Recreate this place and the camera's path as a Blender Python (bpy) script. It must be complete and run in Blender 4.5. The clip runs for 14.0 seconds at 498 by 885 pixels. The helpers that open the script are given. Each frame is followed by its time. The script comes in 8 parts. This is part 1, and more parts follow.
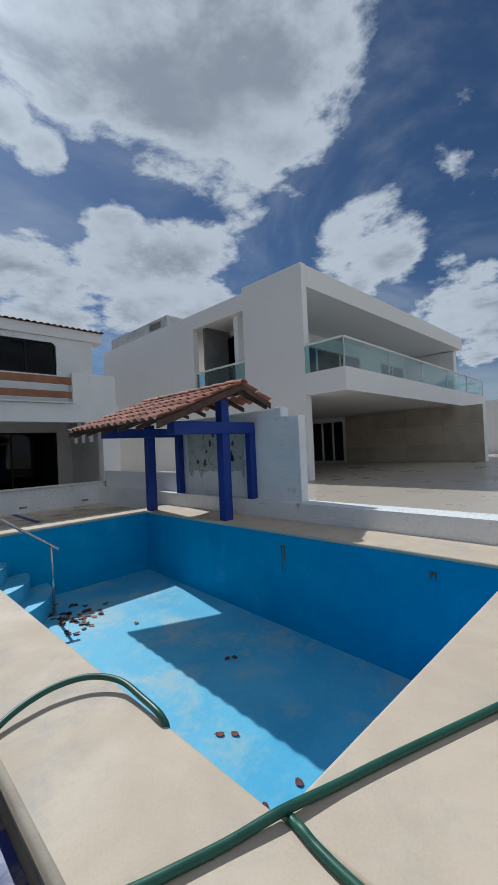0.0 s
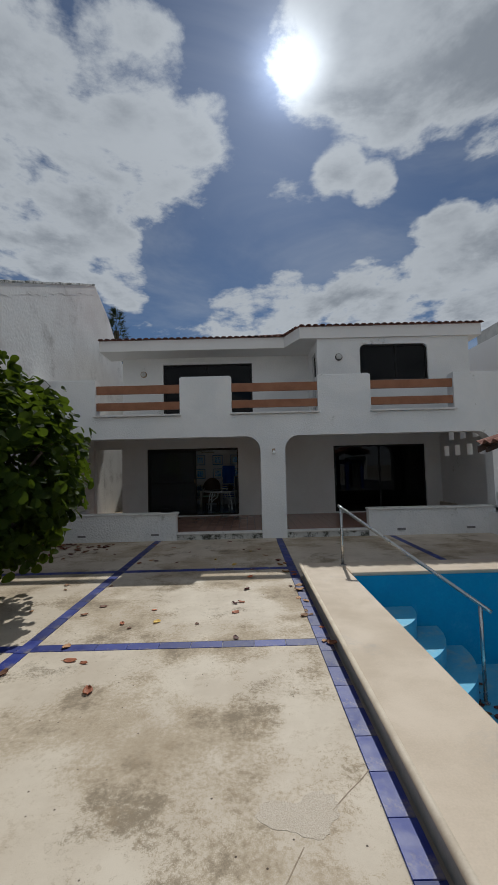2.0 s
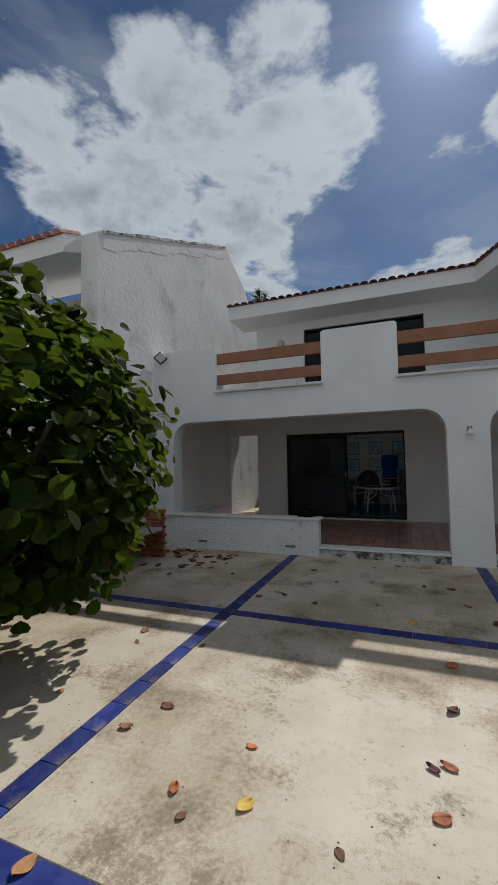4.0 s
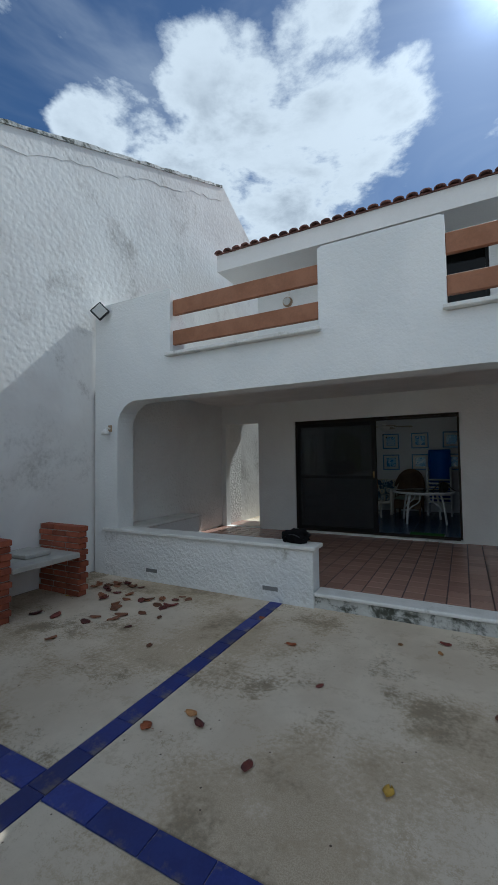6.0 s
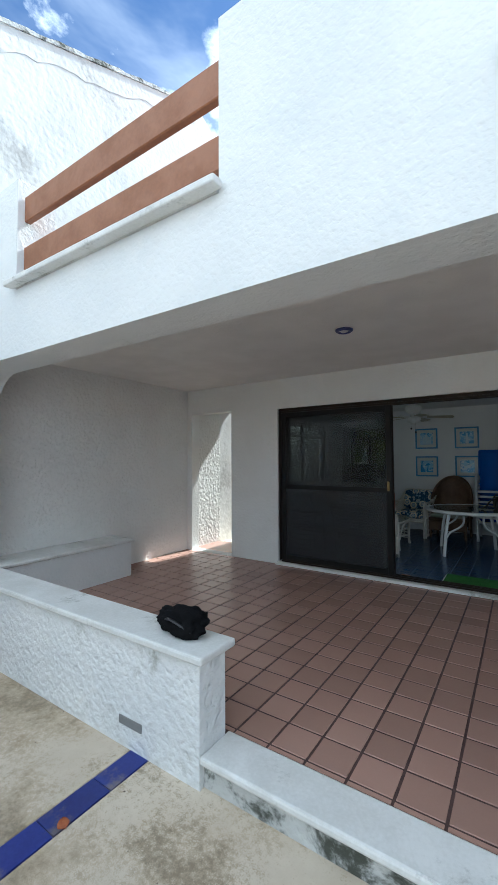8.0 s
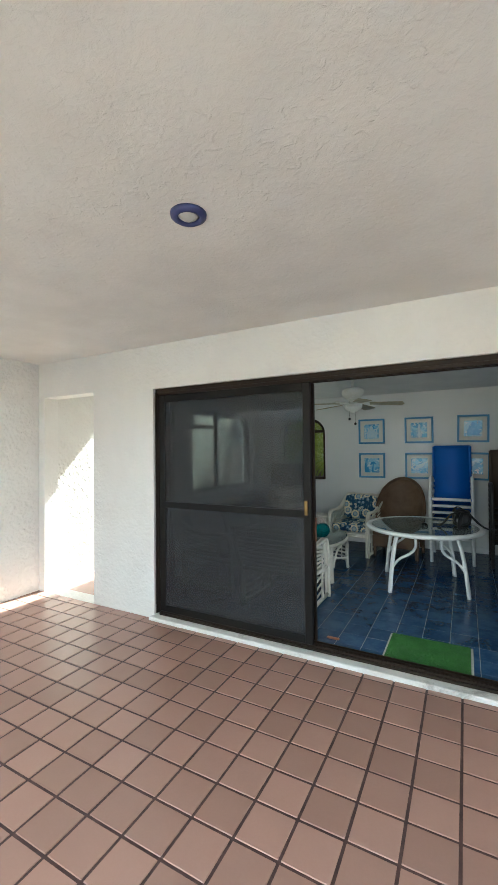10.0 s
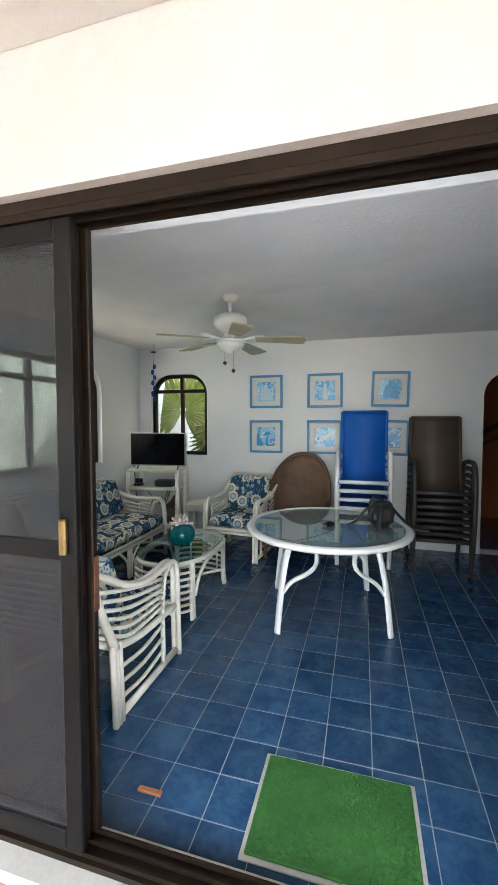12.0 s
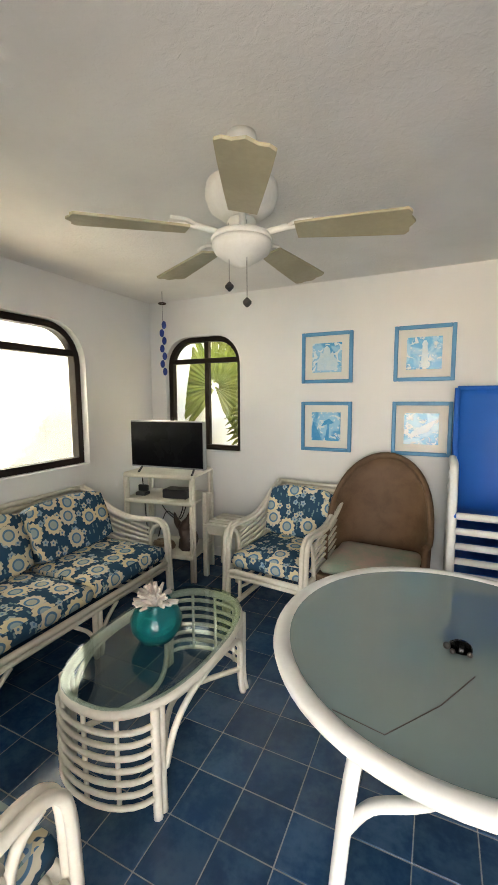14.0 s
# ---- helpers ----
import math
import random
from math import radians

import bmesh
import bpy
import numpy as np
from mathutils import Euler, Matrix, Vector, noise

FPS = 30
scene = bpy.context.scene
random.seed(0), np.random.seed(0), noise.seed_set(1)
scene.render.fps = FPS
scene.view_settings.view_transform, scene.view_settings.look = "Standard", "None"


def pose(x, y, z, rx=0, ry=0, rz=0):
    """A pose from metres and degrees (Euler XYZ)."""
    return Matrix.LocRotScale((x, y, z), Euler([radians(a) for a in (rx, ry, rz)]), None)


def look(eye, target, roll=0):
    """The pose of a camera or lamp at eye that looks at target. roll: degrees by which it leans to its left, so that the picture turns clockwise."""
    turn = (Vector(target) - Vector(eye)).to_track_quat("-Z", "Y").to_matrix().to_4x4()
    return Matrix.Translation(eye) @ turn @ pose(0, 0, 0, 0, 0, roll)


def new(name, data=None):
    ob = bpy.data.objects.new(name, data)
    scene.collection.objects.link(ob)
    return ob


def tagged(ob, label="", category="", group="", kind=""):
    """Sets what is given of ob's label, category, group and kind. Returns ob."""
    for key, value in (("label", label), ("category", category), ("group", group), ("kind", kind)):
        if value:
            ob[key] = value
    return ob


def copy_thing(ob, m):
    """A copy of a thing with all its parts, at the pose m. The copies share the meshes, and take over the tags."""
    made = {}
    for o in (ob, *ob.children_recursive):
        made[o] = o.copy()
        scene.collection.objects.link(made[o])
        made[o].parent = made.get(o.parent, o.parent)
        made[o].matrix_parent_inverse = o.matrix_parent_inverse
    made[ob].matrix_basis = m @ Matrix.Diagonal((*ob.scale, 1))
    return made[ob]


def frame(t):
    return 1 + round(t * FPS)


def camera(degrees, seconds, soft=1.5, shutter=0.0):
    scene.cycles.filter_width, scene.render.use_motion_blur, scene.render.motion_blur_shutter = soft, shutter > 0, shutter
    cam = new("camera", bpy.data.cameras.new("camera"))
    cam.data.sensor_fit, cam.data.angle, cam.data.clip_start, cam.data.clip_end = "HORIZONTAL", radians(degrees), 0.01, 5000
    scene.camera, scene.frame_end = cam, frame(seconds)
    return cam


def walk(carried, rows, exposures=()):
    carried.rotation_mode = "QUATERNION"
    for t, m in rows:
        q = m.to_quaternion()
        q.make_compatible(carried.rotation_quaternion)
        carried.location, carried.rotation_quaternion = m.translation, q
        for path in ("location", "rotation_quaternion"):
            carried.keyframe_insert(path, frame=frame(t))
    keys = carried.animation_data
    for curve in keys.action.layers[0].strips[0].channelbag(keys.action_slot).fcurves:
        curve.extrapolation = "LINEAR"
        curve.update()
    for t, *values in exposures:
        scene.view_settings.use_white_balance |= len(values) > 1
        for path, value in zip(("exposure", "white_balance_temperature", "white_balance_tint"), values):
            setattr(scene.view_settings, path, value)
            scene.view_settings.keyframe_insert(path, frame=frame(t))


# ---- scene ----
cam = camera(63.4, 14.0)
PATH = [
    (0, (0.61, 0.341, 1.432), (2.021, 1.758, 1.454), -2.6),
    (0.5, (0.58, 0.836, 1.466), (1.615, 2.547, 1.479), -1.5),
    (1, (0.479, 1.369, 1.511), (1.163, 3.248, 1.572), -1.4),
    (1.5, (0.376, 1.901, 1.592), (0.714, 3.87, 1.675), -1.3),
    (2, (0.271, 2.469, 1.619), (0.279, 4.465, 1.744), -1.4),
    (2.5, (0.173, 3.085, 1.645), (-0.104, 5.061, 1.784), -1.5),
    (3, (0.102, 3.695, 1.627), (-0.382, 5.631, 1.759), -1.5),
    (3.5, (0.007, 4.409, 1.594), (-0.624, 6.304, 1.708), -1.2),
    (6, (0.004, 7.771, 1.538), (-0.932, 9.537, 1.623), -0.8),
    (6.5, (0.024, 8.5, 1.497), (-0.984, 10.224, 1.599), -0.3),
    (7, (0.038, 9.108, 1.525), (-1.014, 10.807, 1.611), -0.3),
    (9.5, (-0.349, 11.848, 1.596), (-1.524, 13.463, 1.703), -0.2),
    (10, (-0.334, 12.22, 1.685), (-1.279, 13.982, 1.723), -0.6),
    (10.5, (-0.332, 12.587, 1.681), (-0.98, 14.479, 1.669), -0.6),
    (11, (-0.36, 13.08, 1.631), (-0.814, 15.027, 1.6), 0.0),
    (11.5, (-0.422, 13.606, 1.563), (-0.879, 15.553, 1.518), 0.2),
    (12, (-0.525, 14.087, 1.595), (-1.067, 16.009, 1.494), -0.0),
    (12.5, (-0.659, 14.582, 1.581), (-1.348, 16.456, 1.47), 0.3),
    (13, (-0.789, 15.029, 1.584), (-1.617, 16.844, 1.445), -0.2),
    (13.5, (-0.844, 15.425, 1.605), (-1.836, 17.154, 1.446), -0.7),
    (14, (-0.852, 15.701, 1.649), (-1.695, 17.501, 1.431), -0.3),
]
EXPOSURES = [(0.0, -0.55, 5500, 6), (1.5, -0.80, 5850, 7), (3.5, -0.70, 5850, 7), (6.0, 0.0, 5350, 2), (7.0, 0.38, 5250, 2), (9.5, 3.0, 5600, -3), (10.0, 3.15, 5700, -3), (10.5, 3.3, 5800, -1), (11.0, 3.65, 6000, 3), (11.5, 3.8, 6100, 4), (12.0, 4.2, 5900, 6), (12.5, 4.55, 6400, 7), (13.0, 4.55, 6850, 8), (14.0, 4.7, 6950, 9)]
walk(cam, [(t, look(eye, target, roll)) for t, eye, target, roll in PATH], EXPOSURES)
# ---------- light ----------
SUN_EL, SUN_AZ = 46.3, 7.4          # degrees; azimuth from +y towards +x
sun_dir = Vector((math.sin(radians(SUN_AZ)) * math.cos(radians(SUN_EL)), math.cos(radians(SUN_AZ)) * math.cos(radians(SUN_EL)), math.sin(radians(SUN_EL))))
sun_data = bpy.data.lights.new("sun", "SUN")
sun_data.energy, sun_data.angle, sun_data.color = 5.0, radians(0.6), (1.0, 0.93, 0.82)
sun_ob = new("sun", sun_data)
sun_ob.matrix_world = look(tuple(sun_dir * 60), (0, 0, 0))



def opening_light(x, y, z, w, h, watts):
    """Added area lamp standing in for sky light through the open door."""
    d = bpy.data.lights.new("opening_light", "AREA")
    d.shape, d.size, d.size_y, d.energy, d.color = "RECTANGLE", w, h, watts, (0.95, 0.97, 1.0)
    new("opening_light", d).matrix_world = look((x, y, z), (x, y + 1, z))


opening_light(-0.70, 15.26, 1.22, 1.2, 1.95, 0.85)
# Cloud banks: azimuth from +y towards +x, elevation and half-width in degrees.
CLOUDS = [
    (20.6, 43.2, 5.5), (36.2, 46.0, 8.5), (46.3, 42.8, 8.0), (58.5, 45.0, 5.5), (14.8, 37.0, 2.6), (19.0, 34.6, 2.2), (17.5, 20.0, 5.5), (27.2, 25.0, 4.4),
    (34.6, 21.0, 6.4), (62.4, 24.4, 5.0), (75.4, 15.7, 5.4), (16.0, 45.5, 6.0), (27.3, 47.0, 7.0), (6.0, 20.6, 4.8), (-1.2, 20.0, 3.8),
    (-44.2, 35.5, 6.0), (-36.3, 31.2, 7.0), (-29.1, 42.0, 7.0), (-16.5, 45.5, 5.6), (-13.4, 38.9, 6.6), (-22.8, 29.0, 6.0), (-17.5, 25.5, 3.4),
    (-50.0, 37.5, 3.2), (-20.5, 36.0, 6.0),
]


def make_world():
    w = bpy.data.worlds.new("sky")
    scene.world = w
    w.use_nodes = True
    nt = w.node_tree
    nt.nodes.clear()
    N, L = nt.nodes.new, nt.links.new

    def m(op, a, b=None, c=None):
        n = N("ShaderNodeMath")
        n.operation = op
        for i, v in enumerate((a, b, c)):
            if v is None:
                continue
            if isinstance(v, (int, float)):
                n.inputs[i].default_value = v
            else:
                L(v, n.inputs[i])
        return n.outputs[0]

    def smooth(v, lo, hi, a=0.0, b=1.0):
        n = N("ShaderNodeMapRange")
        n.interpolation_type = "SMOOTHSTEP"
        L(v, n.inputs["Value"])
        for key, val in (("From Min", lo), ("From Max", hi), ("To Min", a), ("To Max", b)):
            n.inputs[key].default_value = val
        return n.outputs["Result"]

    tc = N("ShaderNodeTexCoord").outputs["Generated"]
    sky = N("ShaderNodeTexSky")
    sky.sky_type = "NISHITA"
    sky.sun_disc = False
    sky.sun_elevation, sky.sun_rotation = radians(SUN_EL), radians(SUN_AZ)
    sky.air_density, sky.dust_density, sky.ozone_density = 1.0, 0.4, 2.5
    sep = N("ShaderNodeSeparateXYZ")
    L(tc, sep.inputs[0])
    # Flat cloud layer coordinates, so that clouds shrink towards the horizon.
    den = m("ADD", m("MAXIMUM", sep.outputs[2], 0.0), 0.22)
    com = N("ShaderNodeCombineXYZ")
    L(m("DIVIDE", sep.outputs[0], den), com.inputs[0])
    L(m("DIVIDE", sep.outputs[1], den), com.inputs[1])
    L(m("MULTIPLY", sep.outputs[2], 1.5), com.inputs[2])

    def fbm(scale, detail, rough, off=0.0, distortion=0.0):
        mp = N("ShaderNodeMapping")
        mp.inputs["Location"].default_value = (off, off * 0.7, off * 0.3)
        L(com.outputs[0], mp.inputs[0])
        n = N("ShaderNodeTexNoise")
        n.inputs["Scale"].default_value, n.inputs["Detail"].default_value = scale, detail
        n.inputs["Roughness"].default_value, n.inputs["Distortion"].default_value = rough, distortion
        L(mp.outputs[0], n.inputs["Vector"])
        return n.outputs[0]

    big, fine = fbm(2.4, 8, 0.6, 3.1, 0.35), fbm(6.0, 7, 0.62, 7.7)
    total = None
    for az, el, r in CLOUDS:
        az, el = radians(az), radians(el)
        n = N("ShaderNodeVectorMath")
        n.operation = "DOT_PRODUCT"
        n.inputs[1].default_value = (math.sin(az) * math.cos(el), math.cos(az) * math.cos(el), math.sin(el))
        L(tc, n.inputs[0])
        b = smooth(n.outputs["Value"], math.cos(radians(r * 1.75)), math.cos(radians(r * 0.15)))
        total = b if total is None else m("MAXIMUM", total, b)
    # Behind the walker, unseen, near-full cloud is added to brighten the front walls.
    rear = smooth(sep.outputs[1], 0.05, -0.25, 0.0, 0.95)
    total = m("MAXIMUM", total, rear)
    dens = m("ADD", m("MULTIPLY_ADD", total, 0.80, -0.20), m("ADD", m("MULTIPLY", m("SUBTRACT", big, 0.5), 2.3), m("MULTIPLY", m("SUBTRACT", fine, 0.5), 1.3)))
    mask = smooth(dens, 0.10, 0.46)
    veil = m("MULTIPLY", smooth(fbm(1.3, 6, 0.6, 12.0, 0.8), 0.40, 0.75), 0.36)
    horizon = smooth(sep.outputs[2], 0.22, 0.0, 0.0, 0.45)
    mask = m("MINIMUM", m("ADD", m("MAXIMUM", mask, veil), horizon), 1.0)
    thick = smooth(dens, 0.36, 0.95)
    ns = N("ShaderNodeVectorMath")
    ns.operation = "DOT_PRODUCT"
    ns.inputs[1].default_value = tuple(sun_dir)
    L(tc, ns.inputs[0])
    glow = m("POWER", m("MAXIMUM", ns.outputs["Value"], 0.0), 45.0)
    core = m("POWER", m("MAXIMUM", ns.outputs["Value"], 0.0), 700.0)
    halo = m("POWER", m("MAXIMUM", ns.outputs["Value"], 0.0), 420.0)
    shade = N("ShaderNodeMix")
    shade.data_type = "RGBA"
    shade.inputs["A"].default_value = (7.4, 7.4, 7.4, 1)
    shade.inputs["B"].default_value = (4.0, 4.15, 4.4, 1)
    soft = m("MULTIPLY", thick, smooth(fbm(3.2, 5, 0.55, 21.0), 0.30, 0.62))
    L(soft, shade.inputs["Factor"])
    cl = N("ShaderNodeMix")
    cl.data_type = "RGBA"
    L(mask, cl.inputs["Factor"])
    clear = N("ShaderNodeMix")
    clear.data_type, clear.blend_type = "RGBA", "MULTIPLY"
    clear.inputs["Factor"].default_value = 1.0
    clear.inputs["B"].default_value = (0.46, 0.51, 0.57, 1)
    L(sky.outputs[0], clear.inputs["A"])
    L(clear.outputs["Result"], cl.inputs["A"])
    L(shade.outputs["Result"], cl.inputs["B"])
    lit = N("ShaderNodeVectorMath")
    lit.operation = "SCALE"
    L(cl.outputs["Result"], lit.inputs[0])
    L(m("ADD", 1.0, m("ADD", m("ADD", m("MULTIPLY", glow, 0.30), m("MULTIPLY", halo, 0.40)), m("MULTIPLY", core, m("MULTIPLY", fine, 4.4)))), lit.inputs["Scale"])
    bg = N("ShaderNodeBackground")
    bg.inputs["Strength"].default_value = 0.10
    L(lit.outputs[0], bg.inputs["Color"])
    out = N("ShaderNodeOutputWorld")
    L(bg.outputs[0], out.inputs["Surface"])


make_world()

# ---------- materials ----------


class Nodes:
    """Short hand for building a node material."""

    def __init__(self, name):
        self.mat = bpy.data.materials.new(name)
        self.mat.use_nodes = True
        self.nt = self.mat.node_tree
        self.bsdf = self.nt.nodes["Principled BSDF"]
        self.out = self.nt.nodes["Material Output"]
        self.tc = self.nt.nodes.new("ShaderNodeTexCoord")

    def n(self, kind, **keys):
        node = self.nt.nodes.new(kind)
        for k, v in keys.items():
            node.inputs[k.replace("_", " ")].default_value = v
        return node

    def link(self, a, b):
        self.nt.links.new(a, b)

    def noise(self, scale, detail=5, rough=0.55, distortion=0.0, vec=None):
        n = self.n("ShaderNodeTexNoise", Scale=scale, Detail=detail, Roughness=rough, Distortion=distortion)
        self.link(vec or self.tc.outputs["Object"], n.inputs["Vector"])
        return n.outputs[0]

    def ramp(self, v, lo, hi, a=0.0, b=1.0):
        n = self.n("ShaderNodeMapRange", From_Min=lo, From_Max=hi, To_Min=a, To_Max=b)
        n.interpolation_type = "SMOOTHSTEP"
        self.link(v, n.inputs["Value"])
        return n.outputs["Result"]

    def math(self, op, a, b=None):
        n = self.nt.nodes.new("ShaderNodeMath")
        n.operation = op
        for i, v in enumerate((a, b)):
            if v is None:
                continue
            if isinstance(v, (int, float)):
                n.inputs[i].default_value = v
            else:
                self.link(v, n.inputs[i])
        return n.outputs[0]

    def mix(self, f, a, b):
        n = self.nt.nodes.new("ShaderNodeMix")
        n.data_type = "RGBA"
        for key, v in (("Factor", f), ("A", a), ("B", b)):
            if isinstance(v, (int, float)):
                n.inputs[key].default_value = v
            elif isinstance(v, tuple):
                n.inputs[key].default_value = (*v[:3], 1)
            else:
                self.link(v, n.inputs[key])
        return n.outputs["Result"]

    def bump(self, h, strength, dist=0.01, normal=None):
        n = self.n("ShaderNodeBump", Strength=strength, Distance=dist)
        self.link(h, n.inputs["Height"])
        if normal is not None:
            self.link(normal, n.inputs["Normal"])
        return n.outputs[0]

    def done(self, color=None, rough=None, normal=None, metal=None, spec=None):
        for key, v in (("Base Color", color), ("Roughness", rough), ("Normal", normal), ("Metallic", metal), ("Specular IOR Level", spec)):
            if v is None:
                continue
            if isinstance(v, tuple):
                self.bsdf.inputs[key].default_value = (*v[:3], 1)
            elif isinstance(v, (int, float)):
                self.bsdf.inputs[key].default_value = v
            else:
                self.link(v, self.bsdf.inputs[key])
        return self.mat


def surface(name, c1, c2, scale=3.0, grain=40.0, rough=(0.5, 0.7), bump=0.2, dist=0.004, metal=0.0, spec=0.5, vary=0.0, stain=None):
    """A surface with colour drift at two scales, uneven gloss and fine relief."""
    k = Nodes(name)
    vec = None
    if vary:
        # Each piece takes its own cut of the pattern.
        info = k.nt.nodes.new("ShaderNodeObjectInfo")
        shift = k.nt.nodes.new("ShaderNodeVectorMath")
        shift.operation = "ADD"
        k.link(k.tc.outputs["Object"], shift.inputs[0])
        k.link(k.math("MULTIPLY", info.outputs["Random"], 61.0), shift.inputs[1])
        vec = shift.outputs[0]
    a, g = k.noise(scale, 6, 0.6, 0.3, vec), k.noise(grain, 4, 0.6, 0.0, vec)
    f = k.ramp(k.math("ADD", k.math("MULTIPLY", a, 0.7), k.math("MULTIPLY", g, 0.3)), 0.36, 0.64)
    col = k.mix(f, c1, c2)
    if stain:
        s = k.ramp(k.math("ADD", k.noise(stain[1], 8, 0.68, 0.4), k.math("MULTIPLY", k.noise(stain[1] * 14, 4, 0.7), 0.22)), stain[2], stain[3])
        col = k.mix(s, col, stain[0])
    if vary:
        hsv = k.nt.nodes.new("ShaderNodeHueSaturation")
        k.link(k.ramp(info.outputs["Random"], 0, 1, 1 - vary, 1 + vary), hsv.inputs["Value"])
        k.link(col, hsv.inputs["Color"])
        col = hsv.outputs[0]
    return k.done(col, k.ramp(a, 0.3, 0.7, *rough), k.bump(g, bump, dist), metal, spec)


def stucco(name, c1, c2, size, strength, dist, stain=None):
    """Painted rough-cast plaster: trowelled lumps over a fine grain."""
    k = Nodes(name)
    v = k.n("ShaderNodeTexVoronoi", Scale=size)
    v.feature = "SMOOTH_F1"
    warp = k.n("ShaderNodeMix")
    warp.data_type = "VECTOR"
    warp.inputs["Factor"].default_value = 0.06
    nz = k.n("ShaderNodeTexNoise", Scale=size * 0.7, Detail=3)
    k.link(k.tc.outputs["Object"], nz.inputs["Vector"])
    k.link(k.tc.outputs["Object"], warp.inputs["A"])
    k.link(nz.outputs["Color"], warp.inputs["B"])
    k.link(warp.outputs["Result"], v.inputs["Vector"])
    lumps = k.math("ADD", k.math("MULTIPLY", v.outputs["Distance"], 0.8), k.math("MULTIPLY", k.noise(size * 0.45, 6, 0.6), 0.9))
    col = k.mix(k.ramp(k.noise(0.8, 6, 0.6, 0.5), 0.35, 0.68), c1, c2)
    if stain:
        f = k.ramp(k.math("ADD", k.noise(stain[1], 8, 0.7, 0.3), k.math("MULTIPLY", k.noise(22, 3, 0.6), 0.2)), stain[2], stain[3])
        col = k.mix(f, col, stain[0])
    nrm = k.bump(k.noise(160, 3), 0.12, 0.002, k.bump(lumps, strength, dist))
    return k.done(col, 0.85, nrm, None, 0.25)


M_STUCCO = stucco("white_stucco", (0.80, 0.80, 0.79), (0.72, 0.73, 0.73), 38, 0.48, 0.009, ((0.46, 0.46, 0.43), 1.1, 0.72, 0.84))
M_STUCCO_ROUGH = stucco("rough_cast_white", (0.80, 0.79, 0.76), (0.74, 0.72, 0.69), 34, 0.42, 0.010)
M_PEBBLE = stucco("pebbled_white_rough_cast", (0.80, 0.79, 0.76), (0.74, 0.72, 0.69), 26, 0.75, 0.020)
M_OCHRE = stucco("faded_ochre_stucco", (0.50, 0.42, 0.20), (0.42, 0.34, 0.16), 20, 0.6, 0.012, ((0.28, 0.24, 0.14), 1.2, 0.60, 0.80))
M_STUCCO_OLD = stucco("weathered_white_stucco", (0.80, 0.79, 0.77), (0.72, 0.70, 0.68), 17, 0.30, 0.016, ((0.46, 0.44, 0.42), 0.9, 0.62, 0.84))
M_LOWWALL = stucco("mildewed_white_stucco", (0.80, 0.80, 0.79), (0.70, 0.71, 0.71), 30, 0.9, 0.016, ((0.36, 0.36, 0.32), 2.6, 0.66, 0.86))
M_RISER = stucco("mildew_plaster", (0.66, 0.67, 0.65), (0.52, 0.52, 0.50), 30, 0.9, 0.014, ((0.08, 0.085, 0.07), 4.0, 0.53, 0.70))


def trowelled(name, c1, c2):
    """Ceiling plaster: broad soft waves with short raised trowel marks."""
    k = Nodes(name)
    wave = k.noise(2.6, 4, 0.5)
    grit = k.noise(34, 6, 0.62, 0.5)
    marks = k.ramp(k.noise(21, 3, 0.5, 0.9), 0.54, 0.74)
    zone = k.ramp(k.noise(1.6, 3, 0.5), 0.42, 0.66)
    h = k.math("ADD", k.math("MULTIPLY", wave, 0.5), k.math("MULTIPLY", k.math("MULTIPLY", marks, zone), 0.20))
    h = k.math("ADD", h, k.math("MULTIPLY", grit, 0.42))
    return k.done(k.mix(k.ramp(wave, 0.35, 0.65), c1, c2), 0.85, k.bump(h, 0.66, 0.012), None, 0.2)


M_CEIL = trowelled("trowelled_ceiling", (0.80, 0.78, 0.75), (0.75, 0.73, 0.70))
M_INWALL = stucco("smooth_white_plaster", (0.82, 0.81, 0.79), (0.78, 0.77, 0.75), 9, 0.18, 0.006)
M_SMOOTH = surface("painted_render", (0.80, 0.79, 0.78), (0.75, 0.74, 0.73), 0.7, 30, (0.75, 0.9), 0.15, 0.004, spec=0.2)
M_CAP = surface("white_cap_stone", (0.76, 0.75, 0.73), (0.64, 0.63, 0.60), 3, 60, (0.5, 0.7), 0.15, 0.003, stain=((0.35, 0.34, 0.31), 2.5, 0.66, 0.82))


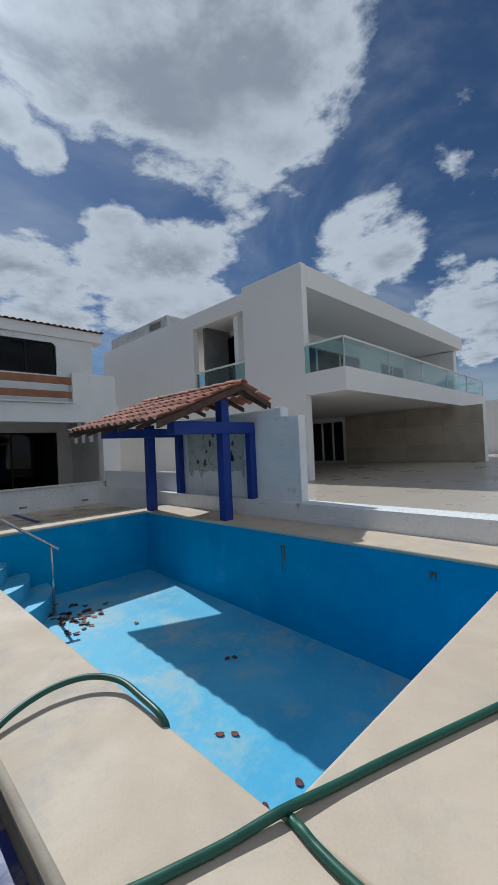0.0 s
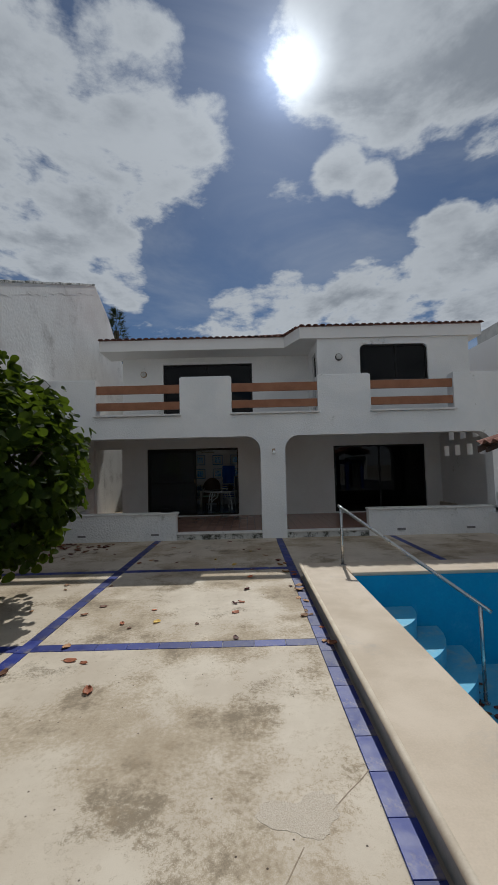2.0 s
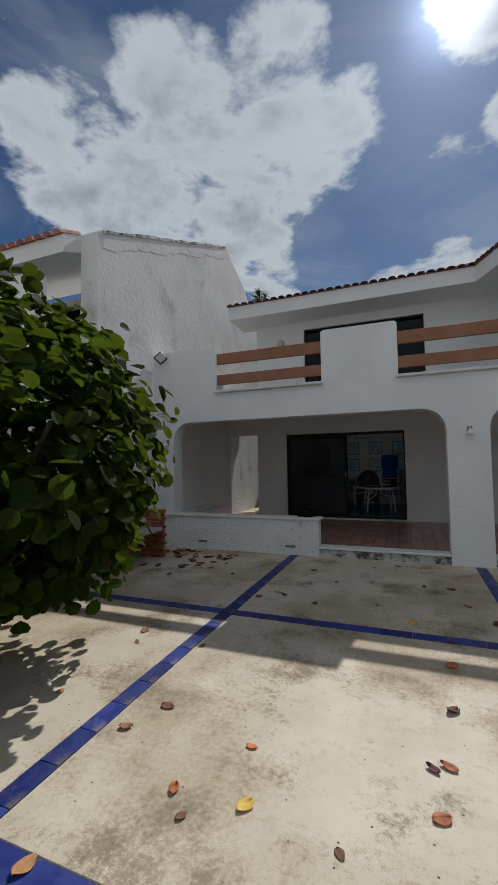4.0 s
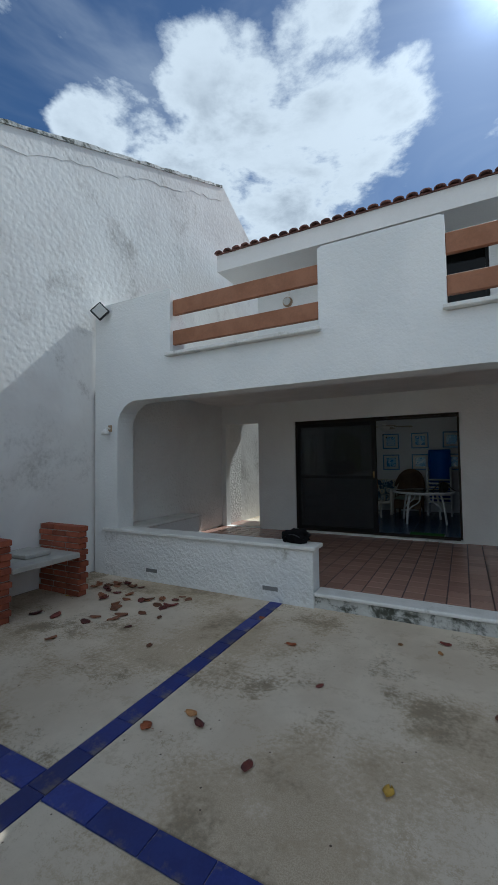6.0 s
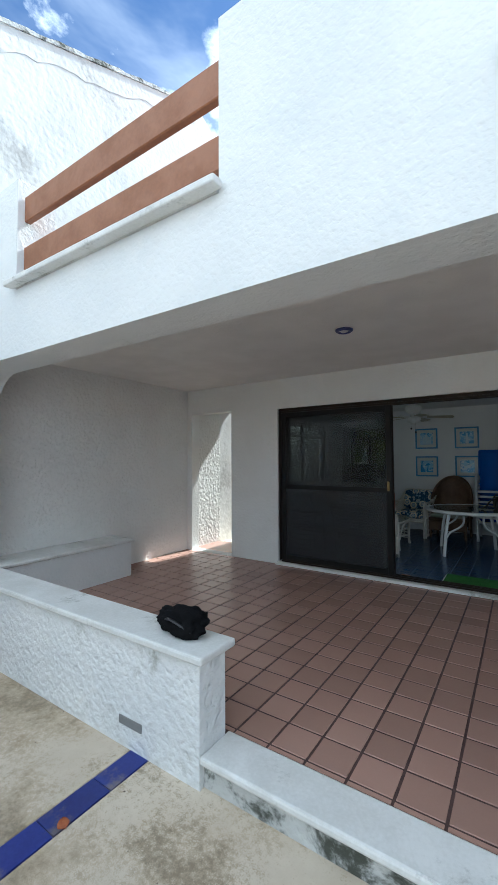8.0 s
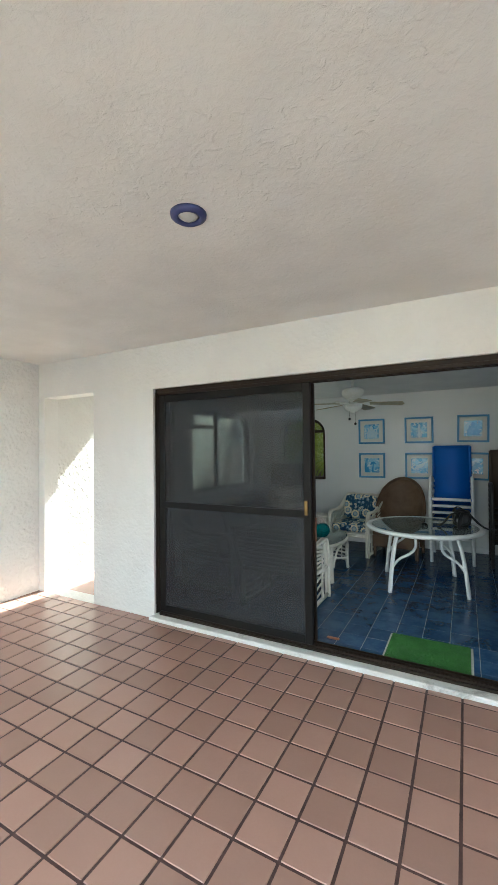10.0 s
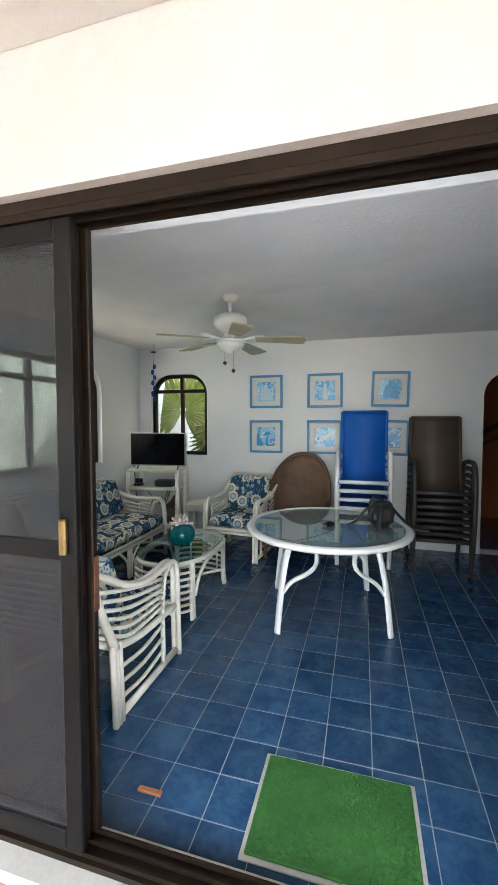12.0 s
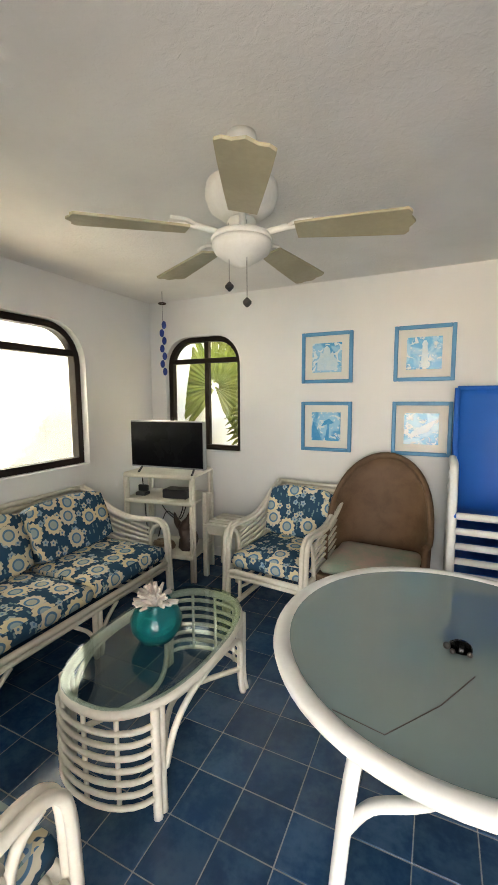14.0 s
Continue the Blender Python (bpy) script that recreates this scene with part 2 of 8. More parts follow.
def concrete():
    """Old poured concrete: a cream skin worn through in grainy sand-coloured patches, with specks of debris."""
    k = Nodes("worn_concrete")
    g = k.noise(150, 3, 0.75)
    m = k.noise(34, 5, 0.7)
    skin = k.mix(k.ramp(k.noise(1.4, 8, 0.65), 0.35, 0.65), (0.64, 0.555, 0.44), (0.54, 0.455, 0.35))
    worn = k.mix(k.ramp(g, 0.36, 0.64), (0.30, 0.225, 0.14), (0.52, 0.42, 0.295))
    edge = k.math("ADD", k.math("MULTIPLY", k.math("SUBTRACT", m, 0.5), 0.30), k.math("MULTIPLY", k.math("SUBTRACT", g, 0.5), 0.34))
    patch = k.ramp(k.math("ADD", k.noise(0.75, 7, 0.62, 0.0), edge), 0.455, 0.545)
    grey = k.ramp(k.math("ADD", k.noise(1.5, 9, 0.7, 0.0), edge), 0.53, 0.66)
    fleck = k.ramp(k.math("ADD", k.noise(5.5, 8, 0.75), edge), 0.54, 0.64)
    col = k.mix(k.math("MULTIPLY", patch, 0.72), skin, worn)
    col = k.mix(k.math("MULTIPLY", grey, 0.72), col, (0.19, 0.15, 0.10))
    col = k.mix(k.math("MULTIPLY", fleck, 0.35), col, (0.36, 0.27, 0.17))
    col = k.mix(k.math("MULTIPLY", k.ramp(g, 0.55, 0.75), 0.18), col, (0.30, 0.25, 0.19))
    v = k.n("ShaderNodeTexVoronoi", Scale=16.0)
    k.link(k.tc.outputs["Object"], v.inputs["Vector"])
    c = k.nt.nodes.new("ShaderNodeSeparateColor")
    k.link(v.outputs["Color"], c.inputs[0])
    speck = k.math("MULTIPLY", k.ramp(v.outputs["Distance"], 0.11, 0.07), k.ramp(c.outputs[0], 0.78, 0.80))
    col = k.mix(speck, col, (0.10, 0.07, 0.05))
    return k.done(col, k.ramp(patch, 0, 1, 0.62, 0.88), k.bump(k.math("ADD", g, k.math("MULTIPLY", patch, -0.5)), 0.28, 0.003), None, 0.3)


M_CONCRETE = concrete()
M_GROUND = surface("sandy_ground", (0.42, 0.37, 0.30), (0.34, 0.30, 0.24), 1.0, 30, (0.85, 0.95), 0.4, 0.01)
M_COPING = surface("beige_coping", (0.63, 0.52, 0.40), (0.545, 0.445, 0.335), 2.2, 90, (0.6, 0.8), 0.35, 0.002, spec=0.3, stain=((0.45, 0.40, 0.35), 1.2, 0.62, 0.84))
M_BULLNOSE = surface("pale_coping_edge", (0.66, 0.57, 0.45), (0.56, 0.47, 0.36), 5, 90, (0.6, 0.8), 0.3, 0.002, spec=0.3)
M_BLUETILE = surface("glazed_blue_tile", (0.016, 0.026, 0.17), (0.030, 0.045, 0.22), 8, 60, (0.40, 0.60), 0.2, 0.002, spec=0.4, vary=0.3, stain=((0.16, 0.14, 0.16), 3.0, 0.62, 0.78))
M_TERRA = surface("terracotta_tile", (0.37, 0.225, 0.178), (0.355, 0.213, 0.168), 2, 90, (0.20, 0.23), 0.05, 0.001, vary=0.10)
M_TERRAGROUT = surface("dark_grout", (0.085, 0.045, 0.04), (0.06, 0.033, 0.03), 12, 90, (0.8, 0.95), 0.3, 0.002)
M_ROOMTILE = surface("blue_floor_tile", (0.012, 0.044, 0.112), (0.034, 0.085, 0.165), 7, 40, (0.20, 0.25), 0.04, 0.001, vary=0.12)
M_ROOMGROUT = surface("pale_grout", (0.27, 0.29, 0.30), (0.18, 0.20, 0.22), 10, 90, (0.8, 0.95), 0.3, 0.002)
M_POOLWALL = surface("pool_paint_wall", (0.008, 0.27, 0.52), (0.014, 0.33, 0.58), 1.5, 30, (0.5, 0.7), 0.15, 0.004, stain=((0.06, 0.36, 0.60), 2.4, 0.60, 0.90))
M_POOLFLOOR = surface("pool_paint_floor", (0.10, 0.44, 0.66), (0.16, 0.52, 0.72), 1.3, 25, (0.5, 0.7), 0.15, 0.004, stain=((0.36, 0.52, 0.56), 1.1, 0.58, 0.80))
M_CLAYROOF = surface("clay_roof_tile", (0.42, 0.18, 0.115), (0.29, 0.115, 0.08), 6, 50, (0.75, 0.9), 0.3, 0.004, vary=0.3)
# Clay tile darkened in colour for the eave's shaded front.
M_EAVETILE = surface("shaded_eave_tile", (0.20, 0.095, 0.075), (0.13, 0.062, 0.052), 6, 50, (0.8, 0.95), 0.3, 0.004, vary=0.3)
M_DARKWOOD = surface("old_roof_timber", (0.10, 0.055, 0.035), (0.06, 0.035, 0.025), 6, 50, (0.7, 0.9), 0.3, 0.003)
M_RAILWOOD = surface("varnished_plank", (0.31, 0.13, 0.060), (0.24, 0.10, 0.046), 4, 50, (0.45, 0.65), 0.15, 0.002)
M_BLUEPAINT = surface("blue_post_paint", (0.006, 0.030, 0.21), (0.010, 0.040, 0.26), 3, 40, (0.5, 0.7), 0.2, 0.003)
M_STEEL = surface("stainless_steel", (0.58, 0.58, 0.57), (0.45, 0.45, 0.44), 6, 80, (0.2, 0.35), 0.03, 0.001, metal=1.0)
M_BRONZE = surface("bronze_aluminium", (0.018, 0.012, 0.009), (0.030, 0.020, 0.013), 3, 60, (0.35, 0.5), 0.05, 0.001, metal=0.2, spec=0.25)
M_BLACKALU = surface("black_aluminium", (0.008, 0.008, 0.008), (0.014, 0.013, 0.012), 3, 60, (0.35, 0.5), 0.05, 0.001, spec=0.2)
M_HOSE = surface("green_hose_rubber", (0.012, 0.075, 0.05), (0.018, 0.10, 0.065), 8, 60, (0.35, 0.5), 0.1, 0.002)
M_BRICK = surface("red_brick", (0.30, 0.085, 0.042), (0.22, 0.06, 0.034), 8, 60, (0.8, 0.92), 0.4, 0.004, vary=0.2)
M_SLAB = surface("grey_concrete_slab", (0.42, 0.41, 0.38), (0.33, 0.32, 0.30), 4, 60, (0.8, 0.9), 0.4, 0.005)
M_NBWHITE = surface("neighbour_white_render", (0.80, 0.79, 0.78), (0.77, 0.76, 0.75), 0.5, 14, (0.8, 0.9), 0.05, 0.003, spec=0.2)
M_NBGREY = surface("bare_grey_block", (0.52, 0.52, 0.50), (0.40, 0.40, 0.39), 2.5, 30, (0.85, 0.95), 0.3, 0.01)
M_NBSTONE = surface("beige_stone_cladding", (0.46, 0.40, 0.31), (0.38, 0.33, 0.25), 2.0, 30, (0.5, 0.7), 0.1, 0.003, vary=0.08)
M_NBFLOOR = surface("polished_beige_floor", (0.52, 0.45, 0.37), (0.46, 0.40, 0.33), 1.2, 40, (0.25, 0.4), 0.03, 0.002)
# Dark grey puts the shade of unlit interiors and holes into the colour.
M_UNLITGREY = surface("unlit_interior_grey", (0.20, 0.20, 0.20), (0.16, 0.16, 0.16), 2, 30, (0.8, 0.9), 0.1, 0.003)


def glass(name, tint, gloss=0.0, haze=0.0, haze_col=(0.1, 0.1, 0.1)):
    """A pane: clear or tinted, with a mirror coat that grows at a slant; haze is a woven screen or dust."""
    k = Nodes(name)
    tr = k.n("ShaderNodeBsdfTransparent")
    tr.inputs["Color"].default_value = (*tint, 1)
    gl = k.n("ShaderNodeBsdfGlossy", Roughness=0.01)
    lw = k.n("ShaderNodeLayerWeight", Blend=0.5)
    fr = k.math("ADD", k.math("MULTIPLY", k.math("POWER", lw.outputs["Facing"], 4.0), 0.85), 0.04)
    m1 = k.nt.nodes.new("ShaderNodeMixShader")
    k.link(k.math("ADD", fr, gloss), m1.inputs[0])
    base = tr.outputs[0]
    if haze:
        df = k.n("ShaderNodeBsdfDiffuse")
        df.inputs["Color"].default_value = (*haze_col, 1)
        mh = k.nt.nodes.new("ShaderNodeMixShader")
        k.link(k.ramp(k.noise(1.5, 4), 0.2, 0.8, haze - 0.03, haze + 0.03), mh.inputs[0])
        k.link(base, mh.inputs[1])
        k.link(df.outputs[0], mh.inputs[2])
        base = mh.outputs[0]
    k.link(base, m1.inputs[1])
    k.link(gl.outputs[0], m1.inputs[2])
    k.link(m1.outputs[0], k.out.inputs["Surface"])
    return k.mat


M_GLASS = glass("clear_glass", (0.93, 0.96, 0.95))
M_TINTED = glass("smoked_glass", (0.08, 0.085, 0.09), -0.02)
M_SCREEN = glass("smoked_glass_with_screen", (0.72, 0.72, 0.71), -0.03, 0.42, (0.065, 0.067, 0.072))
M_BALGLASS = glass("balcony_glass", (0.72, 0.86, 0.84), 0.03)

# ---------- mesh helpers ----------


def mesh_of(name, bm, mat, smooth=False):
    bmesh.ops.recalc_face_normals(bm, faces=bm.faces)
    me = bpy.data.meshes.new(name)
    bm.to_mesh(me)
    bm.free()
    if smooth:
        me.polygons.foreach_set("use_smooth", [True] * len(me.polygons))
    if mat:
        me.materials.append(mat)
    return me


def part(name, bm, mat, parent, label="", smooth=False):
    ob = new(name, mesh_of(name, bm, mat, smooth))
    if parent:
        ob.parent = parent
    if label:
        ob["label"] = label
    return ob


def solid(name, bm, mat, label, category, kind="", smooth=False, group=""):
    return tagged(new(name, mesh_of(name, bm, mat, smooth)), label, category, group, kind)


def thing(name, label, category, group="", at=(0, 0, 0), turn=0.0):
    ob = new(name)
    ob.matrix_basis = pose(*at, 0, 0, turn)
    return tagged(ob, label, category, group)


def box(bm, x0, x1, y0, y1, z0, z1, bevel=0.0, seg=1):
    vs = [bm.verts.new((x, y, z)) for z in (z0, z1) for x, y in ((x0, y0), (x1, y0), (x1, y1), (x0, y1))]
    fs = [bm.faces.new([vs[i] for i in f]) for f in ((3, 2, 1, 0), (4, 5, 6, 7), (0, 1, 5, 4), (1, 2, 6, 5), (2, 3, 7, 6), (3, 0, 4, 7))]
    if bevel:
        es = list({e for f in fs for e in f.edges})
        bmesh.ops.bevel(bm, geom=es, offset=bevel, segments=seg, affect="EDGES", profile=0.5)
    return vs


def B(*a, **k):
    bm = bmesh.new()
    box(bm, *a, **k)
    return bm


def smooth_path(pts, n=6):
    """A Catmull-Rom curve through pts."""
    pts = [Vector(p) for p in pts]
    out = []
    for i in range(len(pts) - 1):
        p0, p1, p2, p3 = pts[max(i - 1, 0)], pts[i], pts[i + 1], pts[min(i + 2, len(pts) - 1)]
        for j in range(n):
            t = j / n
            out.append(0.5 * (2 * p1 + (p2 - p0) * t + (2 * p0 - 5 * p1 + 4 * p2 - p3) * t * t + (3 * p1 - p0 - 3 * p2 + p3) * t ** 3))
    out.append(pts[-1])
    return out


def tube(bm, pts, r, seg=8, closed=False, flat=1.0):
    pts = [Vector(p) for p in pts]
    rings, prev = [], None
    n = len(pts)
    for i, p in enumerate(pts):
        a, b = (pts[i - 1], pts[(i + 1) % n]) if closed else (pts[max(i - 1, 0)], pts[min(i + 1, n - 1)])
        d = (b - a).normalized()
        if prev is None:
            side = d.cross(Vector((0, 0, 1)))
            if side.length < 0.05:
                side = d.cross(Vector((0, 1, 0)))
        else:
            side = prev - d * prev.dot(d)
        side.normalize()
        prev = side
        up = side.cross(d)
        rr = r[i] if isinstance(r, (list, tuple)) else r
        rings.append([bm.verts.new(p + side * rr * math.cos(2 * math.pi * k / seg) + up * rr * flat * math.sin(2 * math.pi * k / seg)) for k in range(seg)])
    for i in range(n if closed else n - 1):
        A, C = rings[i], rings[(i + 1) % n]
        for k in range(seg):
            bm.faces.new((A[k], A[(k + 1) % seg], C[(k + 1) % seg], C[k]))
    if not closed:
        bm.faces.new(rings[0][::-1])
        bm.faces.new(rings[-1])


def T(pts, r, seg=8, closed=False, flat=1.0, n=0):
    bm = bmesh.new()
    tube(bm, smooth_path(pts, n) if n else pts, r, seg, closed, flat)
    return bm


def lathe(bm, prof, seg=24, c=(0, 0), caps=True):
    rings = [[bm.verts.new((c[0] + r * math.cos(2 * math.pi * k / seg), c[1] + r * math.sin(2 * math.pi * k / seg), z)) for k in range(seg)] for r, z in prof]
    for A, C in zip(rings, rings[1:]):
        for k in range(seg):
            bm.faces.new((A[k], A[(k + 1) % seg], C[(k + 1) % seg], C[k]))
    if caps:
        bm.faces.new(rings[0][::-1])
        bm.faces.new(rings[-1])


def prism(bm, poly, axis, a, b):
    """Extrudes a polygon given in the two other axes from a to b along axis."""
    def at(p, v):
        return {"x": (v, p[0], p[1]), "y": (p[0], v, p[1]), "z": (p[0], p[1], v)}[axis]
    A, C = [bm.verts.new(at(p, a)) for p in poly], [bm.verts.new(at(p, b)) for p in poly]
    bm.faces.new(A)
    bm.faces.new(C[::-1])
    n = len(poly)
    for i in range(n):
        bm.faces.new((A[i], A[(i + 1) % n], C[(i + 1) % n], C[i]))


def rounded_top(u, u0, u1, top, r, left=True, right=True):
    """Height of an opening's head at u, with corners rounded by r."""
    if not r:
        return top
    if left and u < u0 + r:
        return top - r + math.sqrt(max(r * r - (u0 + r - u) ** 2, 0))
    if right and u > u1 - r:
        return top - r + math.sqrt(max(r * r - (u - u1 + r) ** 2, 0))
    return top


def wall(bm, axis, u0, u1, v0, v1, z0, z1, openings=()):
    """A wall along x or y from u0 to u1, v0 to v1 thick, with openings (ua, ub, za, zb, r) whose upper corners are rounded by r."""
    def vert(u, v, z):
        return bm.verts.new((u, v, z) if axis == "x" else (v, u, z))

    def quad(*p):
        bm.faces.new([vert(*q) for q in p])

    cuts = {u0, u1}
    for ua, ub, za, zb, r in openings:
        cuts |= {ua, ub}
        if r:
            for k in range(1, 9):
                a = math.pi / 2 * k / 8
                cuts |= {ua + r - r * math.cos(a), ub - r + r * math.cos(a)}
    cuts = sorted(c for c in cuts if u0 <= c <= u1)
    cuts = [c for i, c in enumerate(cuts) if i == 0 or c - cuts[i - 1] > 1e-5]
    for a, b in zip(cuts, cuts[1:]):
        mid = (a + b) / 2
        lo = (z0, z0)
        for ua, ub, za, zb, r in sorted((o for o in openings if o[0] < mid < o[1]), key=lambda o: o[2]):
            spans = (lo, (za, za))
            if za > z0 + 1e-6:
                slab(quad, a, b, v0, v1, *spans)
            lo = (rounded_top(a, ua, ub, zb, r), rounded_top(b, ua, ub, zb, r))
        slab(quad, a, b, v0, v1, lo, (z1, z1))
    for ua, ub, za, zb, r in openings:
        for u in (ua, ub):
            if u0 < u < u1:
                quad((u, v0, za), (u, v1, za), (u, v1, zb - r), (u, v0, zb - r))
    for u in (u0, u1):
        quad((u, v0, z0), (u, v1, z0), (u, v1, z1), (u, v0, z1))
    bmesh.ops.remove_doubles(bm, verts=bm.verts, dist=1e-5)


def slab(quad, a, b, v0, v1, lo, hi):
    quad((a, v0, lo[0]), (b, v0, lo[1]), (b, v0, hi[1]), (a, v0, hi[0]))
    quad((a, v1, lo[0]), (b, v1, lo[1]), (b, v1, hi[1]), (a, v1, hi[0]))
    quad((a, v0, lo[0]), (a, v1, lo[0]), (b, v1, lo[1]), (b, v0, lo[1]))
    quad((a, v0, hi[0]), (a, v1, hi[0]), (b, v1, hi[1]), (b, v0, hi[1]))


def W(axis, u0, u1, v0, v1, z0, z1, openings=()):
    bm = bmesh.new()
    wall(bm, axis, u0, u1, v0, v1, z0, z1, openings)
    return bm


def sheet_with_hole(x0, x1, y0, y1, hx0, hx1, hy0, hy1, z, thick):
    bm = bmesh.new()
    for a in ((x0, hx0, y0, y1), (hx1, x1, y0, y1), (hx0, hx1, y0, hy0), (hx0, hx1, hy1, y1)):
        box(bm, *a, z - thick, z)
    bmesh.ops.remove_doubles(bm, verts=bm.verts, dist=1e-5)
    return bm


# ---------- ground, deck and pool ----------
PX0, PX1, PY0, PY1 = 1.60, 5.04, 1.27, 7.95      # pool basin
CT = 0.19                                         # coping top
FLOOR = 0.16                                      # terrace and room floor
solid("ground", sheet_with_hole(-900, 900, -900, 900, 1.3, 5.3, 1.0, 8.2, -0.03, 0.4), M_GROUND, "sandy ground reaching to the horizon", "ground", "structure")

deck = tagged(new("pavement"), "worn cream concrete patio laid in panels between blue tile bands", "pavement", kind="structure")
BX, BY, BW = (-1.822, 0.940), (3.33, 6.304, 9.068), 0.069


def deck_panels():
    xs = [(-4.62, BX[0] - BW), (BX[0] + BW, BX[1] - BW)]
    ys = [(-6.0, BY[0] - BW), (BY[0] + BW, BY[1] - BW), (BY[1] + BW, BY[2] - BW), (BY[2] + BW, 11.9)]
    for xa, xb in xs:
        for ya, yb in ys:
            part("concrete_panel", B(xa + 0.002, xb - 0.002, ya + 0.002, yb - 0.002, -0.2, 0.0, bevel=0.004), M_CONCRETE, deck)
    for xa, xb, ya, yb in ((BX[1] + BW, 3.46, 8.55, 11.9), (3.57, 6.0, 8.55, 11.9)):
        part("concrete_panel", B(xa + 0.002, xb - 0.002, ya, yb, -0.2, 0.0, bevel=0.004), M_CONCRETE, deck)
    part("concrete_panel", B(BX[1] + BW + 0.002, 14.0, -6.0, 0.28, -0.2, 0.0, bevel=0.004), M_CONCRETE, deck)


deck_panels()


def pool():
    p = thing("swimming_pool", "empty blue-painted swimming pool with beige stone coping", "pool")
    # Basin shell: floor falls towards the near end.
    bm = bmesh.new()
    za, zb = -1.32, -1.04
    prism(bm, [(PY0, za), (PY1, zb), (PY1, zb - 0.2), (PY0, za - 0.2)], "x", PX0, PX1)
    part("pool_floor", bm, M_POOLFLOOR, p, "pale faded blue pool floor")
    for nm, a in (("pool_wall", (PX0 - 0.2, PX0, PY0 - 0.2, PY1 + 0.2)), ("pool_wall", (PX1, PX1 + 0.2, PY0 - 0.2, PY1 + 0.2)),
                  ("pool_wall", (PX0, PX1, PY0 - 0.2, PY0)), ("pool_wall", (PX0, PX1, PY1, PY1 + 0.2))):
        part(nm, B(*a, -1.6, CT - 0.051), M_POOLWALL, p, "blue painted pool wall")
    # Coping slabs with a rounded outer lip.
    for x0, x1, y0, y1 in ((1.010, PX0 + 0.012, 0.30, 8.55), (PX1 - 0.012, 5.778, 0.30, 8.55), (PX0 + 0.014, PX1 - 0.014, 0.30, PY0 + 0.012), (PX0 + 0.014, PX1 - 0.014, PY1 - 0.012, 8.55)):
        part("coping", B(x0, x1, y0, y1, CT - 0.05, CT, bevel=0.02, seg=4), M_COPING, p)
    bm = bmesh.new()
    tube(bm, [(1.015, 0.28, CT - 0.020), (1.015, 8.56, CT - 0.020)], 0.0235, 12)
    part("bullnose", bm, M_BULLNOSE, p, "pale rounded coping edge", True)
    for x0, x1, y0, y1 in ((1.040, PX0 - 0.2, 0.33, 8.52), (PX1 + 0.2, 5.76, 0.33, 8.52), (PX0 - 0.2, PX1 + 0.2, 0.33, PY0 - 0.2), (PX0 - 0.2, PX1 + 0.2, PY1 + 0.2, 8.52)):
        part("coping_base", B(x0, x1, y0, y1, -0.4, CT - 0.05), M_SLAB, p, "grey concrete coping base")
    # Quarter-round steps in the far corner.
    for r, z in ((0.80, -0.27), (1.12, -0.53), (1.44, -0.79)):
        bm = bmesh.new()
        prism(bm, [(PX0, PY1)] + [(PX0 + r * math.sin(a), PY1 - r * math.cos(a)) for a in (math.pi / 2 * i / 20 for i in range(21))], "z", -1.3, z)
        part("step", bm, M_POOLWALL if z > -0.2 else M_POOLFLOOR, p, "rounded blue pool step")
    return p


pool()

# Raised edge of the neighbour's plot along the pool.
solid("kerb", W("y", -6.0, 11.8, 5.78, 6.20, -0.3, 0.475), M_LOWWALL, "low white plastered plinth wall beside the pool", "low wall", "structure")
solid("neighbour_terrace", B(6.20, 40.0, -12.0, 26.0, -0.3, 0.44), M_NBFLOOR, "raised beige paved terrace of the neighbouring house", "terrace", "structure")
# ---------- the house ----------
FY0, FY1 = 11.80, 12.10          # front parapet wall
DY0, DY1 = 15.07, 15.24          # wall with the sliding doors
XL, XR = -4.52, 6.30             # inner faces of the terrace's side walls
OPEN_T = 2.35
house = tagged(new("house"), "white stucco two-storey beach house with a balcony over a terrace", "house", kind="structure")

# Front: arches below, solid parapet panels above.
front = W("x", -4.60, 6.48, FY0, FY1, 0.0, 2.86, [(-4.17, 0.57, 0.0, OPEN_T, 0.34), (1.14, 5.95, 0.0, OPEN_T, 0.34)])
part("wall_front", front, M_STUCCO, house, "white stucco front with two round-cornered openings")
for xa, xb, zt in ((-4.60, -3.25, 3.76), (-1.288, -0.08, 3.785), (1.94, 3.18, 3.78), (5.13, 6.40, 3.76)):
    bm = B(xa, xb, FY0, FY1, 2.86, zt)
    bmesh.ops.bevel(bm, geom=[e for e in bm.edges if all(v.co.z > zt - 0.01 for v in e.verts)], offset=0.028, segments=3, affect="EDGES")
    part("parapet_panel", bm, M_STUCCO, house, "solid white balcony parapet panel")
for xa, xb in ((-3.248, -1.290), (-0.078, 1.938), (3.182, 5.128)):
    bm = B(xa, xb, FY0 - 0.012, FY1 + 0.03, 2.864, 2.905, bevel=0.006)
    box(bm, xa - 0.035, xb + 0.035, FY0 - 0.085, FY0 - 0.0125, 2.862, 2.905, bevel=0.010, seg=2)
    part("ledge", bm, M_CAP, house, "weathered ledge under the balcony rail")
    for za, zb in ((3.025, 3.21), (3.41, 3.61)):
        part("balcony_rail", B(xa - 0.0, xb, FY0 + 0.05, FY0 + 0.10, za, zb, bevel=0.006), M_RAILWOOD, house, "brown varnished balcony plank")

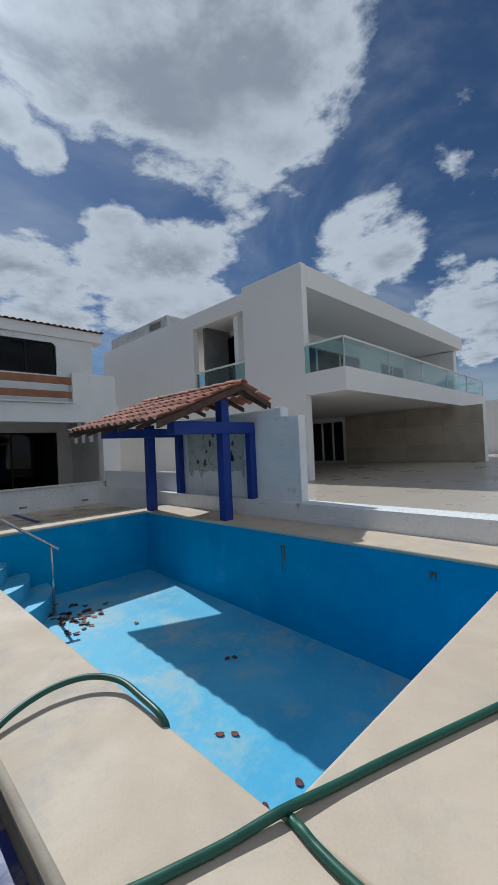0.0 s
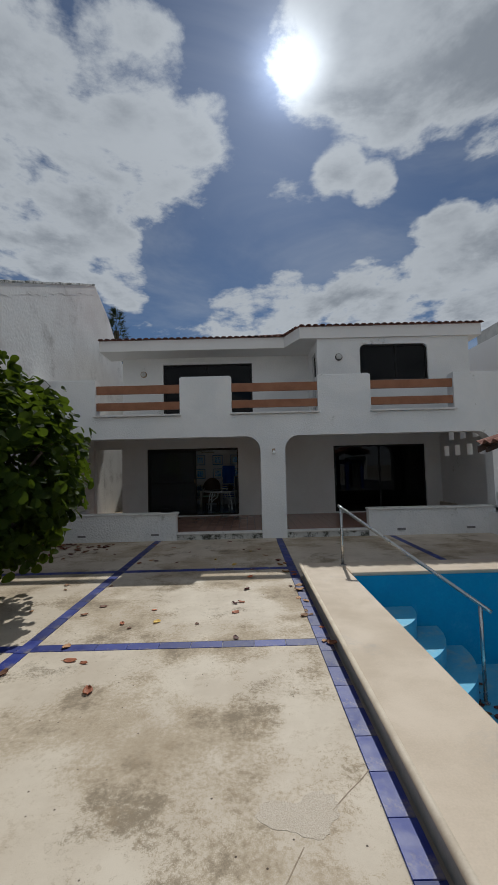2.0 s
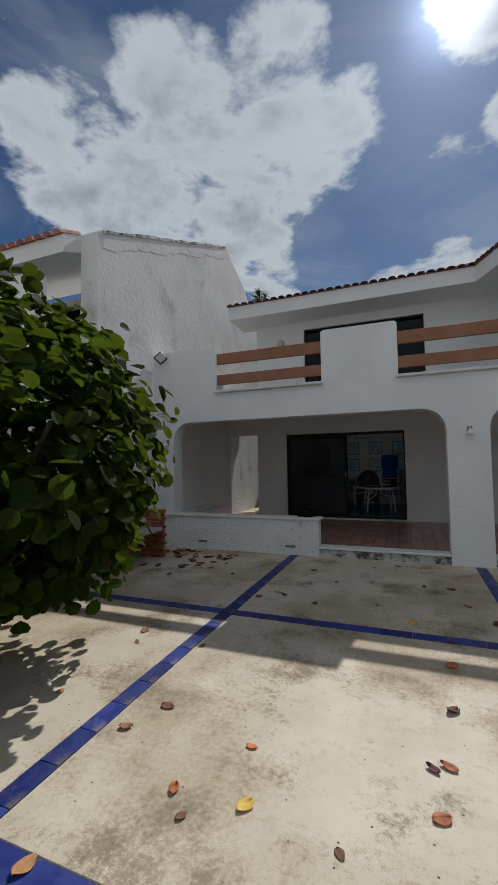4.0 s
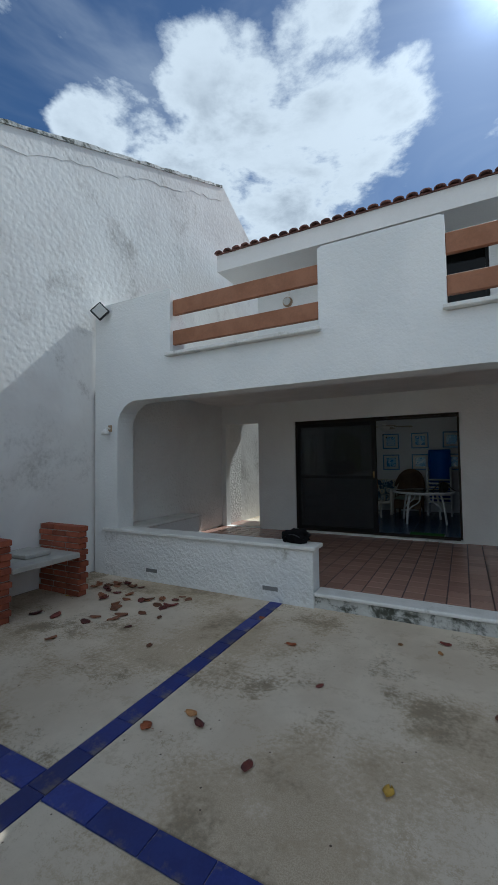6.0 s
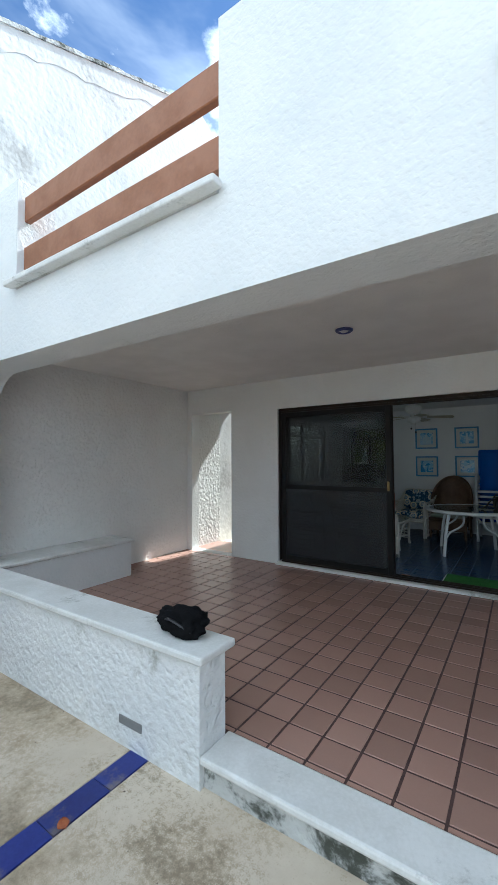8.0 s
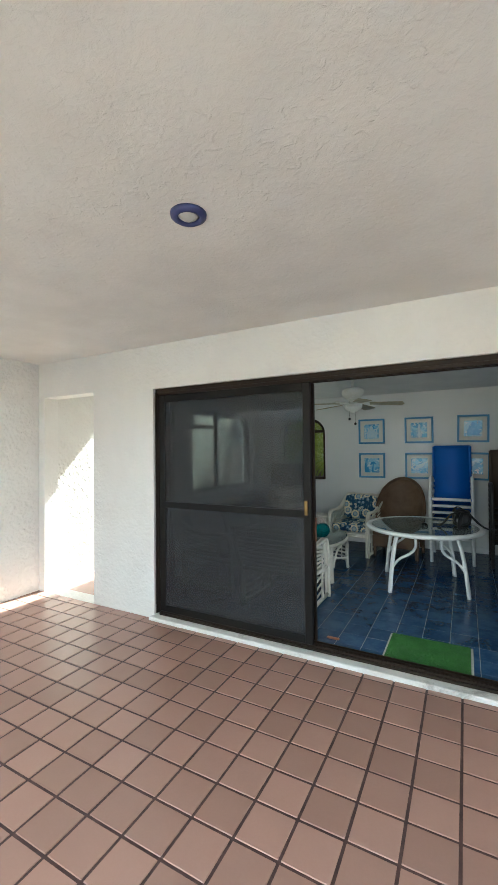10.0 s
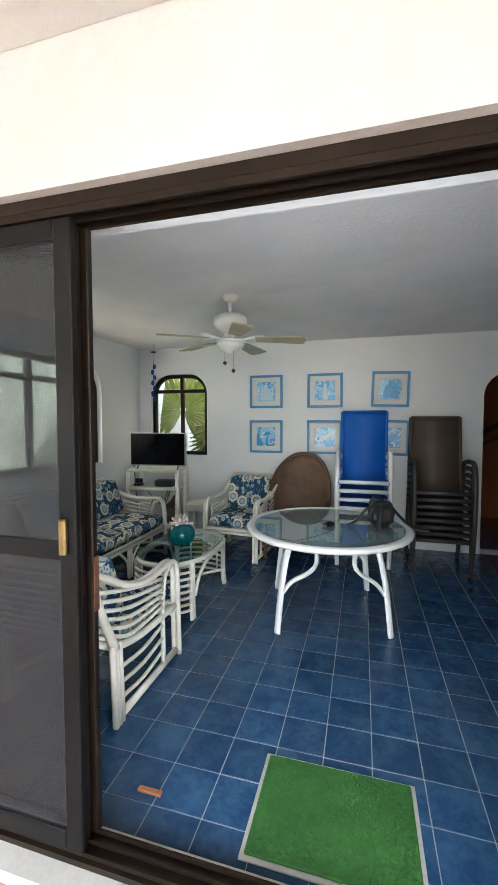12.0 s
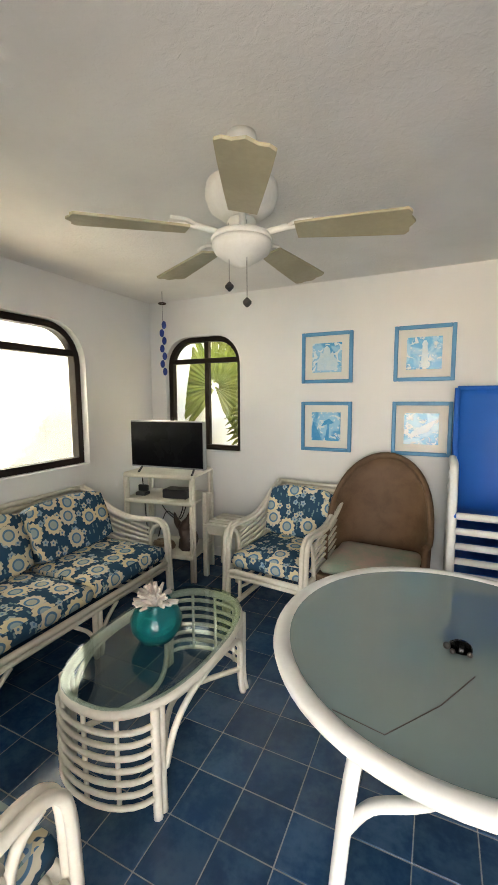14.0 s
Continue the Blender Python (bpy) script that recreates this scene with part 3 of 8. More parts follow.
# Low terrace walls with a projecting cap.
for xa, xb in ((-4.40, -1.40), (3.02, 6.10)):
    FY1L = 12.0
    lw = part("low_wall", B(xa, xb, FY0 + 0.0, FY1L, 0.0, 0.585), M_LOWWALL, house, "low white terrace wall with mildew")
    if xa < 0:
        lw.location.y = -0.012
    part("low_wall_cap", B(xa - 0.02, xb + 0.035, FY0 - 0.045, FY1L + 0.035, 0.587, 0.63, bevel=0.012, seg=2), M_CAP, house, "white cap of the low wall")
    # Slots are not cut: dark blocks on the face carry the holes' shade.
    for xv in ((-3.56, -1.89) if xa < 0 else (3.75, 5.35)):
        part("weep_hole", B(xv - 0.09, xv + 0.09, FY0 - 0.018, FY0 + 0.01, 0.118, 0.162), M_UNLITGREY, house, "dark block standing for the shade in a slot drain of the low wall")
# Bench return inside the terrace.
part("terrace_bench", B(-4.518, -4.10, FY1 + 0.002, 13.62, FLOOR, 0.56), M_STUCCO, house, "built-in white terrace bench")
part("bench_cap", B(-4.516, -4.07, FY1 + 0.002, 13.66, 0.562, 0.60, bevel=0.01), M_CAP, house, "white cap of the built-in bench")

# Terrace edge step.
for xa, xb in ((-1.398, 0.568), (1.142, 3.018)):
    part("step_riser", B(xa, xb, FY0 + 0.02, FY0 + 0.20, -0.02, FLOOR - 0.036), M_RISER, house, "mildew-stained plaster step riser")
    part("step_nosing", B(xa, xb, FY0 - 0.02, FY0 + 0.215, FLOOR - 0.036, FLOOR + 0.003, bevel=0.012, seg=2), M_CAP, house, "pale worn stone step edge")

# Terrace side walls, ceiling slab and the wall with the doors.
part("wall_terrace_west", W("y", FY1, 15.9, XL - 0.16, XL, 0.0, 2.6615), M_PEBBLE, house, "rough-cast white terrace side wall")
vents = [(12.62 + 0.63 * i, 12.62 + 0.63 * i + 0.28, 1.83, 2.13, 0) for i in range(4)] + [(12.93 + 0.63 * i, 12.93 + 0.63 * i + 0.28, 2.29, 2.58, 0) for i in range(3)]
part("wall_terrace_east", W("y", FY1, DY0, XR, XR + 0.16, 0.0, 2.6615, vents), M_STUCCO, house, "white terrace side wall with square vent holes")
part("wall_doors", W("x", XL + 0.002, 6.46, DY0, DY1, 0.0, 2.84, [(-4.42, -3.645, FLOOR, 2.285, 0), (-2.86, -0.035, FLOOR, 2.26, 0), (2.96, 5.82, FLOOR, 2.245, 0)]), M_STUCCO_ROUGH, house, "white stucco wall with two sliding door openings")
solid("ceiling", B(XL - 0.16, 6.46, FY1 + 0.002, DY0 - 0.002, 2.662, 2.84), M_CEIL, "trowelled white terrace ceiling", "ceiling", "structure")
part("balcony_floor", B(-4.60, 6.48, FY1 + 0.002, DY1, 2.842, 2.862), M_SLAB, house)
# Upper storey: a set-back part and a forward bay.
UY, BYF = 15.07, 13.45
part("wall_upper", W("x", -3.62, 2.26, UY, UY + 0.2, 2.864, 5.45, [(-2.34, 0.47, 2.87, 4.93, 0)]), M_STUCCO, house, "white stucco upper wall set back behind the balcony")
part("wall_bay", W("x", 2.26, 6.46, BYF, BYF + 0.2, 2.864, 5.2, [(3.44, 5.32, 3.95, 4.96, 0.16)]), M_STUCCO, house, "white stucco bay wall of the upper storey")
part("wall_bay_side", W("y", BYF + 0.2, UY, 2.26, 2.44, 2.864, 5.25, [(13.75, 14.40, 2.88, 4.85, 0)]), M_STUCCO, house)
part("wall_upper_west", W("y", UY + 0.2, 22.0, -3.62, -3.44, 2.864, 5.45), M_STUCCO, house)
part("wall_upper_east", W("y", BYF + 0.2, 22.0, 6.28, 6.46, 2.864, 5.45), M_STUCCO, house)
# The upper rooms' darkness is put into grey back and ceiling sheets.
part("room_back_upper", W("x", -3.44, 6.28, 19.4, 19.55, 2.864, 5.4), M_UNLITGREY, house)
part("ceiling_upper", B(-3.44, 6.28, UY + 0.2, 19.4, 5.2, 5.25), M_UNLITGREY, house)
part("ceiling_bay", B(2.44, 6.28, BYF + 0.2, UY + 0.19, 5.1, 5.15), M_UNLITGREY, house)


def eave():
    """White fascia slab under the tiled roof edge, with a step forward at the bay."""
    bm = bmesh.new()
    plan = [(-4.05, 14.22), (1.42, 14.22), (1.78, 13.38), (6.80, 13.38), (6.80, 19.3), (-3.66, 19.3), (-3.66, 15.28), (-4.05, 15.28)]
    prism(bm, plan, "z", 5.14, 5.46)
    part("fascia", bm, M_SMOOTH, house, "white rendered roof fascia")
    bm = bmesh.new()
    top = [(-4.07, 14.20), (1.40, 14.20), (1.76, 13.36), (6.82, 13.36), (6.82, 18.0), (-3.68, 18.0), (-3.68, 15.3), (-4.07, 15.3)]
    lo = [bm.verts.new((x, y, 5.464 + (0.25 * (y - (14.20 if x < 1.6 else 13.36)) if y > 15 else 0))) for x, y in top]
    bm.faces.new(lo)
    up = [bm.verts.new(v.co + Vector((0, 0, 0.02))) for v in lo]
    bm.faces.new(up[::-1])
    for i in range(len(lo)):
        j = (i + 1) % len(lo)
        bm.faces.new((lo[i], lo[j], up[j], up[i]))
    part("roof", bm, M_EAVETILE, house, "clay tiled roof")
    # Curved tile ends along the eave.
    tile = bmesh.new()
    prof = [(0.085 * math.cos(a), 0.050 * math.sin(a)) for a in (math.pi * i / 8 for i in range(9))] + [(0.068 * math.cos(a), 0.034 * math.sin(a)) for a in (math.pi - math.pi * i / 8 for i in range(9))]
    prism(tile, prof, "y", -0.06, 0.42)
    me = mesh_of("roof_tile", tile, M_EAVETILE)
    def put(x, y, turn=0):
        ob = new("roof_tile", me)
        ob.parent = house
        ob.matrix_basis = pose(x, y, 5.472, 9 + random.uniform(-1.5, 1.5), 0, turn + random.uniform(-1.5, 1.5))
    n = 29
    for i in range(n):
        put(-3.98 + 5.34 * i / (n - 1), 14.20)
    for i in range(5):
        put(1.46 + 0.30 * (i + 0.5) / 5, 14.1 - 0.65 * (i + 0.5) / 5, -60)
    n = 27
    for i in range(n):
        put(1.84 + 4.92 * i / (n - 1), 13.36)


eave()

# ---------- the sitting room ----------
RX0, RX1, RY1, RZ = -3.43, 2.10, 18.94, 2.56
win1 = (16.45, 18.12, 1.125, 2.235, 0.30)
win2 = (-3.255, -2.455, 1.165, 2.22, 0.26)
part("wall_room_west", W("y", DY1, 22.0, RX0 - 0.20, RX0, 0.0, 2.66, [win1]), M_INWALL, house, "smooth white plaster wall")
part("wall_room_north", W("x", RX0 + 0.002, 6.28, RY1, RY1 + 0.2, 0.0, 2.66, [win2, (0.72, 1.62, FLOOR, 2.13, 0.25)]), M_INWALL, house, "smooth white plaster wall")
part("wall_room_east", W("y", DY1, RY1, RX1, RX1 + 0.2, 0.0, 2.66), M_INWALL, house)
# Dark grey here carries the dimness of the second room.
part("wall_second_room_east", W("y", DY1, RY1, 6.28, 6.46, 0.0, 2.66), M_UNLITGREY, house)
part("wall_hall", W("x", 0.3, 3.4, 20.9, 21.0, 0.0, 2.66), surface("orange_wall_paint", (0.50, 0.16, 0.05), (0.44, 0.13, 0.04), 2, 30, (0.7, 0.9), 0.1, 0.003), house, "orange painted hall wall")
# Hall sides take the same dark grey in place of shade.
part("wall_hall_west", W("y", RY1 + 0.2, 20.9, 0.3, 0.42, 0.0, 2.66), M_UNLITGREY, house)
part("wall_hall_east", W("y", RY1 + 0.2, 21.0, 3.4, 3.5, 0.0, 2.66), M_UNLITGREY, house)
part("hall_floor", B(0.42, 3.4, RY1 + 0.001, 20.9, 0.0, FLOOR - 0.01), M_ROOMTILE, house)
# Ceiling coloured dark for the dim hall.
part("hall_ceiling", B(0.3, 3.5, RY1 + 0.2, 21.0, 2.664, 2.75), M_UNLITGREY, house)
part("stair_rail", T([(0.55, 20.4, 1.15), (2.6, 20.4, 2.3)], 0.035), M_DARKWOOD, house, "dark sloping stair handrail")
part("stair_rail", T([(0.55, 20.4, 0.98), (2.6, 20.4, 2.13)], 0.025), M_DARKWOOD, house)
ceil2 = solid("ceiling", B(RX0 - 0.2, 6.46, DY1 + 0.002, RY1 + 0.2, RZ, 2.66), M_CEIL, "white plastered sitting room ceiling", "ceiling", "structure")
part("second_room_floor", B(RX1 + 0.2, 6.28, DY1, RY1, 0.0, FLOOR), M_ROOMTILE, house)


def frame_box(name, axis, u0, u1, z0, z1, v0, v1, w, mat, parent, label="", r=0.0):
    """A window or door leaf frame of four bars; r rounds the upper corners."""
    bm = bmesh.new()
    def bar(a, b, c, d):
        box(bm, *((a, b, v0, v1, c, d) if axis == "x" else (v0, v1, a, b, c, d)), bevel=0.004)
    if not r:
        bar(u0, u0 + w, z0, z1)
        bar(u1 - w, u1, z0, z1)
        bar(u0 + w, u1 - w, z0, z0 + w)
        bar(u0 + w, u1 - w, z1 - w, z1)
    else:
        def line(o):
            rr = r - o
            pts = [(u0 + o, z0 + o), (u0 + o, z1 - r)]
            pts += [(u0 + r - rr * math.cos(a), z1 - r + rr * math.sin(a)) for a in (math.pi / 2 * i / 10 for i in range(1, 11))]
            pts += [(u1 - r + rr * math.sin(a), z1 - r + rr * math.cos(a)) for a in (math.pi / 2 * i / 10 for i in range(0, 11))]
            return pts + [(u1 - o, z0 + o)]
        A, C = line(0.0), line(w)
        def vert(p, v):
            return bm.verts.new((p[0], v, p[1]) if axis == "x" else (v, p[0], p[1]))
        n = len(A)
        rows = [[vert(p, v) for p in q] for q, v in ((A, v0), (C, v0), (C, v1), (A, v1))]
        for i in range(n):
            j = (i + 1) % n
            for k in range(4):
                bm.faces.new((rows[k][i], rows[k][j], rows[(k + 1) % 4][j], rows[(k + 1) % 4][i]))
    return part(name, bm, mat, parent, label)


def window(name, label, axis, u0, u1, z0, z1, r, v0, v1, mat, glass_mat, bars, w=0.045, extra=None):
    """bars: (position along u, bottom, top) uprights; extra: heights of cross bars."""
    win = tagged(new(name), label, "window", kind="structure")
    frame_box("window_frame", axis, u0 + 0.003, u1 - 0.003, z0 + 0.003, z1 - 0.003, v0, v1, w, mat, win, "", r)
    for u, a, b in bars:
        bm = bmesh.new()
        box(bm, *((u - w / 2, u + w / 2, v0 + 0.006, v1 - 0.006, a, b) if axis == "x" else (v0 + 0.006, v1 - 0.006, u - w / 2, u + w / 2, a, b)), bevel=0.003)
        part("mullion", bm, mat, win)
    for z in extra or ():
        bm = bmesh.new()
        box(bm, *((u0 + w, u1 - w, v0 + 0.004, v1 - 0.004, z - w / 2, z + w / 2) if axis == "x" else (v0 + 0.004, v1 - 0.004, u0 + w, u1 - w, z - w / 2, z + w / 2)), bevel=0.003)
        part("transom", bm, mat, win)
    vm = (v0 + v1) / 2
    bm = bmesh.new()
    us = [u0 + w * 0.6 + (u1 - u0 - w * 1.2) * i / 24 for i in range(25)]
    loop = [(u0 + w * 0.6, z0 + w * 0.6)] + [(u, rounded_top(u, u0, u1, z1, r) - w * 0.6) for u in us] + [(u1 - w * 0.6, z0 + w * 0.6)]
    prism(bm, loop, "y" if axis == "x" else "x", vm - 0.003, vm + 0.003)
    g = part("pane", bm, glass_mat, win)
    g.visible_shadow = glass_mat in (M_TINTED,)
    return win


window("window_1", "arched bronze aluminium sliding window facing a sunlit wall", "y", win1[0], win1[1], win1[2], win1[3], win1[4], RX0 - 0.13, RX0 - 0.06, M_BRONZE, M_GLASS, [(17.155, 1.16, 2.21)], 0.05, [2.01])
window("window_2", "small arched bronze window looking on a fan palm", "x", win2[0], win2[1], win2[2], win2[3], win2[4], RY1 + 0.05, RY1 + 0.11, M_BRONZE, M_GLASS, [(-2.83, 1.2, 2.18)], 0.045, [2.00])
window("window_3", "dark tinted balcony door of the upper storey", "x", -2.34, 0.47, 2.87, 4.93, 0, UY + 0.06, UY + 0.12, M_BLACKALU, M_TINTED, [(-0.95, 2.9, 4.9)])
window("window_4", "dark tinted window with rounded corners in the bay", "x", 3.44, 5.32, 3.95, 4.96, 0.16, BYF + 0.06, BYF + 0.12, M_BLACKALU, M_TINTED, [(4.45, 4.0, 4.95)])
window("window_5", "narrow dark side window of the bay", "y", 13.75, 14.40, 2.88, 4.85, 0, 2.33, 2.38, M_BLACKALU, M_TINTED, [])
window("door_2", "closed dark tinted sliding terrace door", "x", 2.96, 5.82, FLOOR + 0.03, 2.245, 0, DY0 + 0.05, DY0 + 0.12, M_BLACKALU, M_TINTED, [(4.4, 0.2, 2.2)])


def sliding_door():
    d = tagged(new("door_1"), "half-open bronze sliding glass door with a screened leaf", "sliding door", kind="structure")
    x0, x1, z0, z1 = -2.858, -0.037, FLOOR + 0.03, 2.258
    bm = bmesh.new()
    box(bm, x0, x1, DY0 + 0.03, DY1 - 0.03, z1 - 0.035, z1)
    for y in (DY0 + 0.03, DY0 + 0.075, DY1 - 0.045):
        box(bm, x0, x1, y, y + 0.012, z1 - 0.06, z1 - 0.036)
    part("head_track", bm, M_BRONZE, d, "bronze head track")
    bm = bmesh.new()
    for x in (x0, x1 - 0.03):
        box(bm, x, x + 0.03, DY0 + 0.03, DY1 - 0.03, z0 + 0.02, z1 - 0.036, bevel=0.003)
        box(bm, x + 0.01, x + 0.02, DY0 + 0.012, DY0 + 0.03, z0 + 0.02, z1 - 0.036)
    part("jamb", bm, M_BRONZE, d)
    bm = bmesh.new()
    box(bm, x0 + 0.031, x1 - 0.031, DY0 + 0.03, DY1 - 0.03, z0 - 0.02, z0 + 0.02)
    for y in (DY0 + 0.045, DY0 + 0.085, DY0 + 0.12):
        box(bm, x0 + 0.031, x1 - 0.031, y, y + 0.006, z0 + 0.02, z0 + 0.035)
    part("sill_track", bm, M_BRONZE, d)
    # Three leaves stand one behind another at the closed side.
    for i, (xa, xb, y, mat) in enumerate(((-2.82, -1.358, DY0 + 0.036, M_SCREEN), (-2.80, -1.372, DY0 + 0.074, M_GLASS), (-2.79, -1.355, DY0 + 0.110, M_GLASS))):
        lf = frame_box("leaf", "x", xa, xb, z0 + 0.036, z1 - 0.062, y, y + 0.026, 0.062, M_BRONZE if i else M_BLACKALU, d, "sliding door leaf")
        part("pane", B(xa + 0.05, xb - 0.05, y + 0.010, y + 0.015, z0 + 0.09, z1 - 0.115), mat, lf).visible_shadow = bool(i == 0)
        if i == 0:
            part("mid_rail", B(xa + 0.06, xb - 0.06, y + 0.001, y + 0.025, 1.17, 1.225), M_BLACKALU, lf)
            part("pull_handle", B(xb - 0.05, xb - 0.025, y - 0.02, y + 0.0, 1.19, 1.30, bevel=0.005), surface("worn_brass", (0.42, 0.30, 0.12), (0.30, 0.2, 0.08), 9, 60, (0.3, 0.5), 0.1, 0.001, metal=0.9), lf, "worn brass pull")
        if i == 2:
            part("lock_plate", B(xb + 0.0005, xb + 0.004, y + 0.002, y + 0.024, 0.98, 1.16), surface("rusty_plate", (0.22, 0.09, 0.05), (0.15, 0.06, 0.035), 12, 60, (0.6, 0.8), 0.2, 0.001), lf, "rusty lock plate")
    return d


sliding_door()
part("lintel", B(-2.90, 0.0, DY1 + 0.002, DY1 + 0.14, 2.262, RZ - 0.002, bevel=0.006), M_STUCCO_ROUGH, house, "rough plaster lintel behind the sliding door")
part("threshold", B(-2.89, -0.005, DY0 - 0.05, DY1 + 0.0, FLOOR - 0.03, FLOOR + 0.03, bevel=0.008), M_CAP, house, "chipped white door threshold")
part("threshold", B(2.9, 5.9, DY0 - 0.04, DY1, FLOOR - 0.03, FLOOR + 0.03, bevel=0.008), M_CAP, house)

# ---------- neighbouring buildings and boundary ----------
def gable():
    nb = tagged(new("neighbour_house"), "neighbouring white stucco house with a tall sloped gable wall", "house", kind="structure")
    bm = bmesh.new()
    prism(bm, [(10.28, 0.0), (10.28, 5.46), (10.36, 5.52), (15.40, 7.77), (16.75, 7.1), (19.6, 4.9), (24.0, 4.9), (24.0, 0.0)], "x", -5.0, -4.64)
    part("wall_gable", bm, M_STUCCO_OLD, nb, "tall weathered white gable wall")
    rng = random.Random(31)
    up = [(10.40 + 4.98 * i / 40, 5.53 + 2.225 * i / 40) for i in range(41)]
    low = [(y, z - 0.30 - 0.03 * math.sin(i * 0.55) - rng.uniform(0.0, 0.06)) for i, (y, z) in enumerate(up)]
    bm = bmesh.new()
    prism(bm, up + low[::-1], "x", -4.6405, -4.634)
    part("plaster_skin", bm, M_STUCCO_OLD, nb, "cracked plaster band along the gable edge")
    verge = [(y, z + rng.uniform(-0.012, 0.018)) for y, z in up]
    bm = bmesh.new()
    prism(bm, verge + [(y, z - 0.05) for y, z in up][::-1], "x", -5.0, -4.615)
    part("verge_cap", bm, M_RISER, nb, "mildewed plaster cap of the gable")
    part("boundary_wall", W("y", -6.0, 10.28, -4.84, -4.64, 0.0, 2.6), M_STUCCO_OLD, nb, "white boundary wall")
    part("parapet_panel", B(-6.4, -5.0, 9.36, 9.6, 3.0, 4.45, bevel=0.02), M_STUCCO, nb)
    part("balcony_floor", B(-16.0, -5.0, 9.36, 14.0, 2.3, 3.0), M_STUCCO, nb)
    part("wall_upper", W("x", -16.0, -5.0, 11.6, 11.8, 0.0, 5.1, [(-9.5, -6.3, 3.0, 4.9, 0)]), M_STUCCO, nb)
    part("window", B(-9.5, -6.3, 11.68, 11.7, 3.0, 4.9), M_TINTED, nb, "dark window")
    # Dark sheet added behind the window, standing in for an unlit room.
    part("room_back", B(-10, -5.9, 12.6, 12.7, 3.0, 5.0), M_UNLITGREY, nb)
    for za, zb in ((3.35, 3.55), (3.75, 4.0)):
        part("balcony_rail", B(-12.0, -6.4, 9.42, 9.47, za, zb), M_RAILWOOD, nb)
    bm = bmesh.new()
    prism(bm, [(9.9, 5.0), (9.9, 5.3), (15.35, 7.7), (15.35, 7.3)], "x", -16.0, -5.0)
    part("roof", bm, M_SMOOTH, nb)
    tile = bmesh.new()
    prism(tile, [(0.09 * math.cos(math.pi * i / 6), 0.075 * math.sin(math.pi * i / 6)) for i in range(7)], "y", -0.06, 0.4)
    me = mesh_of("roof_tile", tile, M_CLAYROOF)
    for i in range(44):
        ob = new("roof_tile", me)
        ob.parent = nb
        ob.matrix_basis = pose(-5.08 - 0.2 * i, 9.9, 5.31, 23, 0, 0)
    return nb


gable()


def villa():
    v = tagged(new("villa"), "modern white flat-roofed villa with a glass-railed balcony over a deep porch", "house", kind="structure")
    X, Y = 9.5, 6.97
    part("wall_side", W("y", Y, 19.0, X, X + 0.22, 0.44, 6.26, [(9.30, 11.88, 3.5, 5.73, 0)]), M_NBWHITE, v, "tall plain white side wall")
    part("wall_parapet", W("y", Y, 9.30, X, X + 0.22, 6.262, 6.43), M_NBWHITE, v)
    part("roof", B(X + 0.222, 22.6, Y + 0.242, 19.0, 5.80, 6.04), M_NBWHITE, v)
    part("roof_edge", B(X + 0.222, 22.6, Y - 0.004, Y + 0.24, 5.80, 6.40), M_NBWHITE, v, "deep white roof edge")
    bm = bmesh.new()
    prism(bm, [(X + 0.004, Y - 0.003), (X + 0.004, Y - 1.25), (22.7, Y - 0.90), (22.7, 14.2), (X + 0.23, 14.2), (X + 0.23, Y - 0.003)], "z", 2.76, 3.36)
    part("balcony", bm, M_NBWHITE, v, "white balcony slab with an upstand")
    for i in range(5):
        xa, xb = X + 0.02 + 2.63 * i, X + 0.02 + 2.63 * (i + 1)
        ya, yb = Y - 1.22 + 0.08 * i, Y - 1.22 + 0.08 * (i + 1)
        bm = bmesh.new()
        prism(bm, [(xa + 0.03, ya), (xb - 0.03, yb), (xb - 0.03, yb + 0.015), (xa + 0.03, ya + 0.015)], "z", 3.364, 4.09)
        part("balcony_pane", bm, M_BALGLASS, v, "greenish glass balcony pane")
        part("post", B(xb - 0.02, xb + 0.02, yb, yb + 0.04, 3.36, 4.12), M_STEEL, v)
        part("top_rail", T([(xa, ya + 0.01, 4.12), (xb, yb + 0.01, 4.12)], 0.03, 6), M_NBWHITE, v, "white balcony top rail")
    part("post", B(X, X + 0.04, Y - 1.22, Y - 1.18, 3.36, 4.12), M_STEEL, v)
    part("balcony_pane", B(X + 0.005, X + 0.02, Y - 1.18, Y, 3.364, 4.09), M_BALGLASS, v, "greenish glass balcony pane")
    part("top_rail", T([(X + 0.01, Y - 1.2, 4.12), (X + 0.01, Y, 4.12)], 0.03, 6), M_NBWHITE, v)
    # Upper rooms behind the balcony and the porch below.
    part("wall_upper", W("x", X + 0.22, 22.6, Y + 2.8, Y + 3.0, 3.42, 5.8, [(X + 1.2, X + 8.0, 3.45, 5.3, 0), (X + 10.0, X + 12.6, 3.45, 5.3, 0)]), M_NBWHITE, v)
    for xa, xb in ((X + 1.2, X + 8.0), (X + 10.0, X + 12.6)):
        n = 4 if xb - xa > 4 else 2
        for i in range(n):
            a, b = xa + (xb - xa) * i / n, xa + (xb - xa) * (i + 1) / n
            w = frame_box("window", "x", a, b, 3.45, 5.3, Y + 2.82, Y + 2.88, 0.06, M_STEEL, v)
            part("pane", B(a + 0.05, b - 0.05, Y + 2.84, Y + 2.85, 3.5, 5.25), M_TINTED, w)
    # One grey sheet stands in for the dark upper rooms.
    part("room_back", B(X + 0.3, 22.6, Y + 4.6, Y + 4.7, 3.42, 5.8), M_UNLITGREY, v)
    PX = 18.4
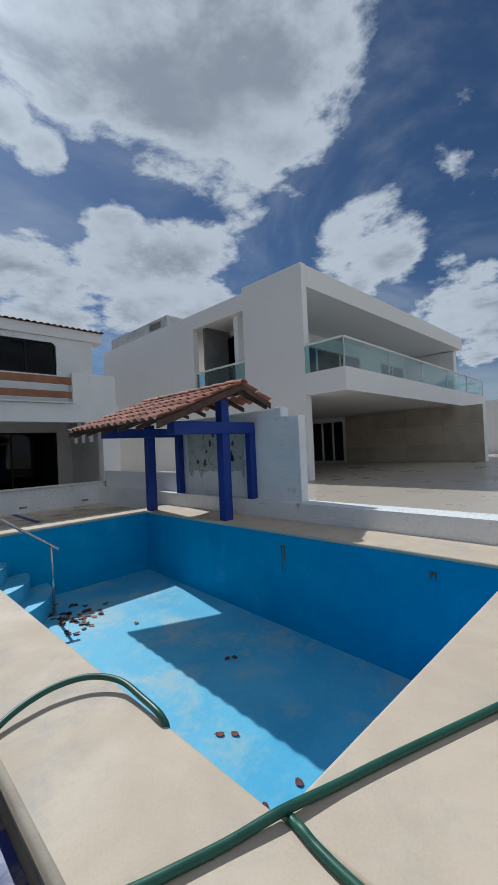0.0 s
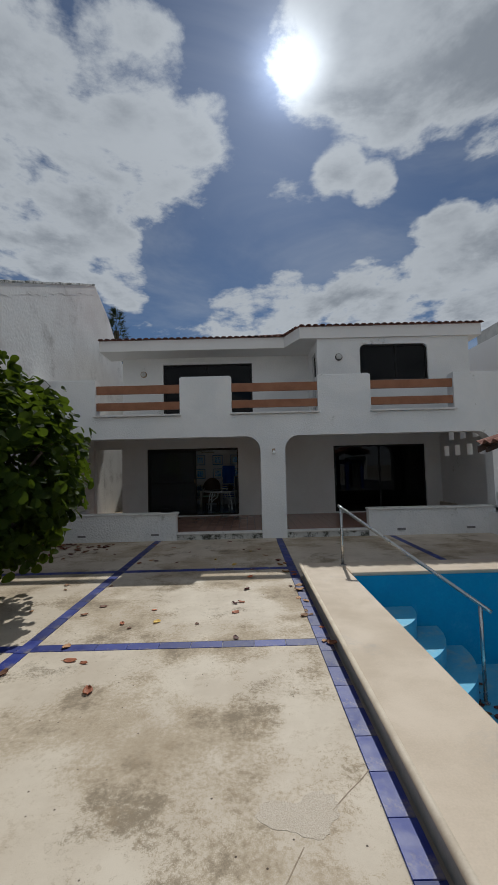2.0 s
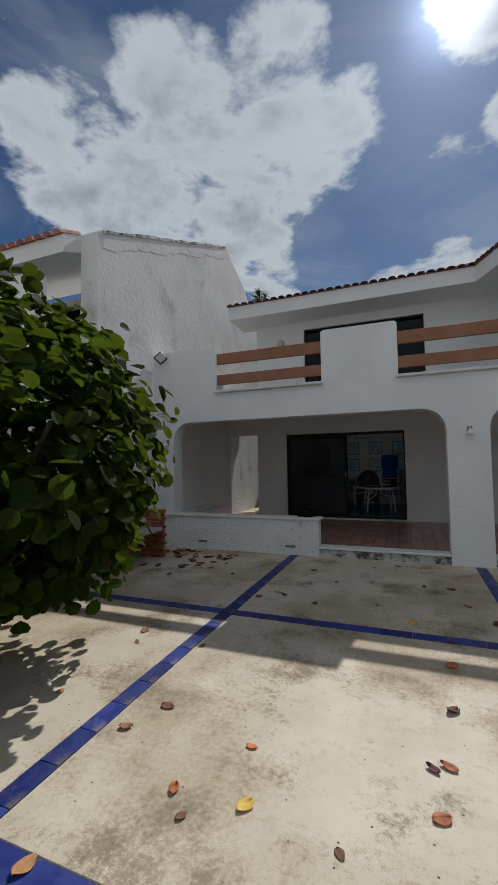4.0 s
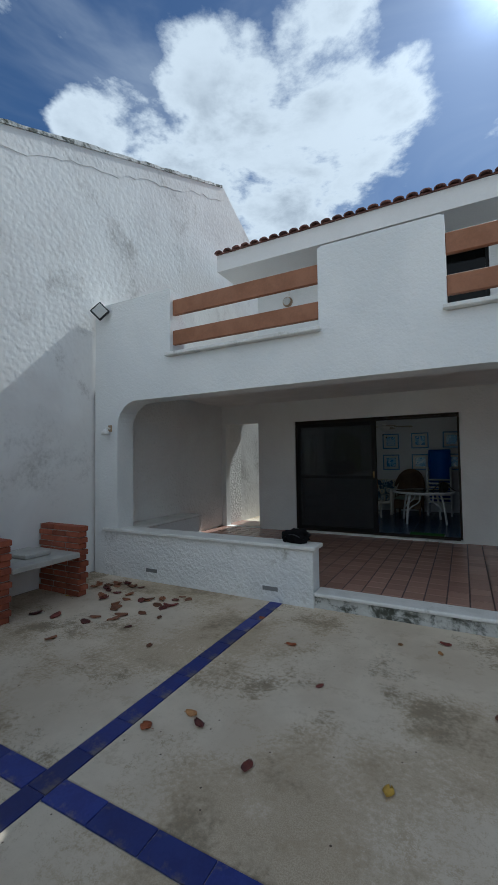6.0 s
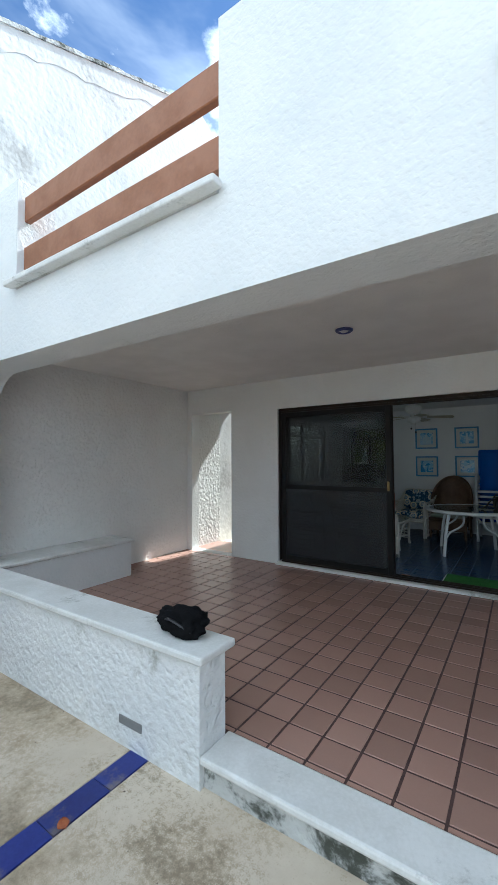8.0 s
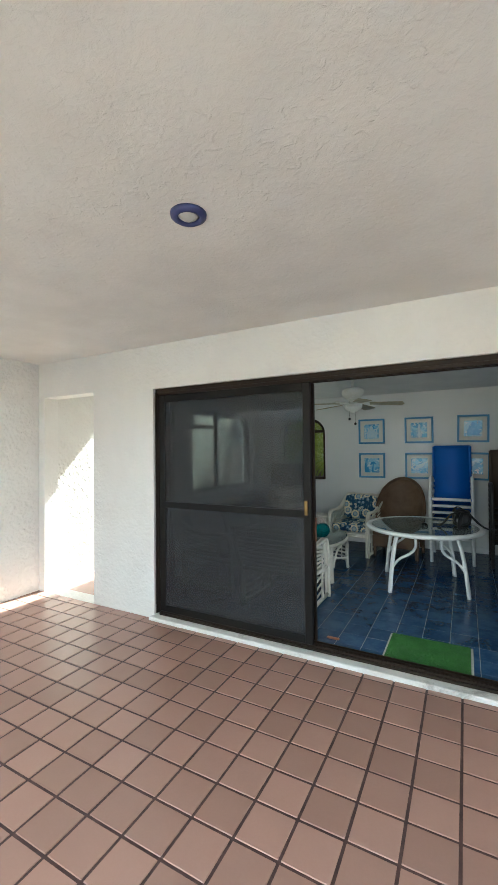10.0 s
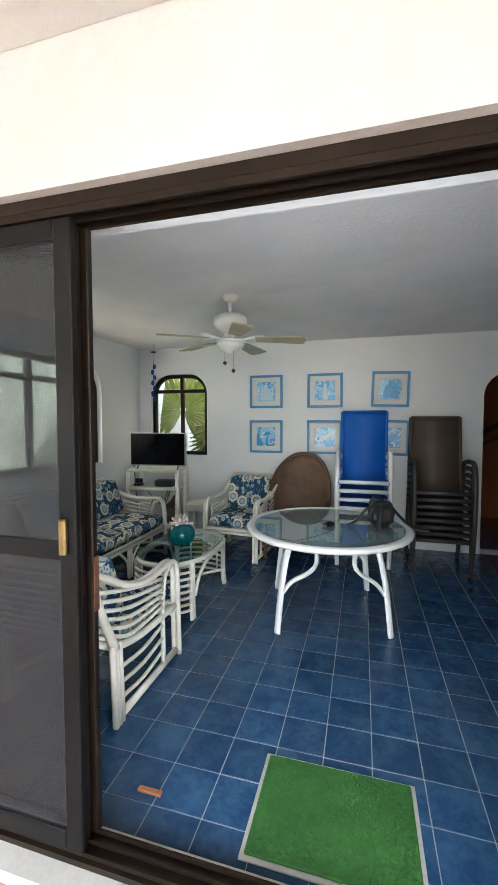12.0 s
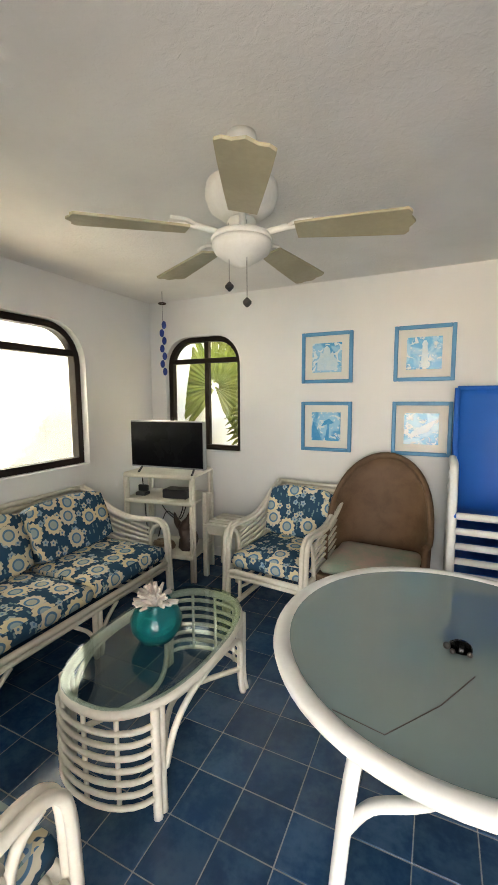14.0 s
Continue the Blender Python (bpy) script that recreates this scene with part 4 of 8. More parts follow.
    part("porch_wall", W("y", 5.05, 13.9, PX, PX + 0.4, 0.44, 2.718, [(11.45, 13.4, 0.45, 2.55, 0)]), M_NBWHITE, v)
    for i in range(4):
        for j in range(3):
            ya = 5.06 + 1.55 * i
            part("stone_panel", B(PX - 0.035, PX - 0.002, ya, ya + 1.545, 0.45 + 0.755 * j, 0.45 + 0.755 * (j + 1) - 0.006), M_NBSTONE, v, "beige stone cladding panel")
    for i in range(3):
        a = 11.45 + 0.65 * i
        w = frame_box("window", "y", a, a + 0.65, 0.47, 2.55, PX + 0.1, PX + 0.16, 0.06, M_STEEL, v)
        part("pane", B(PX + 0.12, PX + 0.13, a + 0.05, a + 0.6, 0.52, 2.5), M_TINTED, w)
    # Grey sheet added as the dark inside behind the porch panes.
    part("porch_room_back", B(PX + 2.0, PX + 2.1, 10.0, 15.0, 0.44, 2.72), M_UNLITGREY, v)
    part("porch_back", W("x", X + 0.22, PX - 0.04, 13.9, 14.1, 0.44, 2.718), M_NBWHITE, v)
    part("end_fin", B(22.2, 22.6, Y + 0.3, Y + 2.8, 3.42, 5.75), M_NBWHITE, v)
    # Recessed side balcony.
    part("recess_back", B(X + 1.5, X + 1.6, 9.0, 12.2, 3.42, 5.80), M_NBWHITE, v)
    for i in range(2):
        a = 9.7 + 1.0 * i
        w = frame_box("window", "y", a, a + 1.0, 3.45, 5.6, X + 1.40, X + 1.46, 0.06, M_STEEL, v)
        part("pane", B(X + 1.42, X + 1.43, a + 0.05, a + 0.95, 3.5, 5.55), M_TINTED, w)
    part("balcony_pane", B(X + 0.08, X + 0.095, 9.32, 11.86, 3.5, 4.12), M_BALGLASS, v, "greenish glass balcony pane")
    part("top_rail", T([(X + 0.09, 9.30, 4.15), (X + 0.09, 11.88, 4.15)], 0.035, 6), M_NBWHITE, v)
    part("roof_block", W("y", 14.05, 18.6, X + 0.25, X + 0.45, 6.04, 6.84, [(14.3, 15.2, 6.45, 6.75, 0)]), M_NBGREY, v, "bare grey block parapet")
    part("roof_block", W("x", X + 0.25, X + 6.0, 13.85, 14.05, 6.04, 6.84), M_NBGREY, v)
    # Dark sheet in the opening, in place of a shaded inside.
    part("roof_window", B(X + 0.32, X + 0.36, 14.3, 15.2, 6.45, 6.75), M_UNLITGREY, v, "dark grey sheet filling the small roof window opening")
    part("far_wall", B(26.0, 27.0, Y - 4.0, Y + 12.0, 0.44, 3.4), M_NBWHITE, v)
    return v


villa()
# Free-standing wall behind the pool shelter.
gw = tagged(new("garden_wall"), "white garden wall with a mural remnant, weathered at the base", "garden wall", kind="structure")
part("wall_panel", B(5.98, 6.14, 5.05, 7.95, 0.475, 2.08), M_STUCCO, gw)
part("wall_panel", B(5.97, 6.15, 4.53, 5.05, 0.475, 1.93), M_LOWWALL, gw)
part("wall_panel", B(5.985, 6.135, 7.95, 11.79, 0.475, 0.92), M_NBWHITE, gw)
part("wall_block", B(5.96, 6.16, 4.90, 5.048, 1.932, 2.11, bevel=0.01), M_STUCCO, gw, "small block on the wall top")
# Rear garden wall and house side behind the back window.
solid("wall_rear", W("x", -4.64, -3.45, 22.4, 22.6, 0.0, 5.4), M_OCHRE, "yellowish rear wall closing the side passage", "garden wall", "structure")
# Unseen height added here to keep sun off the back window and palm.
solid("wall_rear", W("x", -3.45, 3.5, 22.4, 22.6, 0.0, 5.6), M_OCHRE, "yellowish rear garden wall raised to shade the back window", "garden wall", "structure")
part("passage_slab", B(-4.638, -3.632, DY1 + 0.002, 16.55, 2.662, 2.84), M_CEIL, house, "slab over the side passage")
# ---------- more materials for the things ----------
M_RATTAN = surface("white_painted_rattan", (0.74, 0.70, 0.61), (0.64, 0.59, 0.50), 5, 60, (0.45, 0.6), 0.2, 0.002)
M_WHITEMETAL = surface("white_powder_coat", (0.80, 0.79, 0.76), (0.74, 0.73, 0.70), 4, 60, (0.35, 0.5), 0.05, 0.001)
M_FANWHITE = surface("aged_white_enamel", (0.76, 0.74, 0.68), (0.68, 0.65, 0.58), 6, 60, (0.3, 0.45), 0.05, 0.001)
M_BLADE = surface("cream_fan_blade", (0.42, 0.38, 0.25), (0.36, 0.32, 0.21), 4, 60, (0.4, 0.55), 0.05, 0.001)
M_BLACK = surface("black_plastic", (0.012, 0.012, 0.013), (0.022, 0.022, 0.023), 8, 80, (0.3, 0.5), 0.1, 0.001)
M_TVSCREEN = surface("switched_off_screen", (0.004, 0.004, 0.005), (0.006, 0.006, 0.007), 2, 60, (0.25, 0.3), 0.0, 0.001, spec=0.05)
M_SILVER = surface("silver_plastic", (0.40, 0.40, 0.41), (0.34, 0.34, 0.35), 5, 60, (0.3, 0.4), 0.02, 0.001, metal=0.3)
M_WICKER = surface("brown_wicker", (0.15, 0.085, 0.042), (0.10, 0.055, 0.028), 6, 220, (0.5, 0.7), 0.8, 0.004)
M_SLINGBLUE = surface("blue_sling_mesh", (0.004, 0.10, 0.46), (0.006, 0.12, 0.52), 2, 300, (0.55, 0.7), 0.3, 0.001)
M_SLINGBROWN = surface("brown_sling_mesh", (0.085, 0.058, 0.036), (0.065, 0.044, 0.028), 2, 300, (0.55, 0.7), 0.3, 0.001)
M_DARKFRAME = surface("dark_bronze_frame", (0.03, 0.026, 0.024), (0.045, 0.038, 0.034), 5, 60, (0.4, 0.55), 0.05, 0.001)
M_GRASSMAT = surface("green_turf_mat", (0.030, 0.115, 0.020), (0.045, 0.155, 0.028), 9, 220, (0.9, 1.0), 0.9, 0.006)
M_PICFRAME = surface("blue_picture_frame", (0.075, 0.27, 0.50), (0.10, 0.31, 0.54), 8, 90, (0.4, 0.6), 0.15, 0.001)
M_MATBACK = surface("mat_backing", (0.46, 0.45, 0.41), (0.36, 0.35, 0.31), 7, 70, (0.8, 0.95), 0.06, 0.002)
M_MATBOARD = surface("cream_mat_board", (0.74, 0.72, 0.66), (0.70, 0.68, 0.62), 5, 90, (0.7, 0.9), 0.03, 0.001)
M_CORAL = surface("bleached_coral", (0.74, 0.66, 0.60), (0.60, 0.50, 0.45), 20, 90, (0.7, 0.9), 0.5, 0.003)
M_DRIFT = surface("dark_carved_wood", (0.07, 0.04, 0.028), (0.045, 0.026, 0.02), 12, 60, (0.4, 0.6), 0.4, 0.003)
M_SHELL = surface("tan_shell", (0.36, 0.25, 0.15), (0.26, 0.17, 0.10), 20, 60, (0.3, 0.5), 0.4, 0.003)
M_PINKPAD = surface("faded_pink_green_pad", (0.52, 0.38, 0.32), (0.30, 0.38, 0.30), 4, 120, (0.85, 0.95), 0.2, 0.002)
M_BARK = surface("grey_bark", (0.20, 0.16, 0.12), (0.12, 0.095, 0.07), 10, 40, (0.85, 0.95), 0.7, 0.01)
M_MURAL = surface("grey_green_cement_patch", (0.50, 0.53, 0.50), (0.43, 0.46, 0.44), 5, 60, (0.85, 0.95), 0.4, 0.006, stain=((0.20, 0.22, 0.21), 6.0, 0.68, 0.76))
M_RING = surface("violet_blue_lamp_ring", (0.035, 0.045, 0.15), (0.05, 0.06, 0.18), 8, 60, (0.35, 0.5), 0.05, 0.001)
M_BULB = surface("frosted_bulb", (0.55, 0.55, 0.53), (0.50, 0.50, 0.48), 8, 60, (0.2, 0.35), 0.02, 0.001)
M_FROST = glass("frosted_table_glass", (0.60, 0.68, 0.66), 0.05, 0.66, (0.25, 0.33, 0.32))
M_TABLEGLASS = glass("table_glass", (0.80, 0.88, 0.86), 0.02)
M_TEAL = Nodes("teal_glass")
M_TEAL.bsdf.inputs["Transmission Weight"].default_value = 0.55
M_TEAL = M_TEAL.done((0.01, 0.26, 0.27), 0.06)


def leaf_material(name, c1, c2, trans):
    k = Nodes(name)
    geo = k.nt.nodes.new("ShaderNodeNewGeometry")
    col = k.mix(geo.outputs["Random Per Island"], c1, c2)
    k.done(col, 0.55, None, None, 0.14)
    tl = k.n("ShaderNodeBsdfTranslucent")
    k.link(k.mix(geo.outputs["Random Per Island"], trans, tuple(v * 1.25 for v in trans)), tl.inputs["Color"])
    mx = k.nt.nodes.new("ShaderNodeMixShader")
    mx.inputs[0].default_value = 0.32
    k.link(k.bsdf.outputs[0], mx.inputs[1])
    k.link(tl.outputs[0], mx.inputs[2])
    k.link(mx.outputs[0], k.out.inputs["Surface"])
    return k.mat


M_LEAF = leaf_material("sea_grape_leaf", (0.017, 0.038, 0.008), (0.050, 0.082, 0.017), (0.21, 0.30, 0.02))
M_PALM = leaf_material("fan_palm_leaf", (0.16, 0.20, 0.05), (0.25, 0.27, 0.08), (0.36, 0.40, 0.08))
M_PINE = leaf_material("far_tree_leaf", (0.05, 0.07, 0.035), (0.07, 0.09, 0.045), (0.06, 0.08, 0.03))
M_DRY = [surface("dry_leaf_" + n, a, b, 14, 80, (0.6, 0.8), 0.3, 0.002, vary=0.35) for n, a, b in (
    ("brown", (0.16, 0.06, 0.03), (0.26, 0.11, 0.05)), ("orange", (0.50, 0.15, 0.045), (0.36, 0.09, 0.03)), ("tan", (0.40, 0.21, 0.08), (0.28, 0.13, 0.05)),
    ("wine", (0.10, 0.025, 0.02), (0.16, 0.04, 0.03)), ("yellow", (0.55, 0.36, 0.05), (0.46, 0.28, 0.05)))]


def floral():
    """Blue cloth printed with cream sunflowers and small pale blossoms, laid by the cushion's own cloth coordinates."""
    k = Nodes("floral_cushion_cloth")
    uv = k.tc.outputs["UV"]

    def flowers(scale, petals, deep, rand):
        v = k.n("ShaderNodeTexVoronoi", Scale=scale, Randomness=rand)
        v.voronoi_dimensions = "2D"
        k.link(uv, v.inputs["Vector"])
        d = k.nt.nodes.new("ShaderNodeVectorMath")
        d.operation = "SUBTRACT"
        k.link(uv, d.inputs[0])
        k.link(v.outputs["Position"], d.inputs[1])
        s = k.nt.nodes.new("ShaderNodeSeparateXYZ")
        k.link(d.outputs[0], s.inputs[0])
        wav = k.math("MULTIPLY", k.math("COSINE", k.math("MULTIPLY", k.math("ARCTAN2", s.outputs[1], s.outputs[0]), petals)), deep)
        r = k.math("MULTIPLY", v.outputs["Distance"], 1.0)
        c = k.nt.nodes.new("ShaderNodeSeparateColor")
        k.link(v.outputs["Color"], c.inputs[0])
        return k.math("ADD", r, wav), r, c.outputs[0], c.outputs[1]

    rp, r, c0, c1 = flowers(7.0, 12, 0.035, 0.55)
    sp, s, d0, d1 = flowers(17.0, 5, 0.06, 0.9)
    tp, t_, e0, e1 = flowers(26.0, 2, 0.14, 1.0)
    base = k.mix(k.noise(6, 4, 0.6, vec=uv), (0.018, 0.055, 0.110), (0.030, 0.085, 0.155))
    col = k.mix(k.math("MULTIPLY", k.ramp(tp, 0.24, 0.21), k.ramp(e0, 0.55, 0.56)), base, (0.16, 0.26, 0.28))
    col = k.mix(k.math("MULTIPLY", k.ramp(sp, 0.36, 0.32), k.ramp(d0, 0.45, 0.46)), col, k.mix(d1, (0.56, 0.50, 0.36), (0.24, 0.36, 0.46)))
    col = k.mix(k.math("MULTIPLY", k.ramp(s, 0.13, 0.11), k.ramp(d0, 0.45, 0.46)), col, (0.10, 0.20, 0.34))
    big = k.ramp(c0, 0.25, 0.26)
    col = k.mix(k.math("MULTIPLY", k.ramp(rp, 0.45, 0.42), big), col, k.mix(c1, (0.68, 0.58, 0.36), (0.60, 0.56, 0.46)))
    col = k.mix(k.math("MULTIPLY", k.ramp(r, 0.27, 0.25), big), col, (0.10, 0.21, 0.34))
    col = k.mix(k.math("MULTIPLY", k.ramp(r, 0.19, 0.17), big), col, k.mix(c1, (0.28, 0.38, 0.44), (0.46, 0.44, 0.34)))
    return k.done(col, 0.9, k.bump(k.noise(420, 2, vec=uv), 0.3, 0.001), None, 0.15)


M_FLORAL = floral()


def print_material(name, seed):
    k = Nodes(name)
    mp = k.n("ShaderNodeMapping")
    mp.inputs["Location"].default_value = (seed * 3.7, seed * 1.9, seed * 5.3)
    k.link(k.tc.outputs["Object"], mp.inputs[0])
    a = k.noise(7, 3, 0.5, 0.8, mp.outputs[0])
    b = k.noise(16, 5, 0.6, 1.2, mp.outputs[0])
    col = k.mix(k.ramp(a, 0.42, 0.56), (0.10, 0.38, 0.68), (0.34, 0.62, 0.80))
    col = k.mix(k.ramp(b, 0.55, 0.60), col, (0.72, 0.80, 0.82))
    return k.done(col, 0.25, None, None, 0.5)


# ---------- pool side ----------
def handrail():
    h = thing("handrail", "stainless steel handrail leaning into the empty pool", "handrail", at=(1.60, 8.35, CT))
    part("rail", T([(-0.02, 0.06, 0.84), (0.0, 0.0, 0.82), (1.30, -1.26, -0.21), (1.34, -1.30, -0.24)], 0.024, 10), M_STEEL, h, smooth=True)
    part("post", T([(0.0, 0.0, 0.0), (0.0, 0.0, 0.80)], 0.022, 10), M_STEEL, h, smooth=True)
    part("post", T([(1.26, -1.22, -1.25), (1.26, -1.22, -0.18)], 0.022, 10), M_STEEL, h, smooth=True)
    bm = bmesh.new()
    lathe(bm, [(0.05, 0.0), (0.05, 0.008), (0.026, 0.016)], 16)
    part("flange", bm, M_STEEL, h)
    bm = bmesh.new()
    lathe(bm, [(0.05, -1.255), (0.05, -1.245), (0.026, -1.235)], 16, (1.26, -1.22))
    part("flange", bm, M_STEEL, h)


handrail()


def hose():
    z = CT + 0.017
    h = thing("garden_hose", "dark green rubber garden hose looped over the pool coping", "hose")
    a = [(3.3, 0.66, z), (2.66, 0.89, z), (2.09, 1.10, z), (1.83, 1.19, z), (1.607, 1.262, z + 0.01), (1.41, 1.325, z), (1.196, 1.40, z), (1.04, 1.455, z), (0.95, 1.49, 0.13), (0.85, 1.53, 0.02), (0.55, 1.62, 0.018), (-0.3, 1.70, 0.018)]
    part("hose_run", T(a, 0.0165, 8, n=8), M_HOSE, h, smooth=True)
    b = [(1.57, 0.80, z), (1.576, 0.99, z), (1.59, 1.115, z), (1.607, 1.20, z - 0.002), (1.64, 1.30, 0.12), (1.68, 1.40, -0.4), (1.72, 1.55, -1.25), (1.9, 1.9, -1.262), (1.80, 2.1, -1.24), (1.66, 2.02, -0.5), (1.625, 1.98, 0.06), (1.597, 1.965, z + 0.004), (1.60, 2.16, z + 0.025),
         (1.583, 2.36, z + 0.04), (1.48, 2.50, z + 0.05), (1.32, 2.55, z + 0.045), (1.15, 2.52, z + 0.03), (1.01, 2.45, z), (0.95, 2.40, 0.15), (0.87, 2.33, 0.05), (0.78, 2.22, 0.018), (0.6, 1.95, 0.018), (0.3, 1.80, 0.018)]
    part("hose_run", T(b, 0.0165, 8, n=8), M_HOSE, h, smooth=True)


hose()


def shelter():
    g = thing("pool_shelter", "blue timber pool shelter with a clay tile roof", "shelter")
    for x, y, z0, z1 in ((5.14, 7.87, CT, 1.98), (5.22, 5.60, CT, 2.28)):
        part("post", B(x - 0.085, x + 0.085, y - 0.085, y + 0.085, z0, z1, bevel=0.008), M_BLUEPAINT, g)
    for x, y in ((5.88, 7.86), (5.90, 5.62)):
        part("post", B(x - 0.07, x + 0.07, y - 0.07, y + 0.07, 0.475, 1.80, bevel=0.008), M_BLUEPAINT, g)
    part("beam", B(4.10, 5.90, 7.73, 7.735 + 0.17, 1.72, 1.90, bevel=0.006), M_BLUEPAINT, g)
    part("beam", B(4.15, 5.91, 5.50, 5.70, 1.68, 1.88, bevel=0.006), M_BLUEPAINT, g)
    # Rafters and battens under the tiles.
    ex, ez, rx, rz, bx, bz, y0, y1 = 3.74, 1.86, 5.42, 2.50, 6.12, 2.22, 5.28, 8.50
    part("ridge_beam", B(rx - 0.05, rx + 0.05, y0 + 0.05, y1 - 0.05, rz - 0.16, rz - 0.05), M_DARKWOOD, g)
    for i in range(6):
        y = y0 + 0.08 + (y1 - y0 - 0.22) * i / 5
        for xa, za, xb, zb in ((ex + 0.05, ez - 0.03, rx, rz - 0.04), (rx, rz - 0.04, bx, bz - 0.03)):
            bm = bmesh.new()
            prism(bm, [(xa, za), (xb, zb), (xb, zb - 0.07), (xa, za - 0.07)], "y", y, y + 0.06)
            part("rafter", bm, M_DARKWOOD, g)
    for i in range(5):
        f = (i + 0.3) / 4.8
        x, z = ex + (rx - ex) * f, ez + (rz - ez) * f
        part("batten", B(x - 0.03, x + 0.03, y0 + 0.03, y1 - 0.03, z - 0.028, z - 0.004), M_DARKWOOD, g)
    # Dark boards along the rakes.
    for y in (y0, y1 - 0.03):
        for xa, za, xb, zb in ((ex - 0.02, ez + 0.0, rx, rz + 0.02), (rx, rz + 0.02, bx + 0.02, bz + 0.0)):
            bm = bmesh.new()
            prism(bm, [(xa, za), (xb, zb), (xb, zb - 0.10), (xa, za - 0.10)], "y", y, y + 0.03)
            part("bargeboard", bm, M_DARKWOOD, g, "dark brown rake board")
    # Wave-profiled clay tiles, each row lapping the one below.
    bm = bmesh.new()
    Wd, L, n = 0.216, 0.36, 10
    rows_v = []
    for y, lift in ((-L / 2, 0.016), (L / 2, 0.0)):
        for o in (0.0, -0.014):
            rows_v.append([bm.verts.new((Wd * (i / n - 0.5), y, lift + o + 0.026 * math.cos(2 * math.pi * (i / n)) ** 1 + 0.026)) for i in range(n + 1)])
    a, b, c, d = rows_v
    for i in range(n):
        bm.faces.new((a[i], a[i + 1], c[i + 1], c[i]))
        bm.faces.new((b[i], d[i], d[i + 1], b[i + 1]))
        bm.faces.new((a[i], b[i], b[i + 1], a[i + 1]))
        bm.faces.new((c[i], c[i + 1], d[i + 1], d[i]))
    for i in (0, n):
        bm.faces.new((a[i], c[i], d[i], b[i]))
    wavy = mesh_of("roof_tile", bm, M_CLAYROOF)
    random.seed(5)
    cols = 15
    for xa, za, xb, zb, rows, side in ((ex, ez, rx, rz, 5, 1), (bx, bz, rx, rz, 2, -1)):
        tilt = math.degrees(math.atan2(zb - za, abs(xb - xa)))
        for j in range(rows):
            f = (j + 0.5) / rows
            for c in range(cols):
                ob = new("roof_tile", wavy)
                ob.parent = g
                yy = y0 + 0.085 + (y1 - y0 - 0.17) * c / (cols - 1) + random.uniform(-0.003, 0.003)
                ob.matrix_basis = pose(xa + (xb - xa) * f, yy, za + (zb - za) * f + 0.012 + random.uniform(-0.003, 0.003), 0, 0, -90 * side) @ pose(0, 0, 0, tilt - 1.5, 0, random.uniform(-1.2, 1.2))
    cap = bmesh.new()
    prism(cap, [(0.075 * math.cos(t), 0.06 * math.sin(t)) for t in (math.pi * i / 8 for i in range(9))] + [(0.06 * math.cos(t), 0.046 * math.sin(t)) for t in (math.pi - math.pi * i / 8 for i in range(9))], "y", -0.2, 0.2)
    me = mesh_of("ridge_tile", cap, M_CLAYROOF)
    for i in range(9):
        ob = new("ridge_tile", me)
        ob.parent = g
        ob.matrix_basis = pose(rx, y0 + 0.15 + 0.355 * i, rz + 0.045, 3, 0, random.uniform(-2, 2)) @ Matrix.Diagonal((1.3, 1.0, 1.0, 1.0))


shelter()


def mural():
    m = tagged(new("wall_relief"), "torn grey-green cement mural patch on the garden wall", "mural")
    random.seed(11)
    pts = [(5.88 + 1.78 * i / 16, 1.90 + random.uniform(-0.025, 0.02)) for i in range(17)]
    pts += [(7.65 + random.uniform(-0.03, 0.03), 1.82 - 0.78 * i / 8) for i in range(9)]
    for i in range(22):
        drip = random.choice((0.0, 0.0, 0.03, 0.13)) if i % 2 else 0.0
        pts.append((7.62 - 1.72 * i / 21, 0.97 - drip + random.uniform(-0.03, 0.03)))
    pts += [(5.88 + random.uniform(-0.03, 0.03), 1.04 + 0.78 * i / 8) for i in range(9)]
    bm = bmesh.new()
    prism(bm, pts, "x", 5.958, 5.979)
    part("cement_patch", bm, M_MURAL, m)
    for i in range(9):
        y, z = 6.78 + random.uniform(-0.65, 0.65), 1.45 + random.uniform(-0.32, 0.32)
        bm = bmesh.new()
        r = random.uniform(0.05, 0.11)
        prism(bm, [(y + r * math.cos(a) * random.uniform(0.4, 1), z + r * math.sin(a) * random.uniform(0.5, 1.3)) for a in (2 * math.pi * j / 10 for j in range(10))], "x", 5.950, 5.9575)
        part("relief_blot", bm, surface("dark_relief_paint", (0.09, 0.11, 0.12), (0.06, 0.075, 0.08), 9, 60, (0.8, 0.9), 0.3, 0.003) if i == 0 else bpy.data.materials["dark_relief_paint"], m)


mural()


def pool_inlets():
    rust = surface("rust_streak", (0.16, 0.12, 0.05), (0.10, 0.09, 0.05), 14, 60, (0.8, 0.9), 0.2, 0.002)
    rng = random.Random(13)
    for y, z, ln in ((4.20, -0.03, 0.40), (2.08, -0.02, 0.10)):
        p = thing("pool_inlet", "rusty inlet pipe with a brown streak on the pool wall", "pipe", "pool inlets", at=(PX1, y, z))
        part("pipe", T([(0.0, 0, 0), (-0.035, 0, 0)], 0.018, 8), rust, p)
        for dy in (-0.035, 0.02):
            n = 9
            bm = bmesh.new()
            left = [(dy - 0.012 * (1 - i / n) - rng.uniform(0, 0.004), 0.02 - ln * i / n) for i in range(n + 1)]
            right = [(dy + 0.012 * (1 - i / n) + rng.uniform(0, 0.004), 0.02 - ln * i / n) for i in range(n + 1)]
            prism(bm, left + right[::-1], "x", -0.004, 0.0)
            part("rust_mark", bm, rust, p)


pool_inlets()


